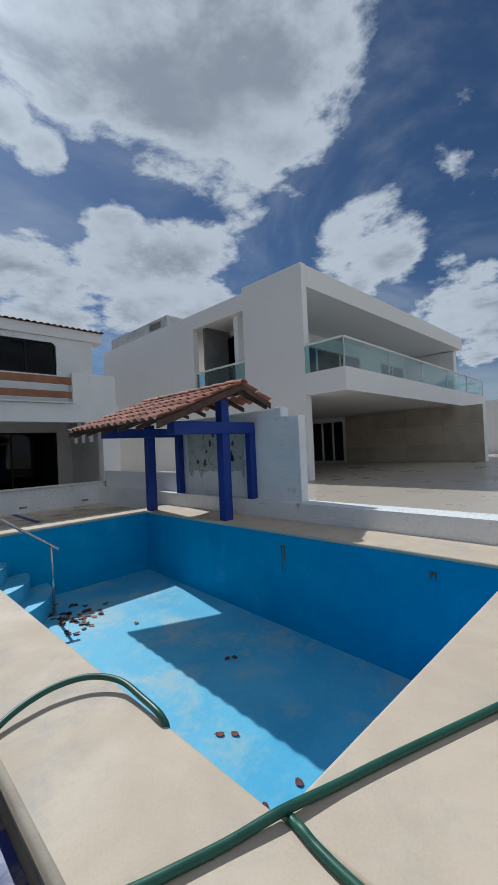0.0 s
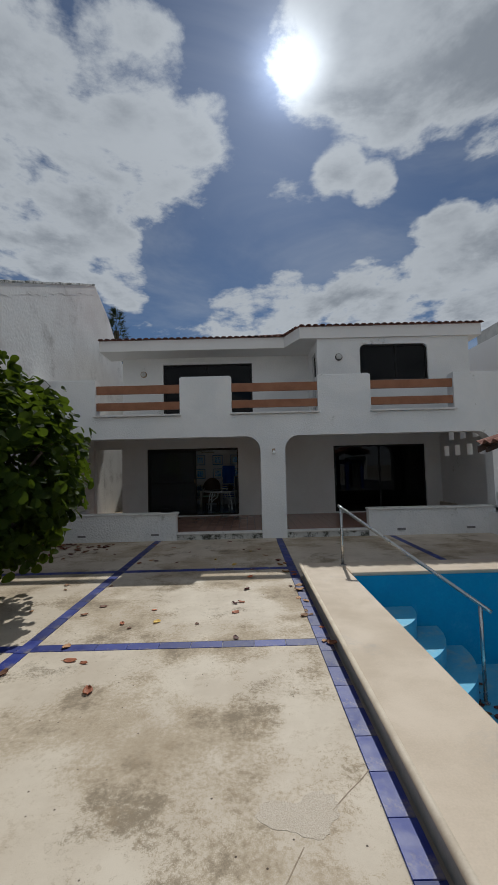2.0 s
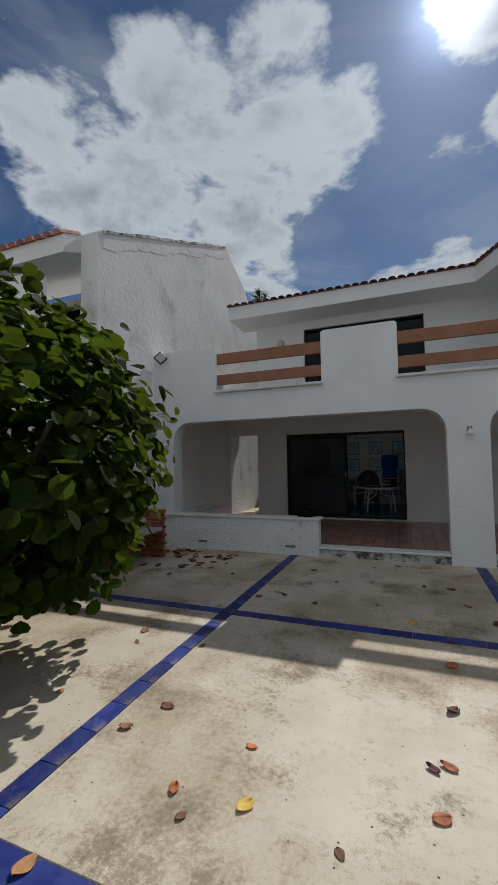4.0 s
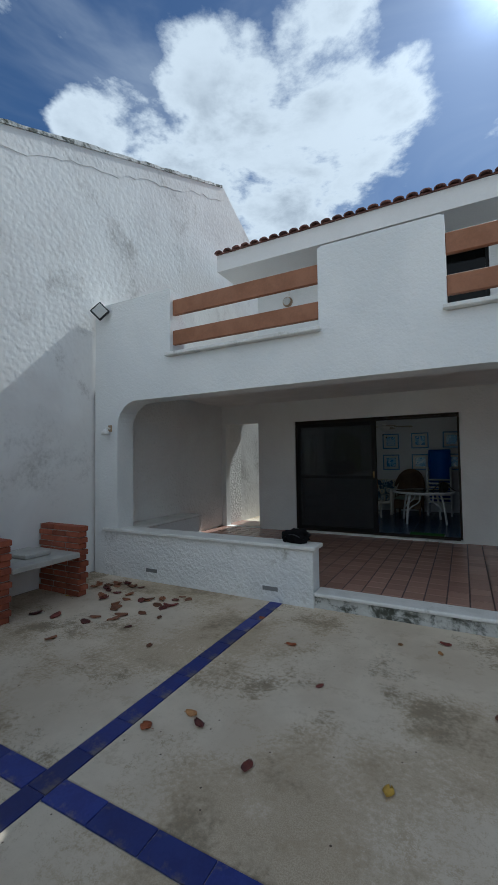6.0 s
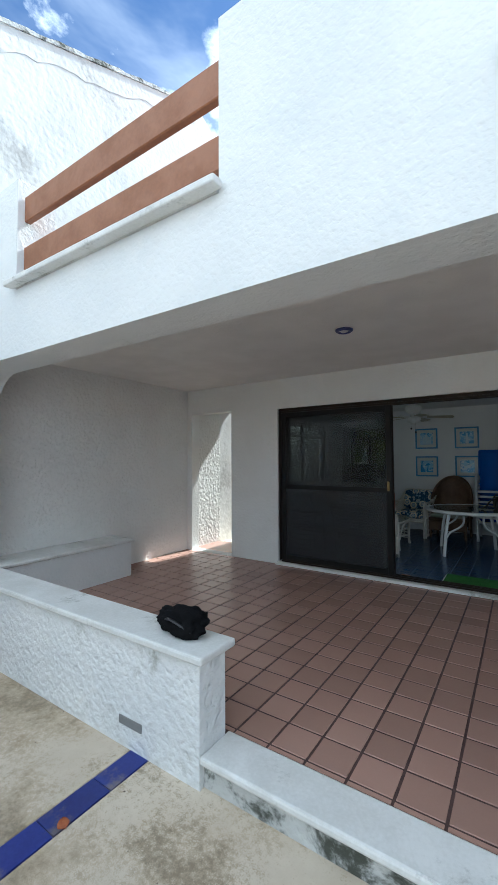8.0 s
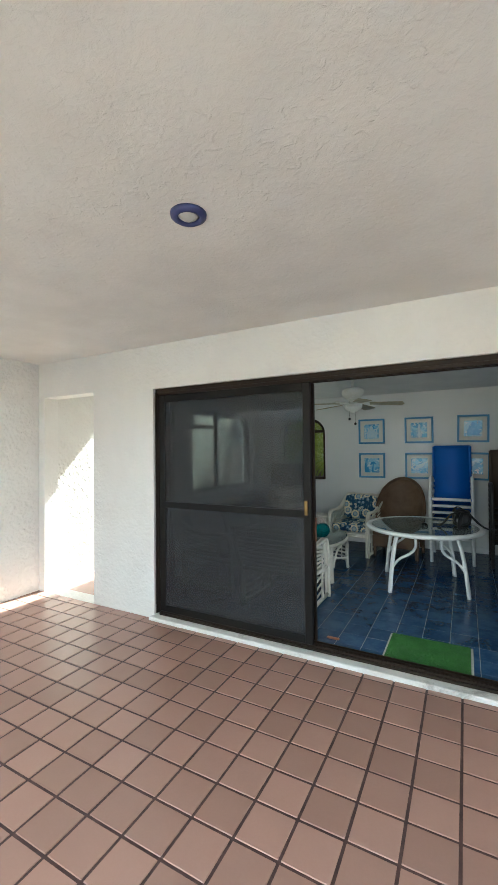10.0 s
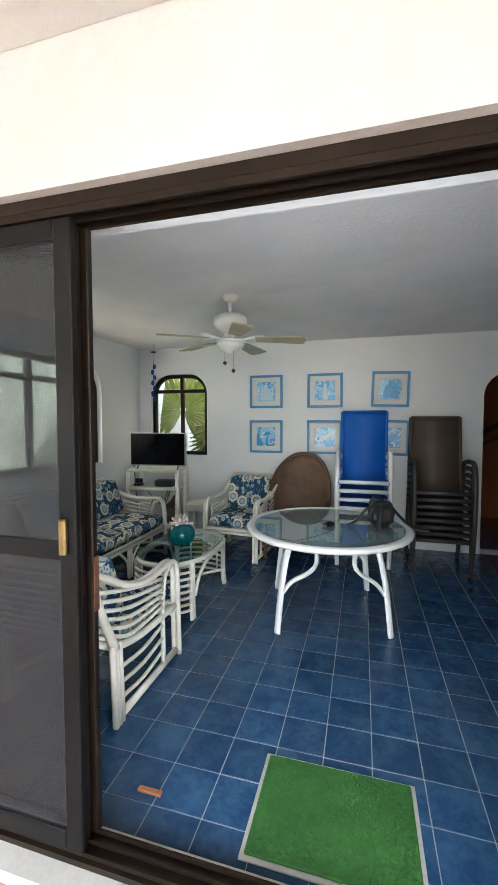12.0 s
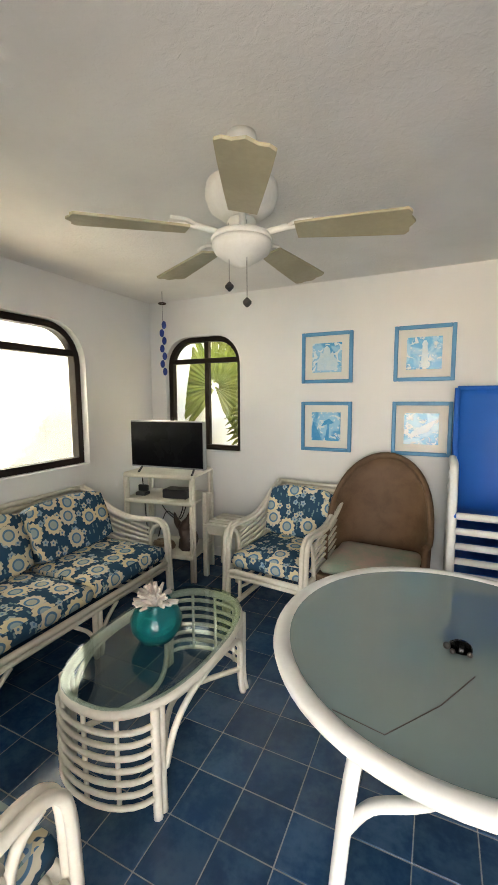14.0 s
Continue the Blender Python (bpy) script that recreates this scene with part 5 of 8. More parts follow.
def brick_grill():
    g = thing("brick_barbecue", "low red brick barbecue with a grey concrete shelf", "barbecue")
    me = mesh_of("brick", B(-0.115, 0.115, -0.055, 0.055, -0.029, 0.029, bevel=0.006), M_BRICK)
    random.seed(3)
    for y in (11.02, 10.12):
        for c in range(12):
            for i in range(3):
                ob = new("brick", me)
                ob.parent = g
                x = -4.505 + 0.24 * i + (0.03 if c % 2 else 0.0)
                ob.matrix_basis = pose(x + random.uniform(-0.004, 0.004), y + random.uniform(-0.004, 0.004), 0.03 + 0.067 * c, 0, 0, random.uniform(-1.5, 1.5))
        part("mortar", B(-4.62, -3.925, y - 0.045, y + 0.045, 0.0, 0.79), M_SLAB, g)
    part("shelf", B(-4.62, -3.88, 10.18, 10.962, 0.45, 0.51, bevel=0.008), M_SLAB, g, "grey concrete shelf")
    part("loose_slab", B(-4.5, -4.1, 10.45, 10.75, 0.512, 0.56, bevel=0.01), M_SLAB, g, "loose concrete block")


brick_grill()


def wall_lamps():
    f = thing("floodlight", "square black-framed floodlight set as a diamond on the wall", "lamp", at=(-4.40, FY0 - 0.09, 3.62), turn=38)
    bm = B(-0.095, 0.095, -0.06, -0.02, -0.095, 0.095, bevel=0.01)
    bmesh.ops.rotate(bm, verts=bm.verts, cent=(0, 0, 0), matrix=Matrix.Rotation(radians(45), 3, "Y"))
    part("housing", bm, M_BLACK, f)
    bm = B(-0.075, 0.075, -0.066, -0.0605, -0.075, 0.075)
    bmesh.ops.rotate(bm, verts=bm.verts, cent=(0, 0, 0), matrix=Matrix.Rotation(radians(45), 3, "Y"))
    part("lens", bm, M_BULB, f, "frosted lens")
    part("bracket", T([(0, -0.03, 0), (0.0, 0.02, 0), (0.045, 0.058, 0)], 0.014, 8), M_BLACK, f)
    for at in ((-4.30, FY0 - 0.002, 1.95), (0.875, FY0 - 0.002, 1.96)):
        s = thing("wall_sconce", "small white bell-shaped wall lamp", "lamp", "wall sconces", at=at)
        part("arm", T([(0, 0, 0.04), (0, -0.07, 0.05), (0, -0.09, 0.02)], 0.012, 8, n=4), M_WHITEMETAL, s)
        bm = bmesh.new()
        lathe(bm, [(0.02, 0.03), (0.05, 0.0), (0.055, -0.05), (0.05, -0.05), (0.04, 0.0)], 16, (0, -0.09))
        part("shade", bm, M_WHITEMETAL, s, smooth=True)
        part("backplate", B(-0.035, 0.035, -0.012, 0.0, 0.0, 0.09, bevel=0.004), M_SHELL, s)
    for at, mat, lab in (((-2.95, UY - 0.002, 4.63), M_SHELL, "round cream bulkhead lamp"), ((2.85, BYF - 0.002, 4.61), M_DARKFRAME, "round dark bulkhead lamp")):
        s = thing("bulkhead_lamp", lab + " on the upper wall", "lamp", at=at)
        bm = bmesh.new()
        lathe(bm, [(0.10, 0.0), (0.10, 0.03), (0.085, 0.06)], 20)
        bmesh.ops.rotate(bm, verts=bm.verts, cent=(0, 0, 0), matrix=Matrix.Rotation(radians(90), 3, "X"))
        part("rim", bm, mat, s)
        bm = bmesh.new()
        lathe(bm, [(0.08, 0.058), (0.06, 0.075), (0.01, 0.085)], 20)
        bmesh.ops.rotate(bm, verts=bm.verts, cent=(0, 0, 0), matrix=Matrix.Rotation(radians(90), 3, "X"))
        part("lens", bm, M_BULB, s)
    d = thing("downlight", "recessed ceiling downlight with a violet-blue ring", "lamp", at=(-1.322, 13.555, 2.66))
    bm = bmesh.new()
    lathe(bm, [(0.055, 0.0), (0.075, 0.0), (0.073, -0.012), (0.058, -0.022), (0.045, -0.018), (0.045, 0.0)], 32, caps=False)
    part("ring", bm, M_RING, d, smooth=True)
    bm = bmesh.new()
    lathe(bm, [(0.045, -0.001), (0.043, -0.008), (0.03, -0.018), (0.005, -0.022)], 24)
    part("bulb", bm, M_BULB, d, smooth=True)


wall_lamps()


def black_bag():
    b = thing("cloth_bag", "crumpled black cloth bag lying on the low wall", "bag", at=(-1.62, 11.92, 0.63))
    bm = bmesh.new()
    bmesh.ops.create_icosphere(bm, subdivisions=4, radius=1.0)
    for v in bm.verts:
        n = noise.noise(v.co * 1.7) * 0.34 + noise.noise(v.co * 4.3) * 0.24
        v.co *= 1 + n
        v.co = Vector((v.co.x * 0.16, v.co.y * 0.085, max(v.co.z * 0.085 + 0.065, 0.0)))
    cloth = surface("black_cloth", (0.005, 0.005, 0.006), (0.010, 0.010, 0.011), 12, 120, (0.9, 1.0), 0.6, 0.006, spec=0.08)
    part("bag_body", bm, cloth, b, smooth=True)
    part("strap", T([(-0.12, -0.05, 0.06), (-0.02, -0.09, 0.10), (0.10, -0.06, 0.05)], 0.012, 6, n=5, flat=0.5), M_BLACK, b)


black_bag()

# ---------- plants ----------
def round_leaf(bm, c, nrm, r, spin):
    """A nearly round leaf folded along its midrib."""
    z = Vector(nrm).normalized()
    x = z.orthogonal().normalized()
    x = Matrix.Rotation(spin, 3, z) @ x
    y = z.cross(x)
    P = lambda a, b, h: bm.verts.new(c + x * a * r + y * b * r + z * h * r)
    mid = [P(-0.95, 0, -0.05), P(0.0, 0, -0.12), P(1.0, 0, -0.16)]
    for s in (1, -1):
        rim = [P(-0.62, 0.66 * s, 0.10), P(0.05, 0.92 * s, 0.14), P(0.70, 0.62 * s, 0.04)]
        bm.faces.new((mid[0], mid[1], rim[1], rim[0]) if s > 0 else (mid[1], mid[0], rim[0], rim[1]))
        bm.faces.new((mid[1], mid[2], rim[2], rim[1]) if s > 0 else (mid[2], mid[1], rim[1], rim[2]))


def sea_grape():
    t = thing("sea_grape_bush", "dense sea grape bush with round glossy green leaves", "bush", at=(-3.15, 7.25, 0.0))
    rng = random.Random(21)
    part("trunk", T([(0, 0, -0.02), (0.05, 0.02, 0.35), (0.0, -0.05, 0.7), (0.1, 0.0, 1.2)], 0.07, 10, n=4), M_BARK, t, smooth=True)
    centres, sprigs = [], []
    for i in range(185):
        a, u = rng.uniform(0, 2 * math.pi), rng.uniform(-0.92, 1.0)
        rr = math.sqrt(1 - u * u) * rng.uniform(0.72, 1.05)
        lump = 1 + 0.20 * noise.noise(Vector((math.cos(a) * 1.6, math.sin(a) * 1.6, u * 1.8)))
        p = Vector((1.34 * rr * math.cos(a) * lump, 1.42 * rr * math.sin(a) * lump, 1.62 + 1.22 * u * lump))
        p.x = max(p.x, -1.35)
        if p.z < 0.95:
            p.x, p.y = p.x * 0.97 + 0.10, p.y * 0.95 - 0.1
        centres.append(p)
    for i in range(26):
        centres.append(Vector((rng.uniform(-0.8, 0.8), rng.uniform(-0.8, 0.8), rng.uniform(0.8, 2.3))))
    for i in range(34):
        centres.append(Vector((rng.uniform(-0.9, 0.75), rng.uniform(-1.35, -0.5), rng.uniform(0.22, 0.95))))
    bm = bmesh.new()
    for i in range(0, len(centres), 6):
        c = centres[i]
        tube(bm, smooth_path([(0.04, 0, 0.6), tuple(c * 0.45 + Vector((0, 0, 0.35))), tuple(c)], 4), 0.016, 5)
    part("limb", bm, M_BARK, t)
    # Sprigs that stand out of the outline.
    for i in range(46):
        a, u = rng.uniform(0, 2 * math.pi), rng.uniform(0.0, 0.95)
        rr = math.sqrt(1 - u * u)
        base = Vector((1.30 * rr * math.cos(a), 1.36 * rr * math.sin(a), 1.62 + 1.15 * u))
        for k in range(3):
            q = base + Vector((rr * math.cos(a) * 0.5, rr * math.sin(a) * 0.5, 0.9)).normalized() * (0.10 + 0.11 * k)
            if q.x > -1.35:
                sprigs.append(q)
    bm = bmesh.new()
    for p in sprigs:
        for k in range(3):
            round_leaf(bm, p + Vector((rng.gauss(0, 0.05), rng.gauss(0, 0.05), rng.gauss(0, 0.04))), (rng.uniform(-1, 1), rng.uniform(-1, 1), rng.uniform(0, 1)), rng.uniform(0.05, 0.085), rng.uniform(0, 6.28))
    for p in centres:
        out = Vector((p.x, p.y, (p.z - 1.5) * 1.1)).normalized()
        for k in range(27):
            q = p + Vector((rng.uniform(-0.24, 0.24), rng.uniform(-0.24, 0.24), rng.uniform(-0.22, 0.22)))
            if q.z < 0.12 or q.x < -1.42:
                continue
            n = out * 0.7 + Vector((rng.uniform(-0.8, 0.8), rng.uniform(-0.8, 0.8), rng.uniform(-0.1, 1.1)))
            round_leaf(bm, q, n, rng.uniform(0.042, 0.084), rng.uniform(0, 6.28))
    part("crown", bm, M_LEAF, t)


sea_grape()


def fan_leaf(bm, c, facing, up, r, blades, spread):
    z = Vector(facing).normalized()
    y = (Vector(up) - z * Vector(up).dot(z)).normalized()
    x = y.cross(z)
    for i in range(blades):
        a = -spread / 2 + spread * i / (blades - 1)
        d = x * math.sin(a) + y * math.cos(a)
        s = x * math.cos(a) - y * math.sin(a)
        ln = r * (1 - 0.18 * (abs(a) / (spread / 2)) ** 2)
        w = r * 0.055
        pts = [(0.06, 0.2, 0), (0.45, 1.0, 0.03), (0.72, 0.75, 0.02), (1.0, 0.05, -0.12)]
        L = [bm.verts.new(c + d * ln * f - s * w * k + z * (h * r)) for f, k, h in pts]
        R = [bm.verts.new(c + d * ln * f + s * w * k + z * (h * r)) for f, k, h in pts]
        M = [bm.verts.new(c + d * ln * f + z * (h * r + 0.015)) for f, k, h in pts]
        for j in range(3):
            bm.faces.new((L[j], M[j], M[j + 1], L[j + 1]))
            bm.faces.new((M[j], R[j], R[j + 1], M[j + 1]))


def fan_palm():
    p = thing("fan_palm", "fan palm with pale green pleated leaves behind the window", "palm", at=(-3.05, 20.05, 0.0))
    part("trunk", T([(0.1, 0, 0), (0.12, 0.02, 0.7), (0.15, 0.0, 1.35)], 0.10, 10, n=4), M_BARK, p, smooth=True)
    for c, f, up, r in (((-0.12, -0.30, 1.78), (0.55, -1, 0.25), (0.1, 0.0, 1), 0.78), ((0.40, -0.05, 2.25), (0.3, -1, 0.1), (0.5, 0, 0.8), 0.6), ((0.42, -0.2, 1.55), (0.2, -1, 0.4), (0.7, -0.1, -0.25), 0.55),
                        ((-0.5, 0.1, 2.5), (0.2, -1, 0.1), (-0.4, 0, 0.9), 0.6), ((0.2, 0.2, 1.3), (0.1, -1, 0.2), (0.2, 0, -1), 0.5)):
        bm = bmesh.new()
        fan_leaf(bm, Vector(c), f, up, r, 30, radians(300))
        tube(bm, smooth_path([(0.13, 0, 1.2), (c[0] * 0.6 + 0.05, c[1] * 0.5, (c[2] + 1.2) / 2 + 0.1), c], 5), 0.012, 5)
        part("frond", bm, M_PALM, p)


fan_palm()


def far_tree():
    t = thing("distant_tree", "feathery dark tree showing above the roof", "tree", at=(-8.0, 28.0, 0.0))
    part("trunk", T([(0, 0, 0), (0.1, 0, 5), (0.0, 0, 10.6)], 0.18, 8), M_BARK, t)
    rng = random.Random(8)
    bm = bmesh.new()
    for i in range(1500):
        a, h = rng.uniform(0, 6.28), rng.uniform(6.0, 12.0)
        r = (12.2 - h) * 0.30 * math.sqrt(rng.random()) + 0.1
        c = Vector((r * math.cos(a), r * math.sin(a), h))
        d = Vector((math.cos(a), math.sin(a), rng.uniform(0.0, 0.9))).normalized()
        s = d.orthogonal().normalized() * 0.03
        e = c + d * rng.uniform(0.25, 0.5)
        vs = [bm.verts.new(v) for v in (c - s, c + s, e)]
        bm.faces.new(vs)
    part("crown", bm, M_PINE, t)


far_tree()


def dry_leaves():
    """Fallen leaves, curled, on the deck and on the pool floor."""
    rng = random.Random(4)
    meshes = []
    for m in M_DRY:
        for s in range(2):
            bm = bmesh.new()
            grid = []
            for q in range(8):
                f = q / 7
                w = 0.061 * math.sin(math.pi * min(max(f, 0.02), 0.98)) ** 0.6 * (1.1 - 0.25 * f)
                grid.append([bm.verts.new(((f - 0.5) * 0.15, w * (i - 2) / 2 + 0.004 * math.sin(5 * f + s), 0.002 + (0.018 if s else 0.009) * (abs(i - 2) / 2) ** 2 + 0.022 * (f - 0.45) ** 2 * (3 if s else 1) + 0.003 * math.sin(9 * f + 2 * i))) for i in range(5)])
            for q in range(7):
                for i in range(4):
                    bm.faces.new((grid[q][i], grid[q + 1][i], grid[q + 1][i + 1], grid[q][i + 1]))
            ext = bmesh.ops.extrude_face_region(bm, geom=list(bm.faces))
            for v in (g for g in ext["geom"] if isinstance(g, bmesh.types.BMVert)):
                v.co.z += 0.0012
            tube(bm, [(0.07, 0, 0.008), (0.10, 0.006, 0.010)], 0.0018, 5)
            meshes.append(mesh_of("fallen_leaf", bm, m, True))
    words = ("brown", "orange", "tan", "wine-red", "yellow")

    def drop(x, y, z, size, kind=None):
        i = rng.choices(range(5), (4, 5, 3, 5, 1))[0] if kind is None else kind
        ob = new("fallen_leaf", meshes[2 * i + rng.randrange(2)])
        ob.matrix_basis = pose(x, y, z + 0.002, rng.uniform(-8, 8), rng.uniform(-8, 8), rng.uniform(0, 360)) @ Matrix.Diagonal((size * 0.92, size * 0.92 * rng.uniform(0.75, 1), size * 0.92 * rng.uniform(0.6, 1.1), 1))
        tagged(ob, f"curled dry {words[i]} leaf lying on the concrete patio", "leaf", "fallen leaves")

    for row in (
            ((-1.57, 6.11, 1), (-1.37, 6.14, 1), (-1.15, 5.87, 1), (-1.63, 6.36, 2), (-0.98, 6.23, 2), (-0.70, 6.95, 4), (-0.84, 8.02, 1), (0.15, 7.82, 1), (-1.68, 7.06, 0), (-1.11, 6.80, 2), (-0.72, 7.44, 1), (0.54, 7.61, 0), (-0.27, 6.93, 0), (-1.61, 7.91, 1), (-2.09, 7.44, 1), (-1.65, 5.93, 0), (-0.33, 8.17, 2), (-1.29, 8.53, 3), (-0.62, 8.84, 3), (-1.63, 8.28, 1)),
            ((-1.44, 9.38, 3), (-2.11, 10.11, 3), (-1.66, 9.88, 3), (-1.10, 9.86, 3), (-1.23, 10.06, 0), (-0.66, 9.65, 4), (-0.32, 10.12, 1), (-0.23, 9.99, 3), (-0.15, 10.98, 3), (-0.29, 11.17, 2), (0.02, 11.40, 2), (-0.79, 10.38, 1), (0.04, 9.55, 3), (-0.19, 9.39, 0), (-1.44, 11.33, 1), (-1.17, 11.28, 3), (-1.08, 11.15, 2), (-2.17, 10.55, 3), (-2.71, 11.13, 2), (-2.40, 11.28, 1), (-2.04, 11.49, 3)),
            ((0.91, 3.97, 2), (0.94, 3.91, 2), (0.92, 3.60, 2), (0.90, 3.43, 2), (0.93, 4.96, 2), (0.95, 4.59, 1), (0.99, 4.52, 2), (0.14, 7.79, 0), (0.13, 5.75, 2), (0.81, 5.57, 2), (-1.14, 5.80, 1), (0.96, 6.11, 2))):
        for x, y, k in row:
            drop(x, y, 0.0, rng.uniform(0.62, 0.95), k)
    for i in range(46):
        a, u = rng.uniform(0, 2 * math.pi), rng.uniform(0.0, 0.95)
        rr = math.sqrt(1 - u * u)
        base = Vector((1.30 * rr * math.cos(a), 1.36 * rr * math.sin(a), 1.62 + 1.15 * u))
        for k in range(3):
            q = base + Vector((rr * math.cos(a) * 0.5, rr * math.sin(a) * 0.5, 0.9)).normalized() * (0.10 + 0.11 * k)
            if q.x > -1.35:
                sprigs.append(q)
    bm = bmesh.new()
    for p in sprigs:
        for k in range(3):
            round_leaf(bm, p + Vector((rng.gauss(0, 0.05), rng.gauss(0, 0.05), rng.gauss(0, 0.04))), (rng.uniform(-1, 1), rng.uniform(-1, 1), rng.uniform(0, 1)), rng.uniform(0.05, 0.085), rng.uniform(0, 6.28))
    for p in centres:
        out = Vector((p.x, p.y, (p.z - 1.5) * 1.1)).normalized()
        for k in range(27):
            q = p + Vector((rng.uniform(-0.24, 0.24), rng.uniform(-0.24, 0.24), rng.uniform(-0.22, 0.22)))
            if q.z < 0.12 or q.x < -1.42:
                continue
            n = out * 0.7 + Vector((rng.uniform(-0.8, 0.8), rng.uniform(-0.8, 0.8), rng.uniform(-0.1, 1.1)))
            round_leaf(bm, q, n, rng.uniform(0.042, 0.084), rng.uniform(0, 6.28))
    part("crown", bm, M_LEAF, t)


sea_grape()


def fan_leaf(bm, c, facing, up, r, blades, spread):
    z = Vector(facing).normalized()
    y = (Vector(up) - z * Vector(up).dot(z)).normalized()
    x = y.cross(z)
    for i in range(blades):
        a = -spread / 2 + spread * i / (blades - 1)
        d = x * math.sin(a) + y * math.cos(a)
        s = x * math.cos(a) - y * math.sin(a)
        ln = r * (1 - 0.18 * (abs(a) / (spread / 2)) ** 2)
        w = r * 0.055
        pts = [(0.06, 0.2, 0), (0.45, 1.0, 0.03), (0.72, 0.75, 0.02), (1.0, 0.05, -0.12)]
        L = [bm.verts.new(c + d * ln * f - s * w * k + z * (h * r)) for f, k, h in pts]
        R = [bm.verts.new(c + d * ln * f + s * w * k + z * (h * r)) for f, k, h in pts]
        M = [bm.verts.new(c + d * ln * f + z * (h * r + 0.015)) for f, k, h in pts]
        for j in range(3):
            bm.faces.new((L[j], M[j], M[j + 1], L[j + 1]))
            bm.faces.new((M[j], R[j], R[j + 1], M[j + 1]))


def fan_palm():
    p = thing("fan_palm", "fan palm with pale green pleated leaves behind the window", "palm", at=(-3.05, 20.05, 0.0))
    part("trunk", T([(0.1, 0, 0), (0.12, 0.02, 0.7), (0.15, 0.0, 1.35)], 0.10, 10, n=4), M_BARK, p, smooth=True)
    for c, f, up, r in (((-0.12, -0.30, 1.78), (0.55, -1, 0.25), (0.1, 0.0, 1), 0.78), ((0.40, -0.05, 2.25), (0.3, -1, 0.1), (0.5, 0, 0.8), 0.6), ((0.42, -0.2, 1.55), (0.2, -1, 0.4), (0.7, -0.1, -0.25), 0.55),
                        ((-0.5, 0.1, 2.5), (0.2, -1, 0.1), (-0.4, 0, 0.9), 0.6), ((0.2, 0.2, 1.3), (0.1, -1, 0.2), (0.2, 0, -1), 0.5)):
        bm = bmesh.new()
        fan_leaf(bm, Vector(c), f, up, r, 30, radians(300))
        tube(bm, smooth_path([(0.13, 0, 1.2), (c[0] * 0.6 + 0.05, c[1] * 0.5, (c[2] + 1.2) / 2 + 0.1), c], 5), 0.012, 5)
        part("frond", bm, M_PALM, p)


fan_palm()


def far_tree():
    t = thing("distant_tree", "feathery dark tree showing above the roof", "tree", at=(-8.0, 28.0, 0.0))
    part("trunk", T([(0, 0, 0), (0.1, 0, 5), (0.0, 0, 10.6)], 0.18, 8), M_BARK, t)
    rng = random.Random(8)
    bm = bmesh.new()
    for i in range(1500):
        a, h = rng.uniform(0, 6.28), rng.uniform(6.0, 12.0)
        r = (12.2 - h) * 0.30 * math.sqrt(rng.random()) + 0.1
        c = Vector((r * math.cos(a), r * math.sin(a), h))
        d = Vector((math.cos(a), math.sin(a), rng.uniform(0.0, 0.9))).normalized()
        s = d.orthogonal().normalized() * 0.03
        e = c + d * rng.uniform(0.25, 0.5)
        vs = [bm.verts.new(v) for v in (c - s, c + s, e)]
        bm.faces.new(vs)
    part("crown", bm, M_PINE, t)


far_tree()


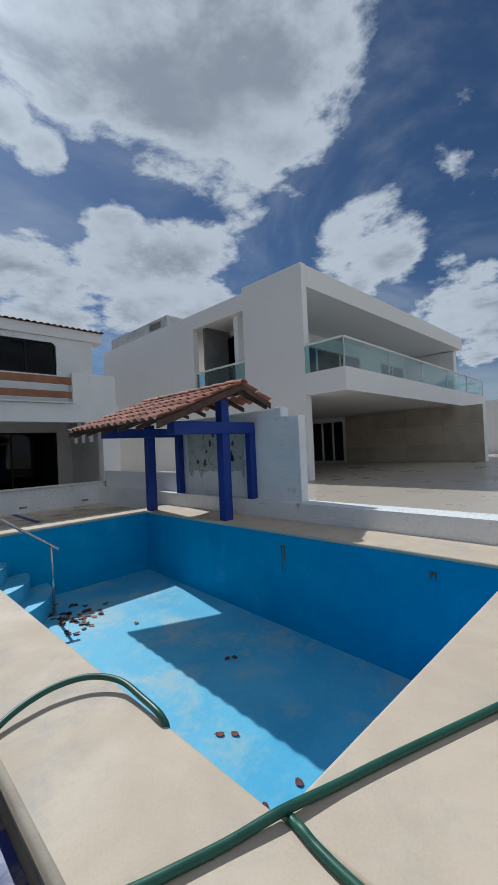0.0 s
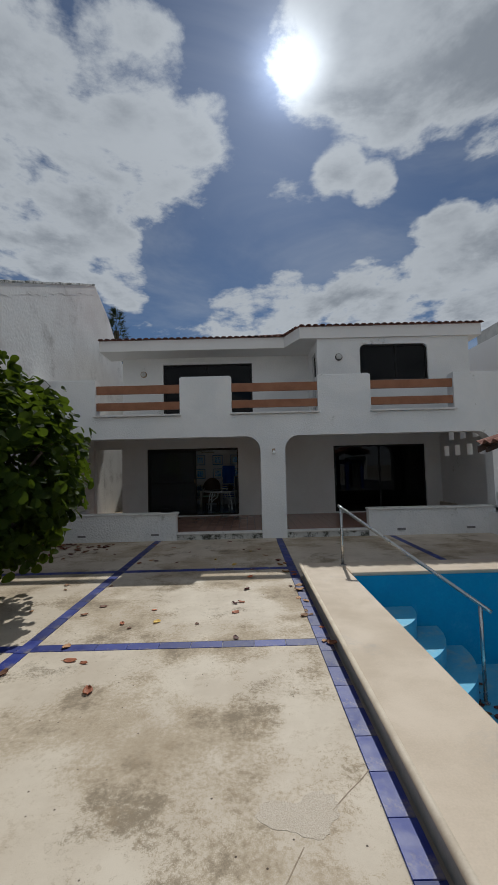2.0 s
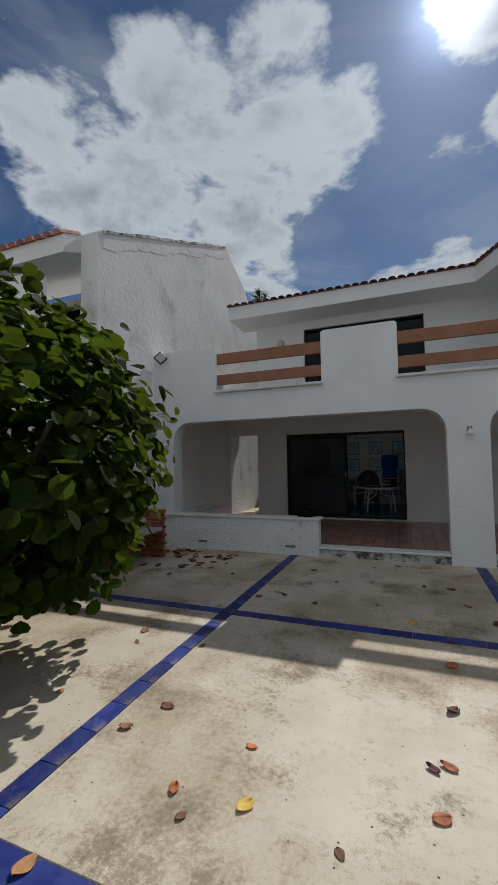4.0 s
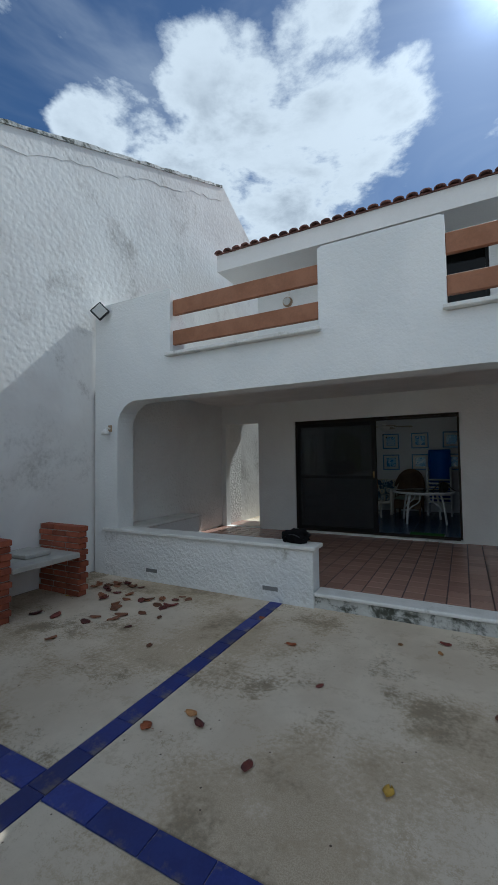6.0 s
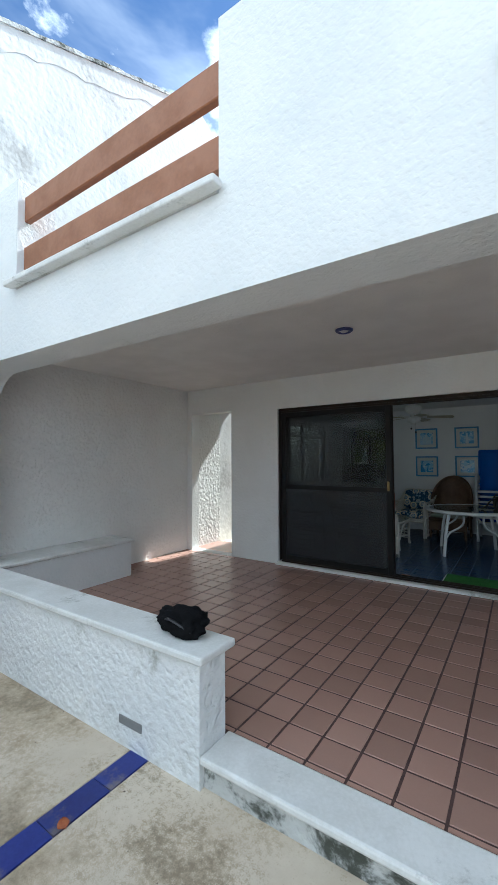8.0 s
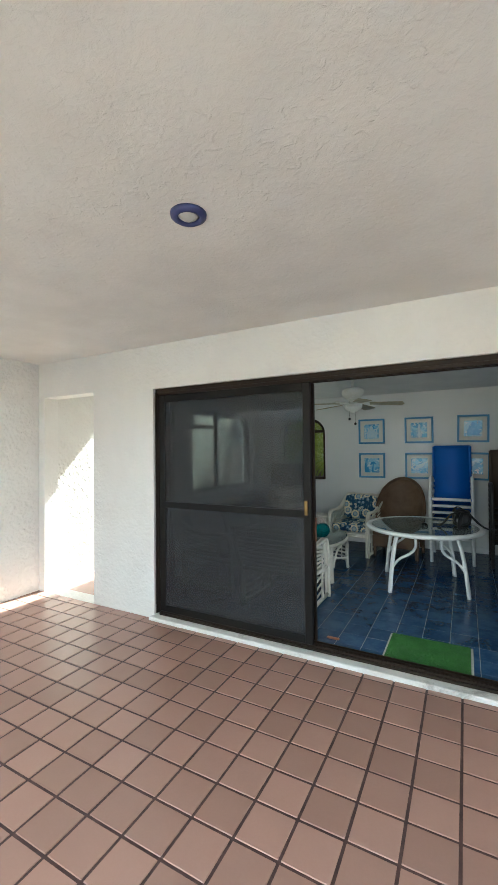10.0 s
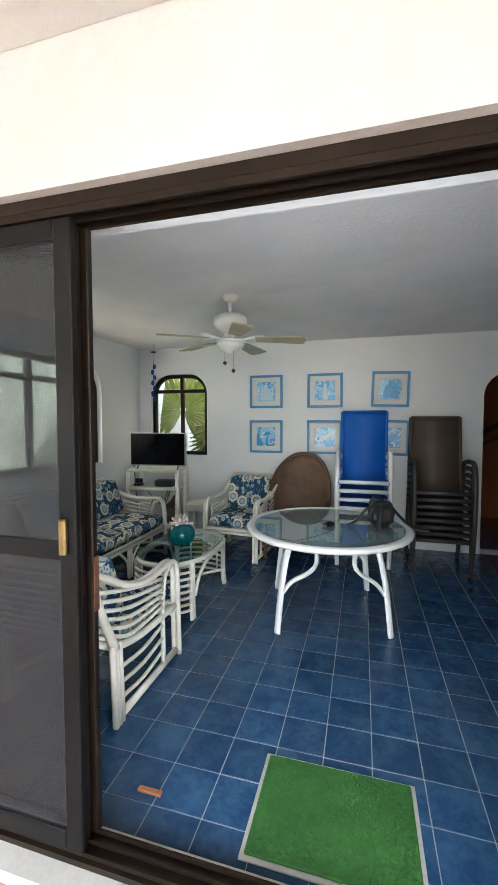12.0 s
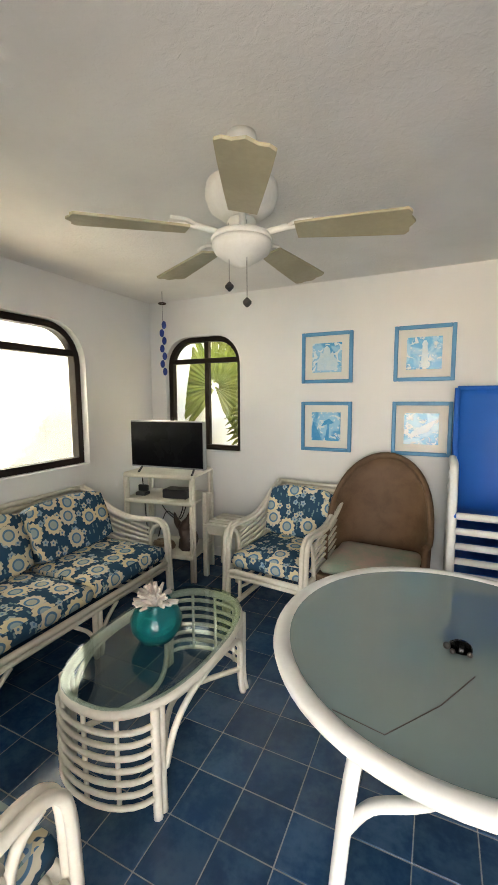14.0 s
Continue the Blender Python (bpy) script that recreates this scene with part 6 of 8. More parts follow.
def dry_leaves():
    """Fallen leaves, curled, on the deck and on the pool floor."""
    rng = random.Random(4)
    meshes = []
    for m in M_DRY:
        for s in range(2):
            bm = bmesh.new()
            grid = []
            for q in range(8):
                f = q / 7
                w = 0.061 * math.sin(math.pi * min(max(f, 0.02), 0.98)) ** 0.6 * (1.1 - 0.25 * f)
                grid.append([bm.verts.new(((f - 0.5) * 0.15, w * (i - 2) / 2 + 0.004 * math.sin(5 * f + s), 0.002 + (0.018 if s else 0.009) * (abs(i - 2) / 2) ** 2 + 0.022 * (f - 0.45) ** 2 * (3 if s else 1) + 0.003 * math.sin(9 * f + 2 * i))) for i in range(5)])
            for q in range(7):
                for i in range(4):
                    bm.faces.new((grid[q][i], grid[q + 1][i], grid[q + 1][i + 1], grid[q][i + 1]))
            ext = bmesh.ops.extrude_face_region(bm, geom=list(bm.faces))
            for v in (g for g in ext["geom"] if isinstance(g, bmesh.types.BMVert)):
                v.co.z += 0.0012
            tube(bm, [(0.07, 0, 0.008), (0.10, 0.006, 0.010)], 0.0018, 5)
            meshes.append(mesh_of("fallen_leaf", bm, m, True))
    words = ("brown", "orange", "tan", "wine-red", "yellow")

    def drop(x, y, z, size, kind=None):
        i = rng.choices(range(5), (4, 5, 3, 5, 1))[0] if kind is None else kind
        ob = new("fallen_leaf", meshes[2 * i + rng.randrange(2)])
        ob.matrix_basis = pose(x, y, z + 0.002, rng.uniform(-8, 8), rng.uniform(-8, 8), rng.uniform(0, 360)) @ Matrix.Diagonal((size * 0.92, size * 0.92 * rng.uniform(0.75, 1), size * 0.92 * rng.uniform(0.6, 1.1), 1))
        tagged(ob, f"curled dry {words[i]} leaf lying on the concrete patio", "leaf", "fallen leaves")

    for x, y, s, k in ((-1.30, 6.05, 1.1, 1), (-1.45, 6.32, 0.9, 2), (-1.16, 6.00, 0.7, 1), (-0.95, 5.55, 0.9, 1), (-0.74, 6.88, 0.85, 4), (-1.10, 6.85, 0.6, 1), (-0.30, 6.80, 0.5, 0), (0.15, 7.45, 0.8, 1), (-0.85, 7.25, 0.6, 1),
                       (-1.62, 7.15, 0.75, 0), (-2.3, 7.3, 0.6, 2), (-1.75, 5.85, 0.9, 0), (-1.0, 9.6, 0.9, 3), (0.0, 9.35, 1.0, 4), (0.75, 9.55, 1.1, 3), (0.55, 10.0, 0.8, 2), (0.3, 9.0, 0.7, 3), (-1.4, 9.75, 0.8, 3), (-0.9, 10.45, 0.6, 3), (-0.2, 11.3, 0.6, 2)):
        drop(x, y, 0.0, s * 0.8, k)
    for i in range(30):
        drop(rng.uniform(-4.3, 0.7), rng.uniform(6.0, 11.5), 0.0, rng.uniform(0.4, 0.75))
    for i in range(40):
        drop(rng.uniform(-4.1, -2.7), 11.6 - abs(rng.gauss(0, 0.55)), 0.0, rng.uniform(0.6, 1.0), rng.choice((0, 3, 0)))
    for i in range(16):
        drop(0.90 + rng.gauss(0, 0.06), rng.uniform(6.0, 9.6), 0.0, rng.uniform(0.45, 0.95), rng.choice((0, 1, 2, 2)))
    for i in range(60):
        x, y = 2.75 + abs(rng.gauss(0, 0.30)), 6.9 + rng.gauss(0, 0.28)
        z = -1.32 + (y - PY0) / (PY1 - PY0) * 0.28
        ob = new("fallen_leaf", meshes[2 * rng.choice((0, 3)) + rng.randrange(2)])
        ob.matrix_basis = pose(x, y, z + 0.004, rng.uniform(-8, 8), rng.uniform(-8, 8), rng.uniform(0, 360)) @ Matrix.Diagonal((0.6, 0.6, 0.6, 1))
        tagged(ob, "dark dry leaf lying on the pool floor", "leaf", "leaves in the pool")
    for x, y in ((3.1, 3.2), (3.0, 3.3), (2.75, 2.5), (3.1, 2.45), (3.9, 4.2), (3.98, 4.15), (2.6, 4.0), (3.6, 5.9), (3.2, 1.75)):
        z = -1.32 + (y - PY0) / (PY1 - PY0) * 0.28
        ob = new("fallen_leaf", meshes[2 * 3])
        ob.matrix_basis = pose(x, y, z + 0.004, 0, 0, rng.uniform(0, 360)) @ Matrix.Diagonal((0.55, 0.55, 0.6, 1))
        tagged(ob, "dark dry leaf lying on the pool floor", "leaf", "leaves in the pool")


dry_leaves()

# ---------- sitting room furniture ----------
def cushion(bm, x0, x1, y0, y1, z0, z1, puff=0.02, nx=10, ny=8):
    """A soft box: sides bulge, edges round; cloth coordinates in metres."""
    lay = bm.loops.layers.uv.verify()
    vs = {}
    def vert(i, j, k):
        key = (i, j, k)
        if key not in vs:
            u, v, w = i / nx * 2 - 1, j / ny * 2 - 1, k - 1
            e = (1 - u ** 4) * (1 - v ** 4)
            cx, cy, cz = (x0 + x1) / 2, (y0 + y1) / 2, (z0 + z1) / 2
            hx, hy, hz = (x1 - x0) / 2, (y1 - y0) / 2, (z1 - z0) / 2
            side = 1.0 if w == 0 else 1 - 0.045
            vs[key] = bm.verts.new((cx + hx * u * (side if abs(u) == 1 else 1), cy + hy * v * (side if abs(v) == 1 else 1), cz + w * (hz * (0.80 + 0.20 * e) + puff * e)))
        return vs[key]
    faces = []
    for i in range(nx):
        for j in range(ny):
            for k in (0, 2):
                q = [vert(i, j, k), vert(i + 1, j, k), vert(i + 1, j + 1, k), vert(i, j + 1, k)]
                faces.append(bm.faces.new(q if k else q[::-1]))
    for k in (0, 1):
        for i in range(nx):
            for j in (0, ny):
                faces.append(bm.faces.new([vert(i, j, k), vert(i + 1, j, k), vert(i + 1, j, k + 1), vert(i, j, k + 1)]))
        for j in range(ny):
            for i in (0, nx):
                faces.append(bm.faces.new([vert(i, j, k), vert(i, j + 1, k), vert(i, j + 1, k + 1), vert(i, j, k + 1)]))
    bm.normal_update()
    for f in faces:
        n = f.normal
        for l in f.loops:
            c = l.vert.co
            a, b = (c.x, c.y) if abs(n.z) >= max(abs(n.x), abs(n.y)) else ((c.x, c.z + 0.37) if abs(n.y) > abs(n.x) else (c.y, c.z + 0.21))
            l[lay].uv = (a + x0 * 0.61, b + z0 * 1.7)
    return faces


def rattan_seat(name, label, category, width, seats, at, turn, legs=()):
    """White rattan seat facing local +y: looped arms, slatted sides and back, loose cushions."""
    s = thing(name, label, category, at=at, turn=turn)
    h = width / 2
    for sx in (-1, 1):
        x = h * sx
        arm = [(x * 0.97, -0.20, 0.80), (x, -0.10, 0.745), (x, 0.05, 0.655), (x, 0.22, 0.605), (x, 0.38, 0.605), (x, 0.50, 0.612), (x, 0.565, 0.585), (x, 0.595, 0.50), (x, 0.605, 0.25), (x, 0.615, 0.0)]
        bm = bmesh.new()
        for o in (-0.016, 0.016):
            tube(bm, smooth_path([(p[0] + o, p[1], p[2]) for p in arm], 5), 0.0165, 8)
        part("armrest", bm, M_RATTAN, s, smooth=True)
        part("back_post", T([(x * 0.97, -0.20, 0.80), (x, -0.12, 0.58), (x, -0.02, 0.38)], 0.021, 8, n=4), M_RATTAN, s, smooth=True)
        bm = bmesh.new()
        for o in (-0.028, 0.0, 0.028):
            tube(bm, [(x, -0.02 + o * 0.9, 0.40), (x, o * 0.9, 0.0)], 0.0165, 8)
        part("leg", bm, M_RATTAN, s, smooth=True)
        part("side_rail", T([(x, -0.02, 0.385), (x, 0.20, 0.335), (x, 0.585, 0.315)], 0.019, 8, n=4), M_RATTAN, s, smooth=True)
        part("floor_runner", T([(x, 0.03, 0.035), (x, 0.60, 0.03)], 0.019, 8), M_RATTAN, s, smooth=True)
        part("side_hoop", T([(x, 0.44, 0.03), (x, 0.44, 0.40), (x, 0.47, 0.54), (x, 0.535, 0.58)], 0.014, 8, n=4), M_RATTAN, s, smooth=True)
        for k in range(6):
            f = (k + 1) / 7
            zb, zf = 0.40 + 0.34 * f, 0.345 + 0.225 * f
            yb = -0.02 - 0.14 * f
            part("side_slat", T([(x, yb, zb), (x, 0.12, (zb + zf) / 2 - 0.03 + 0.005 * k), (x, 0.44, zf)], 0.0105, 6, n=4), M_RATTAN, s, smooth=True)
        for k in range(3):
            z = 0.12 + 0.075 * k
            part("side_slat", T([(x, 0.01, z), (x, 0.22, z - 0.025), (x, 0.44, z + 0.0)], 0.0105, 6, n=3), M_RATTAN, s, smooth=True)
        part("brace", T([(x, 0.60, 0.30), (x - 0.02 * sx, 0.585, 0.26), (x - 0.09 * sx, 0.58, 0.30)], 0.012, 6, n=4), M_RATTAN, s, smooth=True)
    bm = bmesh.new()
    for o in (0.0, 0.034):
        tube(bm, [(-h, -0.20 + o * 0.3, 0.80 - o), (h, -0.20 + o * 0.3, 0.80 - o)], 0.017, 8)
    part("back_rail", bm, M_RATTAN, s, smooth=True)
    for k in range(8):
        f = (k + 0.6) / 8
        part("back_slat", T([(-h, -0.02 - 0.18 * f, 0.40 + 0.37 * f), (h, -0.02 - 0.18 * f, 0.40 + 0.37 * f)], 0.0105, 6), M_RATTAN, s, smooth=True)
    part("back_seat_rail", T([(-h, -0.02, 0.385), (h, -0.02, 0.385)], 0.019, 8), M_RATTAN, s, smooth=True)
    bm = bmesh.new()
    tube(bm, [(-h, 0.60, 0.315), (h, 0.60, 0.315)], 0.018, 8)
    tube(bm, [(-h, 0.60, 0.28), (h, 0.60, 0.28)], 0.015, 8)
    part("front_rail", bm, M_RATTAN, s, smooth=True)
    for x in legs:
        bm = bmesh.new()
        for o in (-0.018, 0.018):
            tube(bm, [(x + o, 0.60, 0.28), (x + o, 0.60, 0.0)], 0.016, 8)
        part("leg", bm, M_RATTAN, s, smooth=True)
        for sx in (-1, 1):
            part("brace", T([(x + 0.03 * sx, 0.60, 0.02), (x + 0.05 * sx, 0.60, 0.16), (x + 0.16 * sx, 0.60, 0.265)], 0.012, 6, n=5), M_RATTAN, s, smooth=True)
    w = (width - 0.06) / seats
    for i in range(seats):
        x0 = -h + 0.03 + w * i
        bm = bmesh.new()
        cushion(bm, x0 + 0.004, x0 + w - 0.004, 0.02, 0.60, 0.335, 0.445, 0.02)
        part("seat_cushion", bm, M_FLORAL, s, "blue floral seat cushion", smooth=True)
        bm = bmesh.new()
        cushion(bm, x0 + 0.01, x0 + w - 0.01, -0.07, 0.07, 0.0, 0.40, 0.0)
        # Lean the back cushion against the slats.
        bmesh.ops.rotate(bm, verts=bm.verts, cent=(0, 0, 0), matrix=Matrix.Rotation(radians(20), 3, "X"))
        bmesh.ops.translate(bm, verts=bm.verts, vec=(0, 0.085, 0.43))
        part("back_cushion", bm, M_FLORAL, s, "blue floral back cushion", smooth=True)
    return s


rattan_seat("rattan_armchair", "white rattan armchair with blue floral cushions near the door", "armchair", 0.66, 1, (-1.95, 15.70, FLOOR), 0)
rattan_seat("rattan_armchair", "white rattan armchair with blue floral cushions against the back wall", "armchair", 0.57, 1, (-1.78, 18.62, FLOOR), 174)
rattan_seat("rattan_sofa", "three-seat white rattan sofa with blue floral cushions under the window", "sofa", 2.04, 3, (-3.18, 16.98, FLOOR), -90, (-0.34, 0.34))


def coffee_table():
    t = thing("coffee_table", "oval white rattan coffee table with a glass top", "coffee table", at=(-1.93, 17.085, FLOOR))
    def oval(a, b, z, n=48, f0=0.0, f1=1.0):
        out = []
        for i in range(n + 1):
            u = 2 * math.pi * (f0 + (f1 - f0) * i / n)
            out.append((a * math.copysign(abs(math.cos(u)) ** 0.8, math.cos(u)), b * math.copysign(abs(math.sin(u)) ** 0.8, math.sin(u)), z))
        return out
    bm = bmesh.new()
    tube(bm, oval(0.272, 0.455, 0.415)[:-1], 0.02, 8, True)
    part("rim", bm, M_RATTAN, t, smooth=True)
    bm = bmesh.new()
    prism(bm, [(p[0], p[1]) for p in oval(0.282, 0.465, 0)[:-1]], "z", 0.436, 0.446)
    part("glass_top", bm, M_TABLEGLASS, t, "clear glass top with a green edge").visible_shadow = False
    for sx in (-1, 1):
        for sy in (-1, 1):
            bm = bmesh.new()
            for o in (-0.015, 0.015):
                tube(bm, smooth_path([(0.225 * sx, (0.335 + o) * sy, 0.41), (0.225 * sx, (0.335 + o) * sy, 0.1), (0.235 * sx, (0.345 + o) * sy, 0.0)], 3), 0.017, 8)
            part("leg", bm, M_RATTAN, t, smooth=True)
        bm = bmesh.new()
        tube(bm, smooth_path([(0.235 * sx, -0.31, 0.16), (0.255 * sx, -0.26, 0.31), (0.27 * sx, -0.12, 0.385), (0.275 * sx, 0.12, 0.385), (0.255 * sx, 0.26, 0.31), (0.235 * sx, 0.31, 0.16)], 5), 0.013, 6)
        part("arch_brace", bm, M_RATTAN, t, smooth=True)
        bm = bmesh.new()
        tube(bm, smooth_path([(0.225 * sx, -0.32, 0.13), (0.06 * sx, 0, 0.15), (0.225 * sx, 0.32, 0.13)], 6), 0.013, 6)
        part("stretcher", bm, M_RATTAN, t, smooth=True)
    for sy in (-1, 1):
        for k in range(7):
            z = 0.075 + 0.047 * k
            pts = [(0.225 * math.cos(a), sy * (0.335 + 0.135 * math.sin(a)), z) for a in (math.pi * i / 14 for i in range(15))]
            part("end_slat", T(pts, 0.0105, 6), M_RATTAN, t, smooth=True)
        for a in (math.pi * 0.3, math.pi * 0.5, math.pi * 0.7):
            x, y = 0.218 * math.cos(a), sy * (0.335 + 0.125 * math.sin(a))
            part("end_upright", T([(x, y, 0.07), (x, y, 0.40)], 0.009, 6), M_RATTAN, t, smooth=True)


coffee_table()


def vase():
    v = thing("glass_vase", "round teal glass vase holding bleached coral", "vase", at=(-1.922, 17.03, FLOOR + 0.447))
    bm = bmesh.new()
    lathe(bm, [(0.03, 0.0), (0.075, 0.012), (0.108, 0.06), (0.112, 0.10), (0.09, 0.145), (0.062, 0.165), (0.066, 0.178), (0.058, 0.178), (0.052, 0.165), (0.08, 0.14), (0.10, 0.10), (0.095, 0.06), (0.05, 0.02)], 32, caps=False)
    part("bowl", bm, M_TEAL, v, smooth=True)
    bm = bmesh.new()
    rng = random.Random(2)
    for i in range(46):
        a, u = rng.uniform(0, 6.28), rng.uniform(0.1, 1)
        d = Vector((math.cos(a) * math.sqrt(1 - u * u), math.sin(a) * math.sqrt(1 - u * u), u))
        p0 = Vector((0, 0, 0.15)) + d * 0.02
        p2 = Vector((0, 0, 0.165)) + Vector((d.x * 0.10, d.y * 0.10, d.z * 0.085))
        tube(bm, [p0, (p0 + p2) / 2 + Vector((0, 0, 0.01)), p2], [0.009, 0.010, 0.006], 5)
    part("coral", bm, M_CORAL, v, "bleached pinkish coral")


vase()


def patio_table():
    t = thing("round_table", "round white patio table with a frosted glass top", "table", at=(-0.77, 17.165, FLOOR))
    t.matrix_basis = pose(-0.77, 17.165, FLOOR) @ Matrix.Diagonal((1.01, 1.035, 0.945, 1.0))
    bm = bmesh.new()
    lathe(bm, [(0.545, 0.66), (0.58, 0.655), (0.602, 0.668), (0.607, 0.685), (0.598, 0.70), (0.57, 0.704), (0.545, 0.694)], 72, caps=False)
    bm.verts.ensure_lookup_table()
    n = 72
    for k in range(n):
        bm.faces.new((bm.verts[k], bm.verts[(k + 1) % n], bm.verts[6 * n + (k + 1) % n], bm.verts[6 * n + k]))
    part("rim", bm, M_WHITEMETAL, t, smooth=True)
    bm = bmesh.new()
    lathe(bm, [(0.598, 0.697 - 0.012), (0.598, 0.697)], 64)
    bmesh.ops.scale(bm, verts=bm.verts, vec=(0.92, 0.92, 1))
    part("glass_top", bm, M_FROST, t, "frosted greenish glass top").visible_shadow = False
    part("glass_seam", T([(-0.302, -0.454, 0.6975), (-0.167, -0.48, 0.6975), (-0.042, -0.322, 0.6975), (0.05, -0.16, 0.6975)], 0.0018, 5), M_DARKFRAME, t, "dark seam in the glass")
    bm = bmesh.new()
    lathe(bm, [(0.40, 0.63), (0.42, 0.63), (0.42, 0.655), (0.40, 0.655)], 48, caps=False)
    part("ring", bm, M_WHITEMETAL, t, smooth=True)
    for a in (-124, -33, 56, 148):
        ca, sa = math.cos(radians(a + 0)), math.sin(radians(a))
        P = lambda r, z: (r * ca, r * sa, z)
        leg = part("leg", T([P(0.40, 0.65), P(0.445, 0.52), P(0.48, 0.36), P(0.505, 0.18), P(0.525, 0.0)], 0.026, 10, n=5, flat=0.62), M_WHITEMETAL, t, smooth=True)
        s = Vector((-sa, ca, 0)) * (1 if a in (-124, 56) else -1)
        Q = lambda r, z, o: tuple(Vector(P(r, z)) + s * o)
        part("leg_brace", T([Q(0.49, 0.27, 0.0), Q(0.44, 0.37, 0.05), Q(0.39, 0.45, 0.15), Q(0.38, 0.53, 0.21), Q(0.40, 0.645, 0.23)], 0.024, 8, n=5, flat=0.6), M_WHITEMETAL, t, smooth=True)
    # Little glass turtle.
    g = thing("glass_figurine", "small smoky glass turtle figurine on the table", "ornament", at=(-0.752, 17.12, FLOOR + 0.660))
    bm = bmesh.new()
    bmesh.ops.create_uvsphere(bm, u_segments=16, v_segments=10, radius=1.0)
    for v in bm.verts:
        v.co = Vector((v.co.x * 0.036, v.co.y * 0.03, max(v.co.z, -0.2) * 0.028 + 0.008))
    part("shell", bm, M_TINTED, g, smooth=True)
    for name, x, y, z, r in (("head", -0.042, -0.01, 0.014, 0.012), ("foot", -0.025, 0.026, 0.007, 0.009), ("foot", 0.025, 0.026, 0.007, 0.009), ("foot", -0.025, -0.026, 0.007, 0.009), ("foot", 0.025, -0.026, 0.007, 0.009)):
        bm = bmesh.new()
        bmesh.ops.create_uvsphere(bm, u_segments=10, v_segments=8, radius=r, matrix=Matrix.Translation((x, y, z)))
        part(name, bm, M_DARKFRAME, g, smooth=True)


patio_table()


def backpack():
    b = thing("backpack", "dark grey backpack with loose straps on the round table", "bag", at=(-0.38, 17.27, FLOOR + 0.663), turn=20)
    bm = bmesh.new()
    bmesh.ops.create_icosphere(bm, subdivisions=4, radius=1.0)
    for v in bm.verts:
        k = 1 + noise.noise(v.co * 2.1 + Vector((3, 1, 2))) * 0.22
        v.co = Vector((math.copysign(abs(v.co.x) ** 0.7, v.co.x) * 0.085 * k, math.copysign(abs(v.co.y) ** 0.7, v.co.y) * 0.10 * k, max(0.0, 0.085 + math.copysign(abs(v.co.z) ** 0.7, v.co.z) * 0.095 * k)))
    part("bag_body", bm, M_BLACK, b, smooth=True)
    for pts in ([(-0.06, -0.04, 0.15), (-0.14, -0.06, 0.13), (-0.20, -0.05, 0.05), (-0.25, -0.03, 0.012)], [(0.07, -0.06, 0.12), (0.12, -0.14, 0.05), (0.17, -0.22, 0.012), (0.24, -0.26, 0.012)],
                [(-0.02, -0.08, 0.16), (-0.07, -0.15, 0.10), (-0.10, -0.20, 0.012), (-0.05, -0.24, 0.012)], [(0.03, 0.0, 0.17), (-0.05, 0.0, 0.21), (-0.10, -0.02, 0.16)]):
        part("strap", T(pts, 0.02, 8, n=6, flat=0.3), M_BLACK, b, smooth=True)
    for x, y in ((-0.25, -0.03), (0.2, -0.24)):
        part("buckle", B(x - 0.02, x + 0.02, y - 0.015, y + 0.015, 0.006, 0.02, bevel=0.003), M_DARKFRAME, b)


backpack()


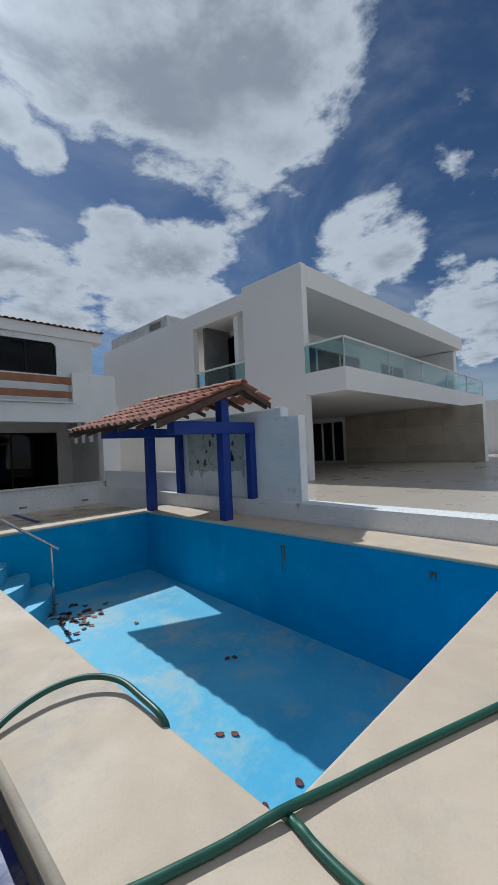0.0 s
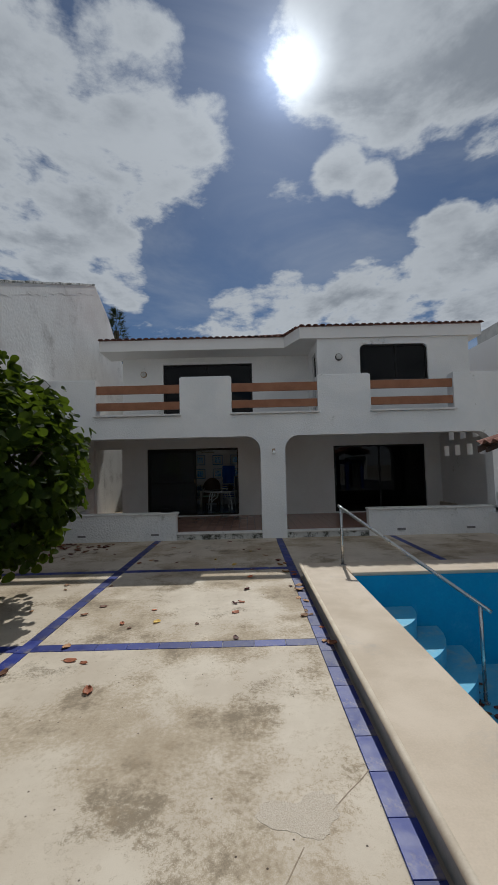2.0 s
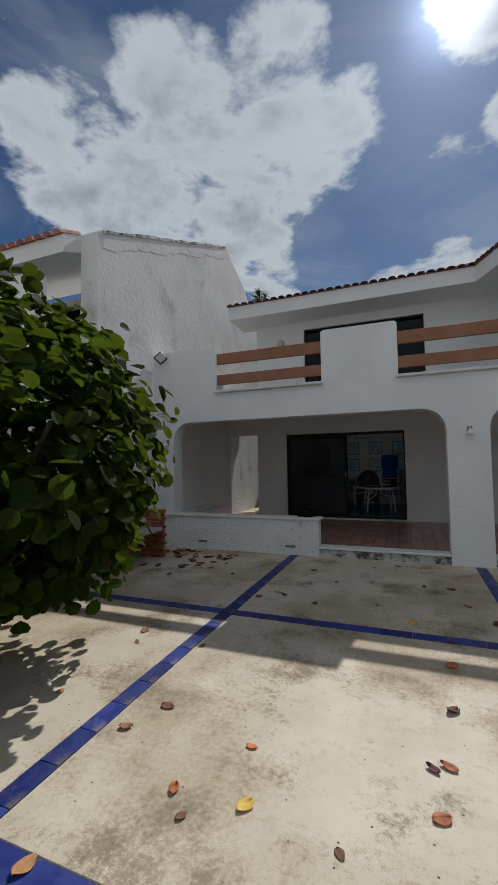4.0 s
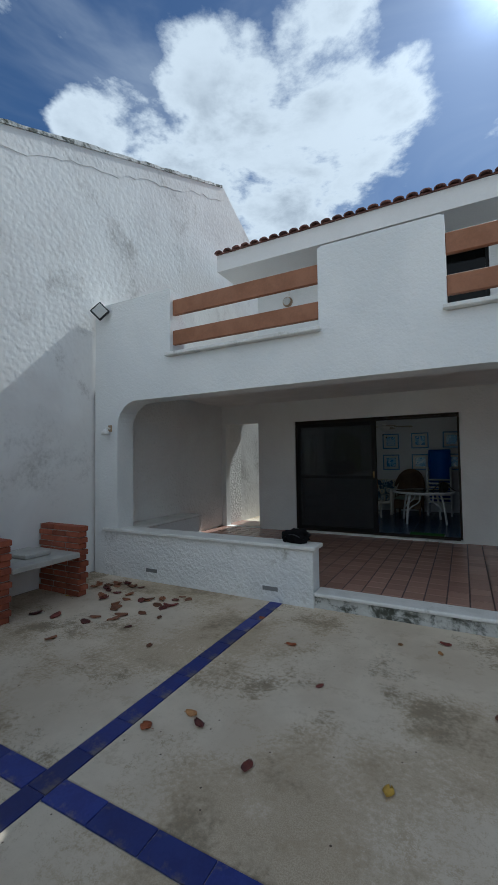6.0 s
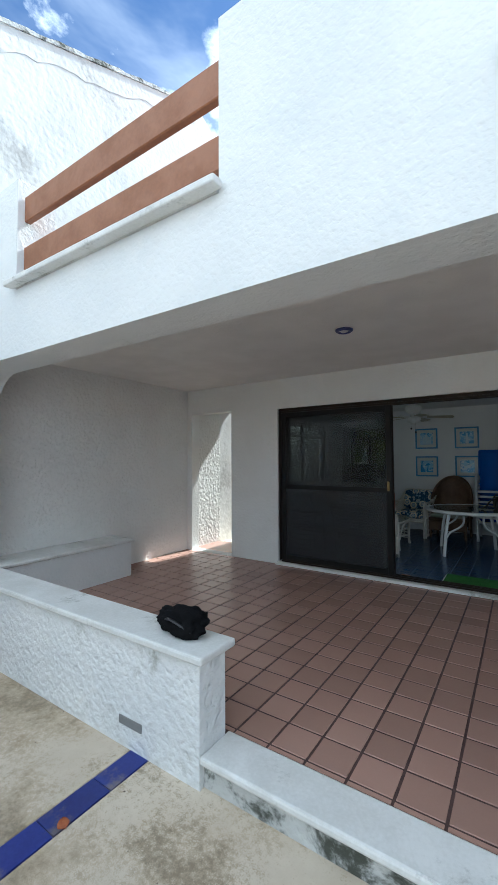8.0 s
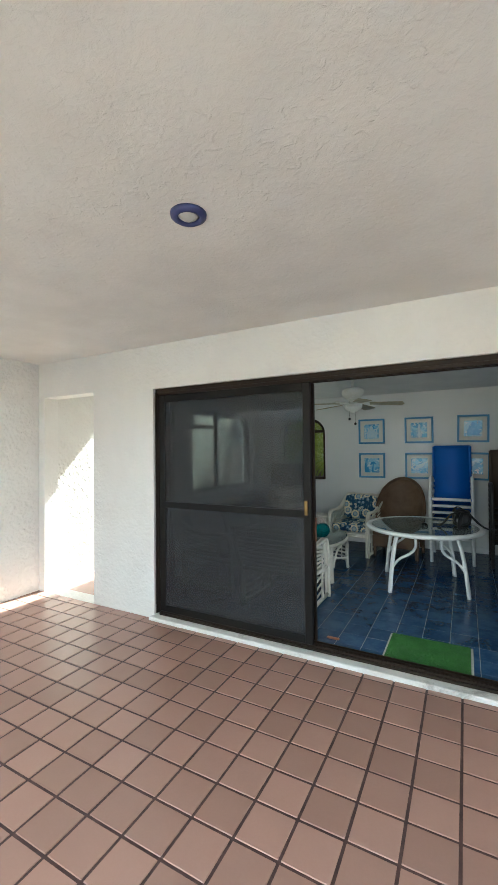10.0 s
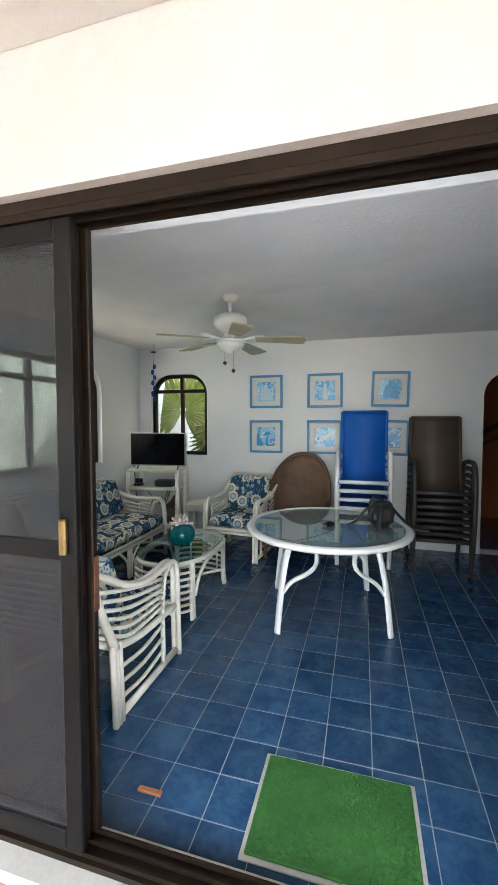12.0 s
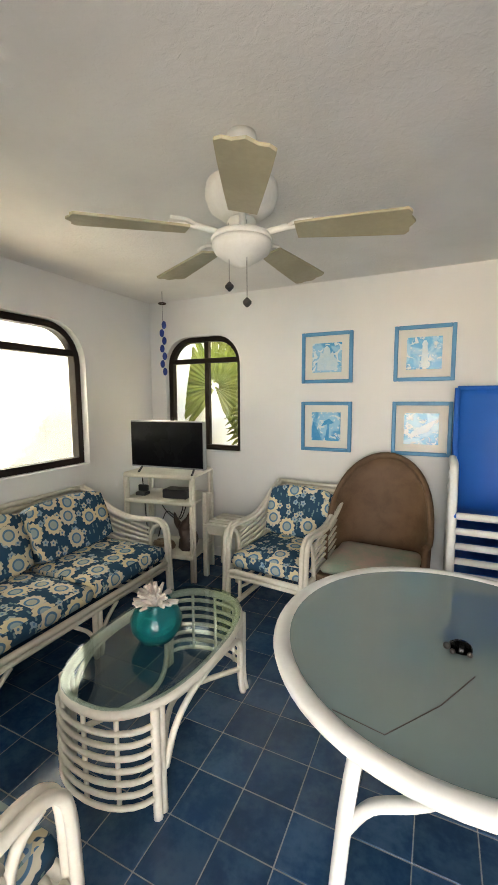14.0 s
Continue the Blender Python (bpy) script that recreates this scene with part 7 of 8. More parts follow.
def ceiling_fan():
    f = thing("ceiling_fan", "white five-blade ceiling fan with a frosted light bowl", "fan", at=(-1.495, 17.055, RZ))
    f.matrix_basis = pose(-1.512, 17.06, RZ) @ Matrix.Diagonal((1.03, 1.03, 1.0, 1.0))
    def L(name, prof, mat, label=""):
        bm = bmesh.new()
        lathe(bm, prof, 32)
        return part(name, bm, mat, f, label, True)
    L("canopy", [(0.050, 0.0), (0.054, -0.018), (0.042, -0.045), (0.02, -0.052)], M_FANWHITE)
    L("downrod", [(0.014, -0.05), (0.014, -0.17)], M_FANWHITE)
    L("motor_housing", [(0.03, -0.145), (0.09, -0.150), (0.122, -0.168), (0.126, -0.205), (0.112, -0.245), (0.075, -0.272), (0.055, -0.280)], M_FANWHITE)
    L("switch_housing", [(0.045, -0.28), (0.05, -0.288), (0.05, -0.325), (0.04, -0.335)], M_FANWHITE)
    L("light_fitter", [(0.05, -0.328), (0.098, -0.335), (0.108, -0.350), (0.104, -0.358)], M_FANWHITE)
    L("light_bowl", [(0.104, -0.358), (0.106, -0.372), (0.094, -0.394), (0.066, -0.414), (0.036, -0.432), (0.016, -0.442), (0.003, -0.445)], M_FANWHITE, "frosted white glass bowl")
    base = bmesh.new()
    out = [(0.19, -0.044), (0.30, -0.054), (0.46, -0.066), (0.535, -0.070), (0.548, -0.052), (0.546, -0.030), (0.562, 0.0), (0.546, 0.030), (0.548, 0.052), (0.535, 0.070), (0.46, 0.066), (0.30, 0.054), (0.19, 0.044)]
    prism(base, out, "z", -0.004, 0.004)
    blade = mesh_of("blade", base, M_BLADE)
    arm = bmesh.new()
    tube(arm, smooth_path([(0.07, 0, -0.245), (0.12, 0.0, -0.238), (0.17, 0.0, -0.232), (0.24, 0, -0.230)], 3), 0.012, 6)
    for o in (-0.025, 0.0, 0.025):
        tube(arm, smooth_path([(0.16, 0, -0.230), (0.20, o, -0.226), (0.25, o * 1.0, -0.228)], 3), 0.007, 6)
    armm = mesh_of("blade_iron", arm, M_FANWHITE, True)
    for i in range(5):
        a = -63.2 + 72 * i
        ob = new("blade", blade)
        ob.parent = f
        ob.matrix_basis = pose(0, 0, -0.328, 0, 0, a) @ pose(0, 0, 0, -9, 2.5, 0)
        ob = new("blade_iron", armm)
        ob.parent = f
        ob.matrix_basis = pose(0, 0, -0.091, 0, 0, a)
    for x, y, z in ((-0.03, -0.04, -0.50), (0.035, -0.035, -0.56)):
        ch = part("pull_chain", T([(x, y, -0.30), (x, y, z)], 0.0018, 5), M_STEEL, f)
        bm = bmesh.new()
        lathe(bm, [(0.004, z), (0.015, z - 0.012), (0.015, z - 0.02), (0.004, z - 0.032)], 12, (x, y))
        part("pull_knob", bm, M_DARKFRAME, ch)


ceiling_fan()


def pictures():
    k = 0
    for x in (-1.672, -0.96, -0.23):
        for z in (1.967, 1.418):
            f = thing("picture_frame", "blue-framed print in blue and white with a cream mat", "picture", "prints on the back wall", at=(x, RY1 - 0.002, z), turn=0)
            if k >= 4:
                f.matrix_basis = pose(x, RY1 - 0.002, z, 0, 1.5, 0)
            frame_box("frame", "x", -0.205, 0.205, -0.2, 0.2, -0.03, 0.0, 0.028, M_PICFRAME, f)
            part("mat_board", B(-0.18, 0.18, -0.014, -0.008, -0.175, 0.175), M_MATBOARD, f)
            m = print_material(f"blue_print_{k}", k + 1)
            part("print", B(-0.118, 0.118, -0.017, -0.0145, -0.115, 0.115), m, f, "blue and white print")
            # Plain pale motifs: a domed church, a palm, a lighthouse and a boat.
            pale = bpy.data.materials.get("pale_print_ink") or surface("pale_print_ink", (0.66, 0.76, 0.80), (0.52, 0.68, 0.78), 14, 90, (0.2, 0.3), 0.02, 0.001)
            deep = bpy.data.materials.get("deep_print_ink") or surface("deep_print_ink", (0.06, 0.30, 0.62), (0.10, 0.38, 0.68), 14, 90, (0.2, 0.3), 0.02, 0.001)
            church = [(-0.075, -0.10), (0.085, -0.10), (0.085, -0.02), (0.06, 0.0), (0.05, 0.05), (0.03, 0.03), (0.022, 0.075), (0.0, 0.095), (-0.022, 0.075), (-0.03, 0.03), (-0.05, 0.05), (-0.06, 0.0), (-0.075, -0.02)]
            palm = [(-0.11, -0.11), (-0.11, 0.05), (-0.03, -0.11), (-0.006, -0.11), (0.014, 0.02), (-0.04, 0.0), (-0.01, 0.045), (0.025, 0.065), (0.07, 0.03), (0.03, 0.02), (0.022, -0.11)]
            tower = [(-0.022, -0.10), (0.03, -0.10), (0.02, 0.055), (0.026, 0.062), (0.012, 0.09), (-0.004, 0.09), (-0.018, 0.062), (-0.012, 0.055)]
            boat = [(-0.09, -0.07), (0.05, -0.02), (0.10, 0.07), (0.02, 0.03), (-0.06, -0.02)]
            motif, ink = ((church, pale), (palm, deep), (tower, pale), (boat, pale), (church, deep), (boat, deep))[k]
            bm = bmesh.new()
            prism(bm, motif, "y", -0.0186, -0.0172)
            part("print_motif", bm, ink, f)
            k += 1


pictures()


def tv_corner():
    s = thing("tv_stand", "white rattan television stand with three shelves", "stand", at=(-2.93, 18.50, FLOOR), turn=8)
    s.matrix_basis = pose(-2.92, 18.50, FLOOR, 0, 0, 8) @ Matrix.Diagonal((0.91, 1.0, 1.0, 1.0))
    for x in (-0.33, 0.33):
        for y in (-0.19, 0.19):
            bm = bmesh.new()
            for o in (-0.014, 0.014):
                tube(bm, [(x + o, y, 0.0), (x + o, y, 0.87)], 0.016, 8)
            part("post", bm, M_RATTAN, s, smooth=True)
    for z in (0.20, 0.645, 0.86):
        part("shelf", B(-0.35, 0.35, -0.20, 0.20, z, z + 0.022, bevel=0.004), M_RATTAN, s)
        for y in (-0.205, 0.205):
            part("shelf_rail", T([(-0.33, y, z + 0.005), (0.33, y, z + 0.005)], 0.018, 8), M_RATTAN, s, smooth=True)
    tv = thing("television", "switched-off flat screen television on the white stand", "television", at=(-2.88, 18.43, FLOOR + 0.883), turn=4)
    part("case", B(-0.35, 0.35, -0.02, 0.03, 0.03, 0.425, bevel=0.006), M_SILVER, tv, "silver-edged case")
    part("screen", B(-0.34, 0.34, -0.024, -0.0205, 0.045, 0.415), M_TVSCREEN, tv, "black screen")
    for x in (-0.25, 0.25):
        part("foot", T([(x, 0.0, 0.04), (x + 0.03, -0.09, 0.008), (x + 0.035, -0.11, 0.006)], 0.009, 6), M_BLACK, tv)
    b = thing("set_top_box", "small black set-top box on the shelf", "electronics", at=(-2.80, 18.45, FLOOR + 0.668), turn=8)
    part("case", B(-0.11, 0.11, -0.07, 0.07, 0.0, 0.075, bevel=0.008), M_BLACK, b)
    b = thing("phone_charger", "small black charger on the shelf", "electronics", at=(-3.13, 18.40, FLOOR + 0.668), turn=8)
    part("case", B(-0.05, 0.05, -0.04, 0.04, 0.0, 0.03, bevel=0.006), M_BLACK, b)
    part("cradle", B(-0.045, 0.045, 0.0, 0.03, 0.031, 0.085, bevel=0.006), M_BLACK, b)
    c = thing("cable", "loose black cables hanging behind the shelf", "cable", at=(-2.95, 18.62, FLOOR + 0.22))
    for pts in ([(-0.2, 0, 0.0), (-0.10, 0, 0.25), (0.05, 0, 0.20), (0.15, 0, 0.44)], [(0.1, 0.02, 0.44), (0.02, 0.02, 0.2), (-0.12, 0.02, 0.25), (-0.22, 0.02, 0.40)], [(-0.33, 0.03, -0.2), (-0.37, 0.03, 0.3), (-0.36, 0.0, 0.75), (-0.2, 0.0, 0.95)]):
        part("cable_run", T(pts, 0.005, 6, n=6), M_BLACK, c, smooth=True)
    r = thing("carved_rooster", "dark carved wooden bird figure on the bottom shelf", "ornament", at=(-2.74, 18.48, FLOOR + 0.223))
    bm = bmesh.new()
    tube(bm, smooth_path([(0, 0, 0), (0.02, 0, 0.10), (-0.02, 0, 0.18), (0.03, 0, 0.25), (0.05, 0, 0.34)], 5), [0.075, 0.078, 0.08, 0.082, 0.085, 0.08, 0.075, 0.07, 0.066, 0.06, 0.055, 0.05, 0.047, 0.044, 0.042, 0.04, 0.036, 0.03, 0.024, 0.016, 0.008], 8)
    tube(bm, smooth_path([(-0.03, 0, 0.16), (-0.10, 0, 0.22), (-0.12, 0, 0.30)], 4), [0.04, 0.04, 0.036, 0.03, 0.026, 0.02, 0.015, 0.01, 0.004], 6)
    part("figure", bm, M_DRIFT, r, smooth=True)
    sh = thing("seashell", "tan conch shell on the bottom shelf", "ornament", at=(-2.93, 18.40, FLOOR + 0.223))
    bm = bmesh.new()
    tube(bm, [(0.09 * math.cos(i * 0.9) * (1 - i / 14), 0.05 * math.sin(i * 0.9) * (1 - i / 14), 0.035 + 0.002 * i) for i in range(14)], [0.035 * (1 - i / 18) for i in range(14)], 8)
    part("shell", bm, M_SHELL, sh, smooth=True)
    w = thing("side_table", "small low white slatted side table", "side table", at=(-2.42, 18.66, FLOOR))
    for x in (-0.15, 0.15):
        for y in (-0.15, 0.15):
            part("leg", B(x - 0.02, x + 0.02, y - 0.02, y + 0.02, 0.0, 0.43 if x > 0 or y > 0 else 0.72, bevel=0.004), M_RATTAN, w)
    for i in range(5):
        y = -0.15 + 0.075 * i
        part("slat", B(-0.17, 0.17, y - 0.028, y + 0.028, 0.432, 0.455, bevel=0.004), M_RATTAN, w)
    part("apron", B(-0.128, 0.128, -0.16, -0.14, 0.37, 0.43), M_RATTAN, w)
    h = thing("hanging_mobile", "string of blue glass drops hanging in the corner", "ornament", at=(-3.035, 18.62, RZ))
    part("hook", T([(0, 0, 0.0), (0, 0, -0.06)], 0.004, 6), M_STEEL, h)
    ring = bmesh.new()
    tube(ring, [(0.03 * math.cos(a), 0.03 * math.sin(a), -0.10) for a in (2 * math.pi * i / 16 for i in range(16))], 0.006, 6, True)
    part("ring", ring, M_DRIFT, h)
    part("string", T([(0, 0, -0.06), (0, 0, -0.70)], 0.0015, 4), M_BLACK, h)
    for i in range(7):
        bm = bmesh.new()
        bmesh.ops.create_uvsphere(bm, u_segments=12, v_segments=8, radius=1.0)
        for v in bm.verts:
            v.co = Vector((v.co.x * 0.024 + 0.012 * (-1) ** i, v.co.y * 0.01, v.co.z * 0.034 - 0.28 - 0.066 * i))
        part("glass_drop", bm, M_BLUEPAINT, h, smooth=True)


tv_corner()


def wicker_chair():
    c = thing("wicker_chair", "brown barrel-backed wicker chair with a faded pad", "chair", at=(-1.20, 18.42, FLOOR), turn=176)
    # The shell wraps round the sitter: low arms rising to an arched back.
    bm = bmesh.new()
    n, m = 28, 8
    grid = []
    for o in (0.0, 0.022):
        rows = []
        for i in range(n + 1):
            a = math.pi * (-0.12 + 1.24 * i / n)
            top = 0.56 + 0.51 * max(0.0, math.sin(a)) ** 0.75 if 0.0 < a < math.pi else 0.56
            rows.append([bm.verts.new(((0.335 - o) * math.cos(a) * (1 + 0.03 * j / m), -(0.33 - o) * math.sin(a) - 0.0 - 0.05 * (j / m), 0.16 + (top - 0.16) * j / m)) for j in range(m + 1)])
        grid.append(rows)
    for i in range(n):
        for j in range(m):
            bm.faces.new((grid[0][i][j], grid[0][i + 1][j], grid[0][i + 1][j + 1], grid[0][i][j + 1]))
            bm.faces.new((grid[1][i][j], grid[1][i][j + 1], grid[1][i + 1][j + 1], grid[1][i + 1][j]))
        bm.faces.new((grid[0][i][m], grid[0][i + 1][m], grid[1][i + 1][m], grid[1][i][m]))
        bm.faces.new((grid[0][i][0], grid[1][i][0], grid[1][i + 1][0], grid[0][i + 1][0]))
    for i in (0, n):
        for j in range(m):
            bm.faces.new((grid[0][i][j], grid[0][i][j + 1], grid[1][i][j + 1], grid[1][i][j]))
    rim = [((grid[0][i][m].co + grid[1][i][m].co) / 2) for i in range(n + 1)]
    rim = [tuple(p) for p in rim]
    part("shell", bm, M_WICKER, c, "woven brown wicker shell", True)
    part("rim", T(rim, 0.022, 8), M_WICKER, c, smooth=True)
    part("seat", B(-0.31, 0.31, -0.28, 0.30, 0.30, 0.36, bevel=0.02, seg=2), M_WICKER, c)
    bm = bmesh.new()
    cushion(bm, -0.28, 0.28, -0.24, 0.29, 0.362, 0.43, 0.012)
    part("pad", bm, M_PINKPAD, c, "faded pink and green seat pad", True)
    part("skirt", B(-0.31, 0.31, 0.27, 0.295, 0.14, 0.30, bevel=0.006), M_WICKER, c)
    for x in (-0.28, 0.28):
        for y in (-0.24, 0.27):
            part("leg", T([(x, y, 0.30), (x, y, 0.0)], 0.022, 8), M_WICKER, c)


wicker_chair()


def stacked_chairs(name, label, group, at, turn, count, frame_mat, sling_mat, sling_label, width, pitch, lean):
    """High-backed sling chairs, one nested on another; the local front is +y."""
    base = thing(name, label, "chair", group, at=at, turn=turn)
    h = width / 2
    for sx in (-1, 1):
        x = h * sx
        part("arm_and_leg", T([(x * 1.08, 0.34, 0.0), (x * 1.08, 0.34, 0.40), (x * 1.08, 0.30, 0.56), (x * 1.08, 0.20, 0.60), (x * 1.08, -0.05, 0.58), (x * 1.05, -0.16, 0.52)], 0.022, 8, n=5), frame_mat, base, smooth=True)
        part("side_tube", T([(x, 0.36, 0.33), (x, 0.05, 0.27), (x, -0.10, 0.30), (x, -0.14 - lean * 0.3, 0.55), (x, -0.14 - lean, 1.02)], 0.018, 8, n=5), sling_mat, base, smooth=True)
        part("back_leg", T([(x * 1.06, -0.10, 0.42), (x * 1.08, -0.22, 0.0)], 0.02, 8), frame_mat, base, smooth=True)
    part("front_bar", T([(-h, 0.355, 0.325), (h, 0.355, 0.325)], 0.02, 8), frame_mat, base, smooth=True)
    part("top_bar", T([(-h, -0.14 - lean, 1.02), (h, -0.14 - lean, 1.02)], 0.014, 8), sling_mat, base, smooth=True)
    path = smooth_path([(0, 0.345, 0.335), (0, 0.05, 0.275), (0, -0.10, 0.30), (0, -0.14 - lean * 0.3, 0.55), (0, -0.14 - lean, 1.015)], 6)
    bm = bmesh.new()
    A = [[bm.verts.new((sx * (h - 0.016), p.y + d * 0.004, p.z + 0.006 + d * 0.002)) for p in path] for d in (0, 1) for sx in (-1, 1)]
    for i in range(len(path) - 1):
        for a, b in ((0, 1), (2, 3), (0, 2), (1, 3)):
            bm.faces.new((A[a][i], A[b][i], A[b][i + 1], A[a][i + 1]))
    for i in (0, -1):
        bm.faces.new((A[0][i], A[1][i], A[3][i], A[2][i]))
    part("sling", bm, sling_mat, base, sling_label, True)
    for i in range(1, count):
        m = base.matrix_basis @ Matrix.Translation((0, 0.012 * i, pitch * i))
        copy_thing(base, m)


stacked_chairs("stacking_chair", "white-framed high-backed patio chair with a blue sling in a stack", "stacked blue chairs", (-0.51, 18.52, FLOOR), 180, 7, M_WHITEMETAL, M_SLINGBLUE, "bright blue mesh sling", 0.46, 0.088, 0.10)
stacked_chairs("stacking_chair", "dark-framed high-backed patio chair with a brown sling in a stack", "stacked brown chairs", (0.20, 18.50, FLOOR), 180, 8, M_DARKFRAME, M_SLINGBROWN, "brown mesh sling", 0.47, 0.066, 0.12)


def door_mat():
    m = thing("door_mat", "green artificial turf mat inside the door", "mat", at=(-0.605, 15.50, FLOOR + 0.001))
    part("mat_border", B(-0.296, 0.296, -0.220, 0.220, 0.0, 0.006, bevel=0.002), M_MATBACK, m, "pale worn edge of the mat backing")
    part("turf", B(-0.28, 0.28, -0.205, 0.205, 0.007, 0.018, bevel=0.004), M_GRASSMAT, m)
    rng = random.Random(6)
    bm = bmesh.new()
    for i in range(5200):
        x, y = rng.uniform(-0.275, 0.275), rng.uniform(-0.2, 0.2)
        a = rng.uniform(0, 6.28)
        dx, dy = 0.0035 * math.cos(a), 0.0035 * math.sin(a)
        bm.faces.new([bm.verts.new(v) for v in ((x - dx, y - dy, 0.017), (x + dx, y + dy, 0.017), (x + rng.uniform(-0.006, 0.006), y + rng.uniform(-0.006, 0.006), 0.025))])
    tagged(part("turf_pile", bm, M_GRASSMAT, m), kind="stuff")
    c = thing("wood_chip", "small loose piece of brown wood on the floor", "debris", at=(-1.30, 15.42, FLOOR))
    part("chip", B(-0.05, 0.05, -0.012, 0.012, 0.0, 0.012, bevel=0.003), M_RAILWOOD, c)


door_mat()
part("baseboard", B(RX0 + 0.002, 0.718, RY1 - 0.014, RY1 - 0.001, FLOOR, FLOOR + 0.085), M_INWALL, house, "white skirting")


# ---------- floor tiles and bands, laid piece by piece ----------
def tiles(parent, x0, x1, y0, y1, px, py, ox, oy, gap, top, thick, mat, near, name="tile"):
    """Square tiles on a grid; those inside `near` are pieces of their own, the rest one mesh."""
    shared = mesh_of(name, B(-px / 2 + gap / 2, px / 2 - gap / 2, -py / 2 + gap / 2, py / 2 - gap / 2, -thick, 0, bevel=0.002), mat)
    rest = bmesh.new()
    count = 0
    i0, i1 = math.floor((x0 - ox) / px), math.ceil((x1 - ox) / px)
    j0, j1 = math.floor((y0 - oy) / py), math.ceil((y1 - oy) / py)
    rng = random.Random(7)
    for i in range(i0, i1 + 1):
        for j in range(j0, j1 + 1):
            cx, cy = ox + px * (i + 0.5), oy + py * (j + 0.5)
            a, b, c, d = max(cx - px / 2 + gap / 2, x0), min(cx + px / 2 - gap / 2, x1), max(cy - py / 2 + gap / 2, y0), min(cy + py / 2 - gap / 2, y1)
            if b - a < 0.01 or d - c < 0.01:
                continue
            whole = b - a > px - gap - 1e-4 and d - c > py - gap - 1e-4
            if whole and near[0] < cx < near[1] and near[2] < cy < near[3] and count < 300:
                ob = new(name, shared)
                ob.parent = parent
                ob.matrix_basis = pose(cx, cy, top + rng.uniform(-0.0006, 0.0006), rng.uniform(-0.12, 0.12), rng.uniform(-0.12, 0.12), 0)
                count += 1
            else:
                box(rest, a, b, c, d, top - thick, top)
    tagged(part("tile_rest", rest, mat, parent), kind="stuff")


terrace = tagged(new("floor"), "terracotta tiled terrace floor with dark joints", "floor", kind="structure")
part("grout_bed", B(XL, XR, FY0 + 0.2, DY0, 0.0, FLOOR - 0.004), M_TERRAGROUT, terrace)
tiles(terrace, XL, XR, FY0 + 0.217, DY0 - 0.001, 0.198, 0.195, -1.565, 13.02, 0.013, FLOOR, 0.012, M_TERRA, (-2.9, 0.45, 12.0, 15.1))
part("alley_floor", B(-4.64, -3.63, 15.9, 20.6, 0.0, 0.10), M_CONCRETE, terrace)
part("alley_floor", B(XL, -3.63, DY0, 15.9, 0.0, FLOOR - 0.003), M_TERRA, terrace)
room_floor = tagged(new("floor"), "glossy blue ceramic tiled floor with pale joints", "floor", kind="structure")
part("grout_bed", B(RX0, RX1, DY1, RY1, 0.0, FLOOR - 0.002), M_ROOMGROUT, room_floor)
tiles(room_floor, RX0, RX1, DY1, RY1, 0.200, 0.197, -0.868, 15.967, 0.004, FLOOR, 0.010, M_ROOMTILE, (-2.6, 0.6, 15.2, 19.0))


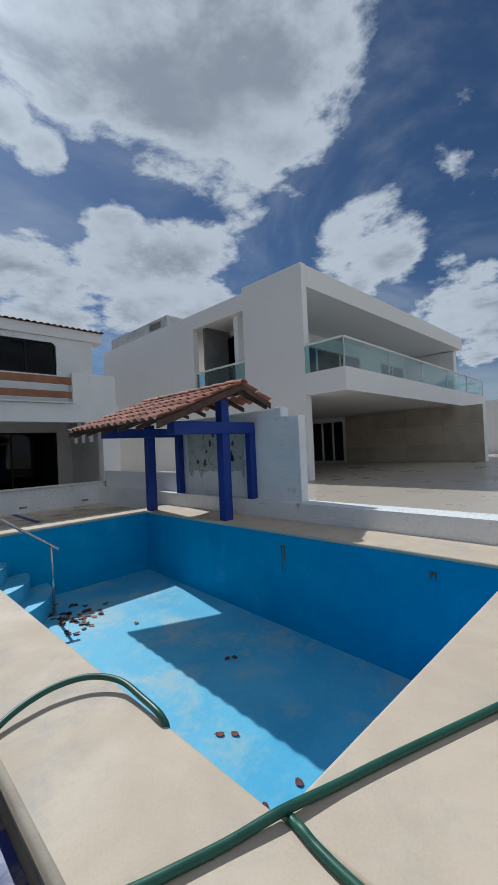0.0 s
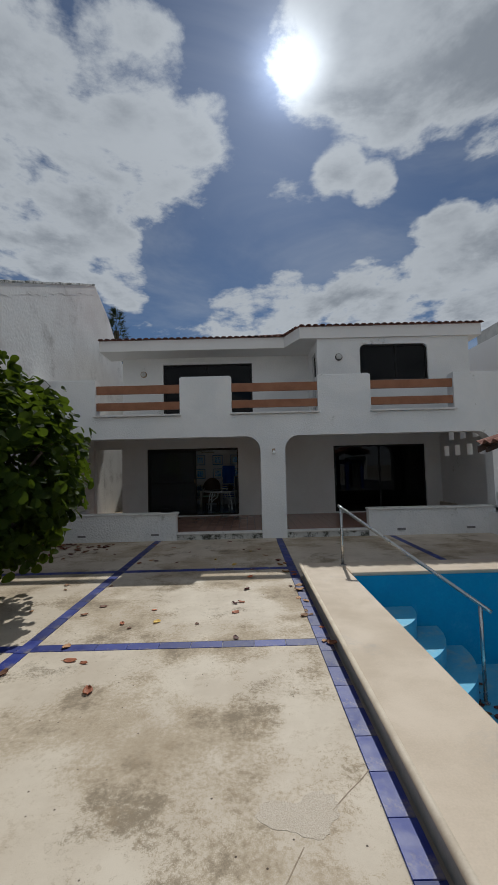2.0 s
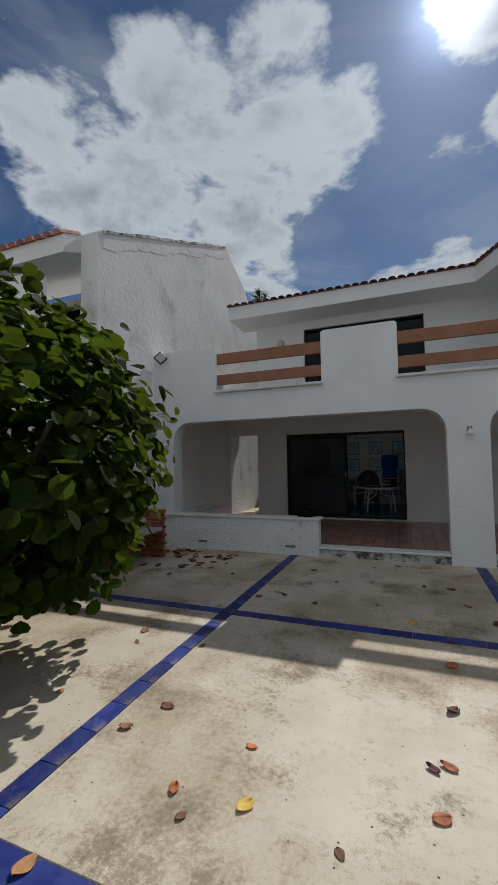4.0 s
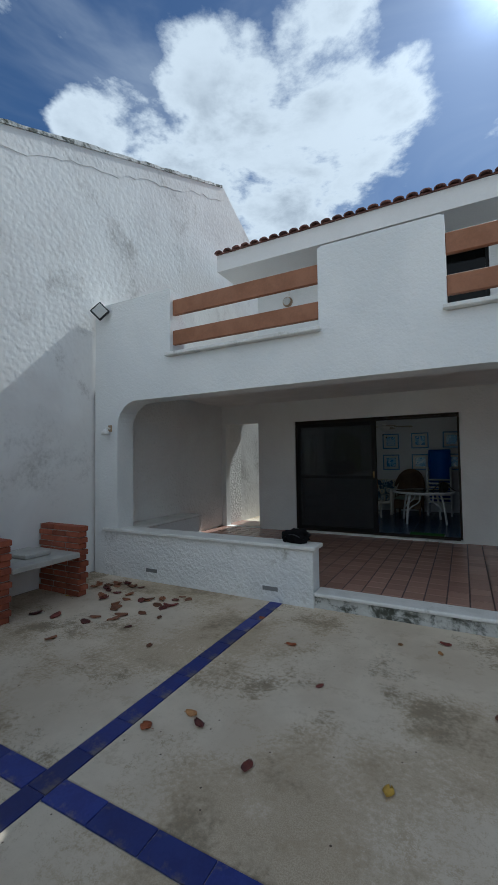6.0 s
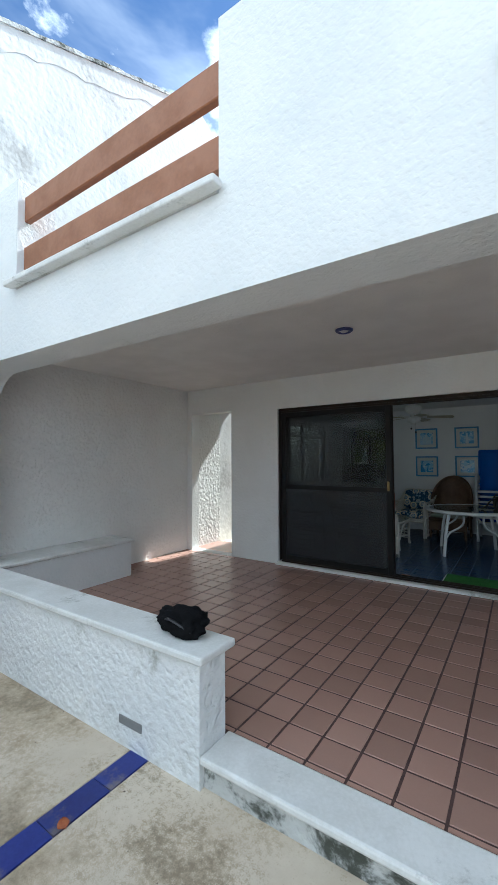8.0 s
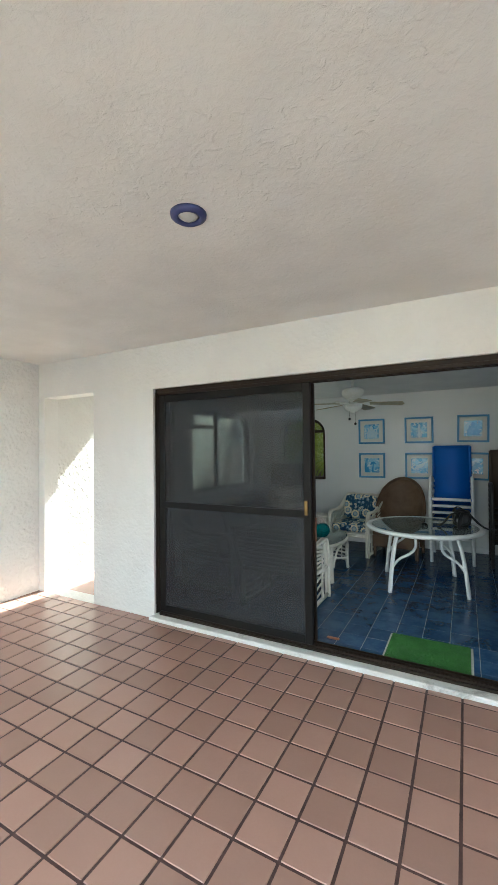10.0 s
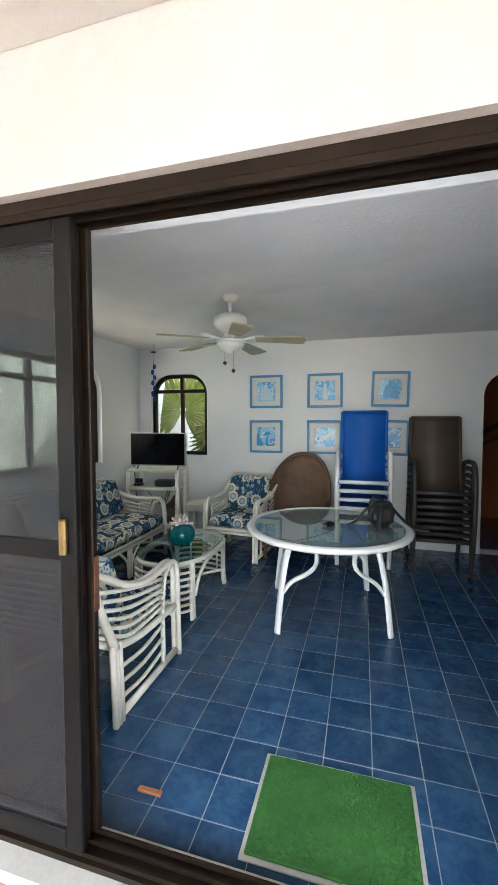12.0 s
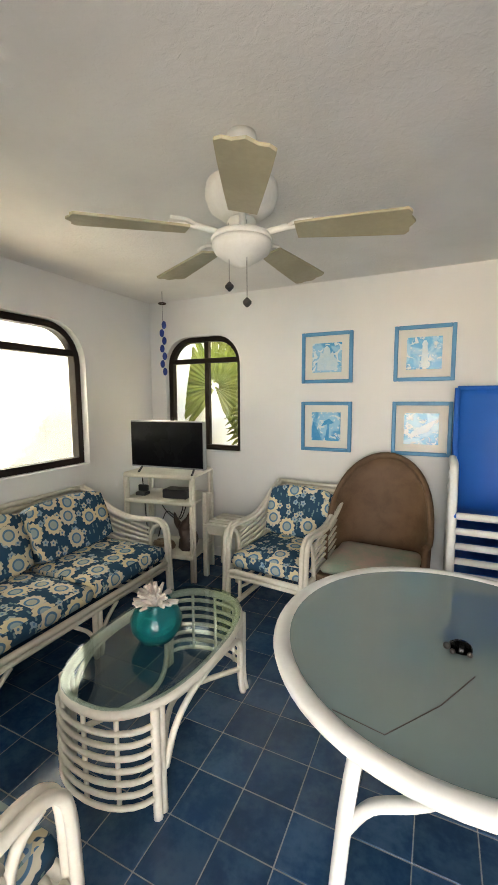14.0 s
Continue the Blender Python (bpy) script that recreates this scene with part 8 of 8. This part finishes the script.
def bands():
    me = {}
    for k, (a, b) in {"x": (0.1435, 0.0665), "y": (0.0665, 0.139)}.items():
        me[k] = mesh_of("band_tile", B(-a, a, -b, b, -0.02, 0.0, bevel=0.002), M_BLUETILE)
    rng = random.Random(9)
    def put(k, x, y):
        ob = new("band_tile", me[k])
        ob.parent = deck
        ob.matrix_basis = pose(x, y, 0.0015 + rng.uniform(-0.0005, 0.0005), 0, 0, rng.uniform(-0.4, 0.4))
    for y in BY:
        for i in range(9):
            put("x", BX[0] + BW + 0.1458 + 0.2916 * i, y)
        for i in range(9):
            put("x", BX[0] - BW - 0.1458 - 0.2916 * i, y)
    for x, ya, yb in ((BX[0], 2.0, 11.7), (BX[1], 0.4, 11.6), (3.515, 8.75, 11.6)):
        y = yb
        while y > ya:
            put("y", x, y)
            y -= 0.2815
    part("band_bed", B(-4.62, 1.0, BY[0] - BW, BY[0] + BW, -0.15, -0.006), M_SLAB, deck)
    part("band_bed", B(-4.62, 1.0, BY[1] - BW, BY[1] + BW, -0.15, -0.006), M_SLAB, deck)
    part("band_bed", B(-4.62, 1.0, BY[2] - BW, BY[2] + BW, -0.15, -0.006), M_SLAB, deck)
    for x in (BX[0], BX[1], 3.515):
        part("band_bed", B(x - BW, x + BW, -6.0 if x < 3 else 8.55, 11.9, -0.16, -0.008), M_SLAB, deck)


bands()


def deck_marks():
    k = Nodes("damp_patch")
    g = k.noise(130, 4, 0.7)
    crust = k.done(k.mix(k.ramp(g, 0.35, 0.65), (0.42, 0.34, 0.25), (0.56, 0.475, 0.365)), k.ramp(g, 0.4, 0.7, 0.42, 0.22), k.bump(g, 0.9, 0.004), None, 0.5)
    s = thing("damp_patch", "damp glistening patch on the worn concrete patio", "stain", at=(0.49, 4.45, 0.0))
    rng = random.Random(15)
    bm = bmesh.new()
    n = 40
    pts = []
    for i in range(n):
        a = 2 * math.pi * i / n
        rad = 0.135 * (1 + 0.28 * math.cos(2 * a - 0.3) + 0.22 * math.cos(3 * a - 2.6)) * rng.uniform(0.92, 1.08)
        pts.append((rad * math.cos(a) * 1.1, rad * math.sin(a)))
    prism(bm, pts, "z", 0.0002, 0.0012)
    part("damp_film", bm, crust, s)
    dark = surface("crack_shadow", (0.30, 0.235, 0.165), (0.42, 0.34, 0.25), 20, 90, (0.9, 1.0), 0.3, 0.002)
    c = thing("patio_crack", "thin crack running across the concrete panel", "crack", at=(0, 0, 0))
    for run in (((0.877, 4.72), (0.80, 4.64), (0.72, 4.56), (0.632, 4.47)), ((0.466, 4.29), (0.41, 4.18), (0.354, 4.08), (0.32, 3.96), (0.283, 3.84), (0.243, 3.55))):
        part("crack_line", T([(x + rng.uniform(-0.006, 0.006), y, 0.0005) for x, y in run], 0.003, 6, n=4, flat=0.35), dark, c)


deck_marks()
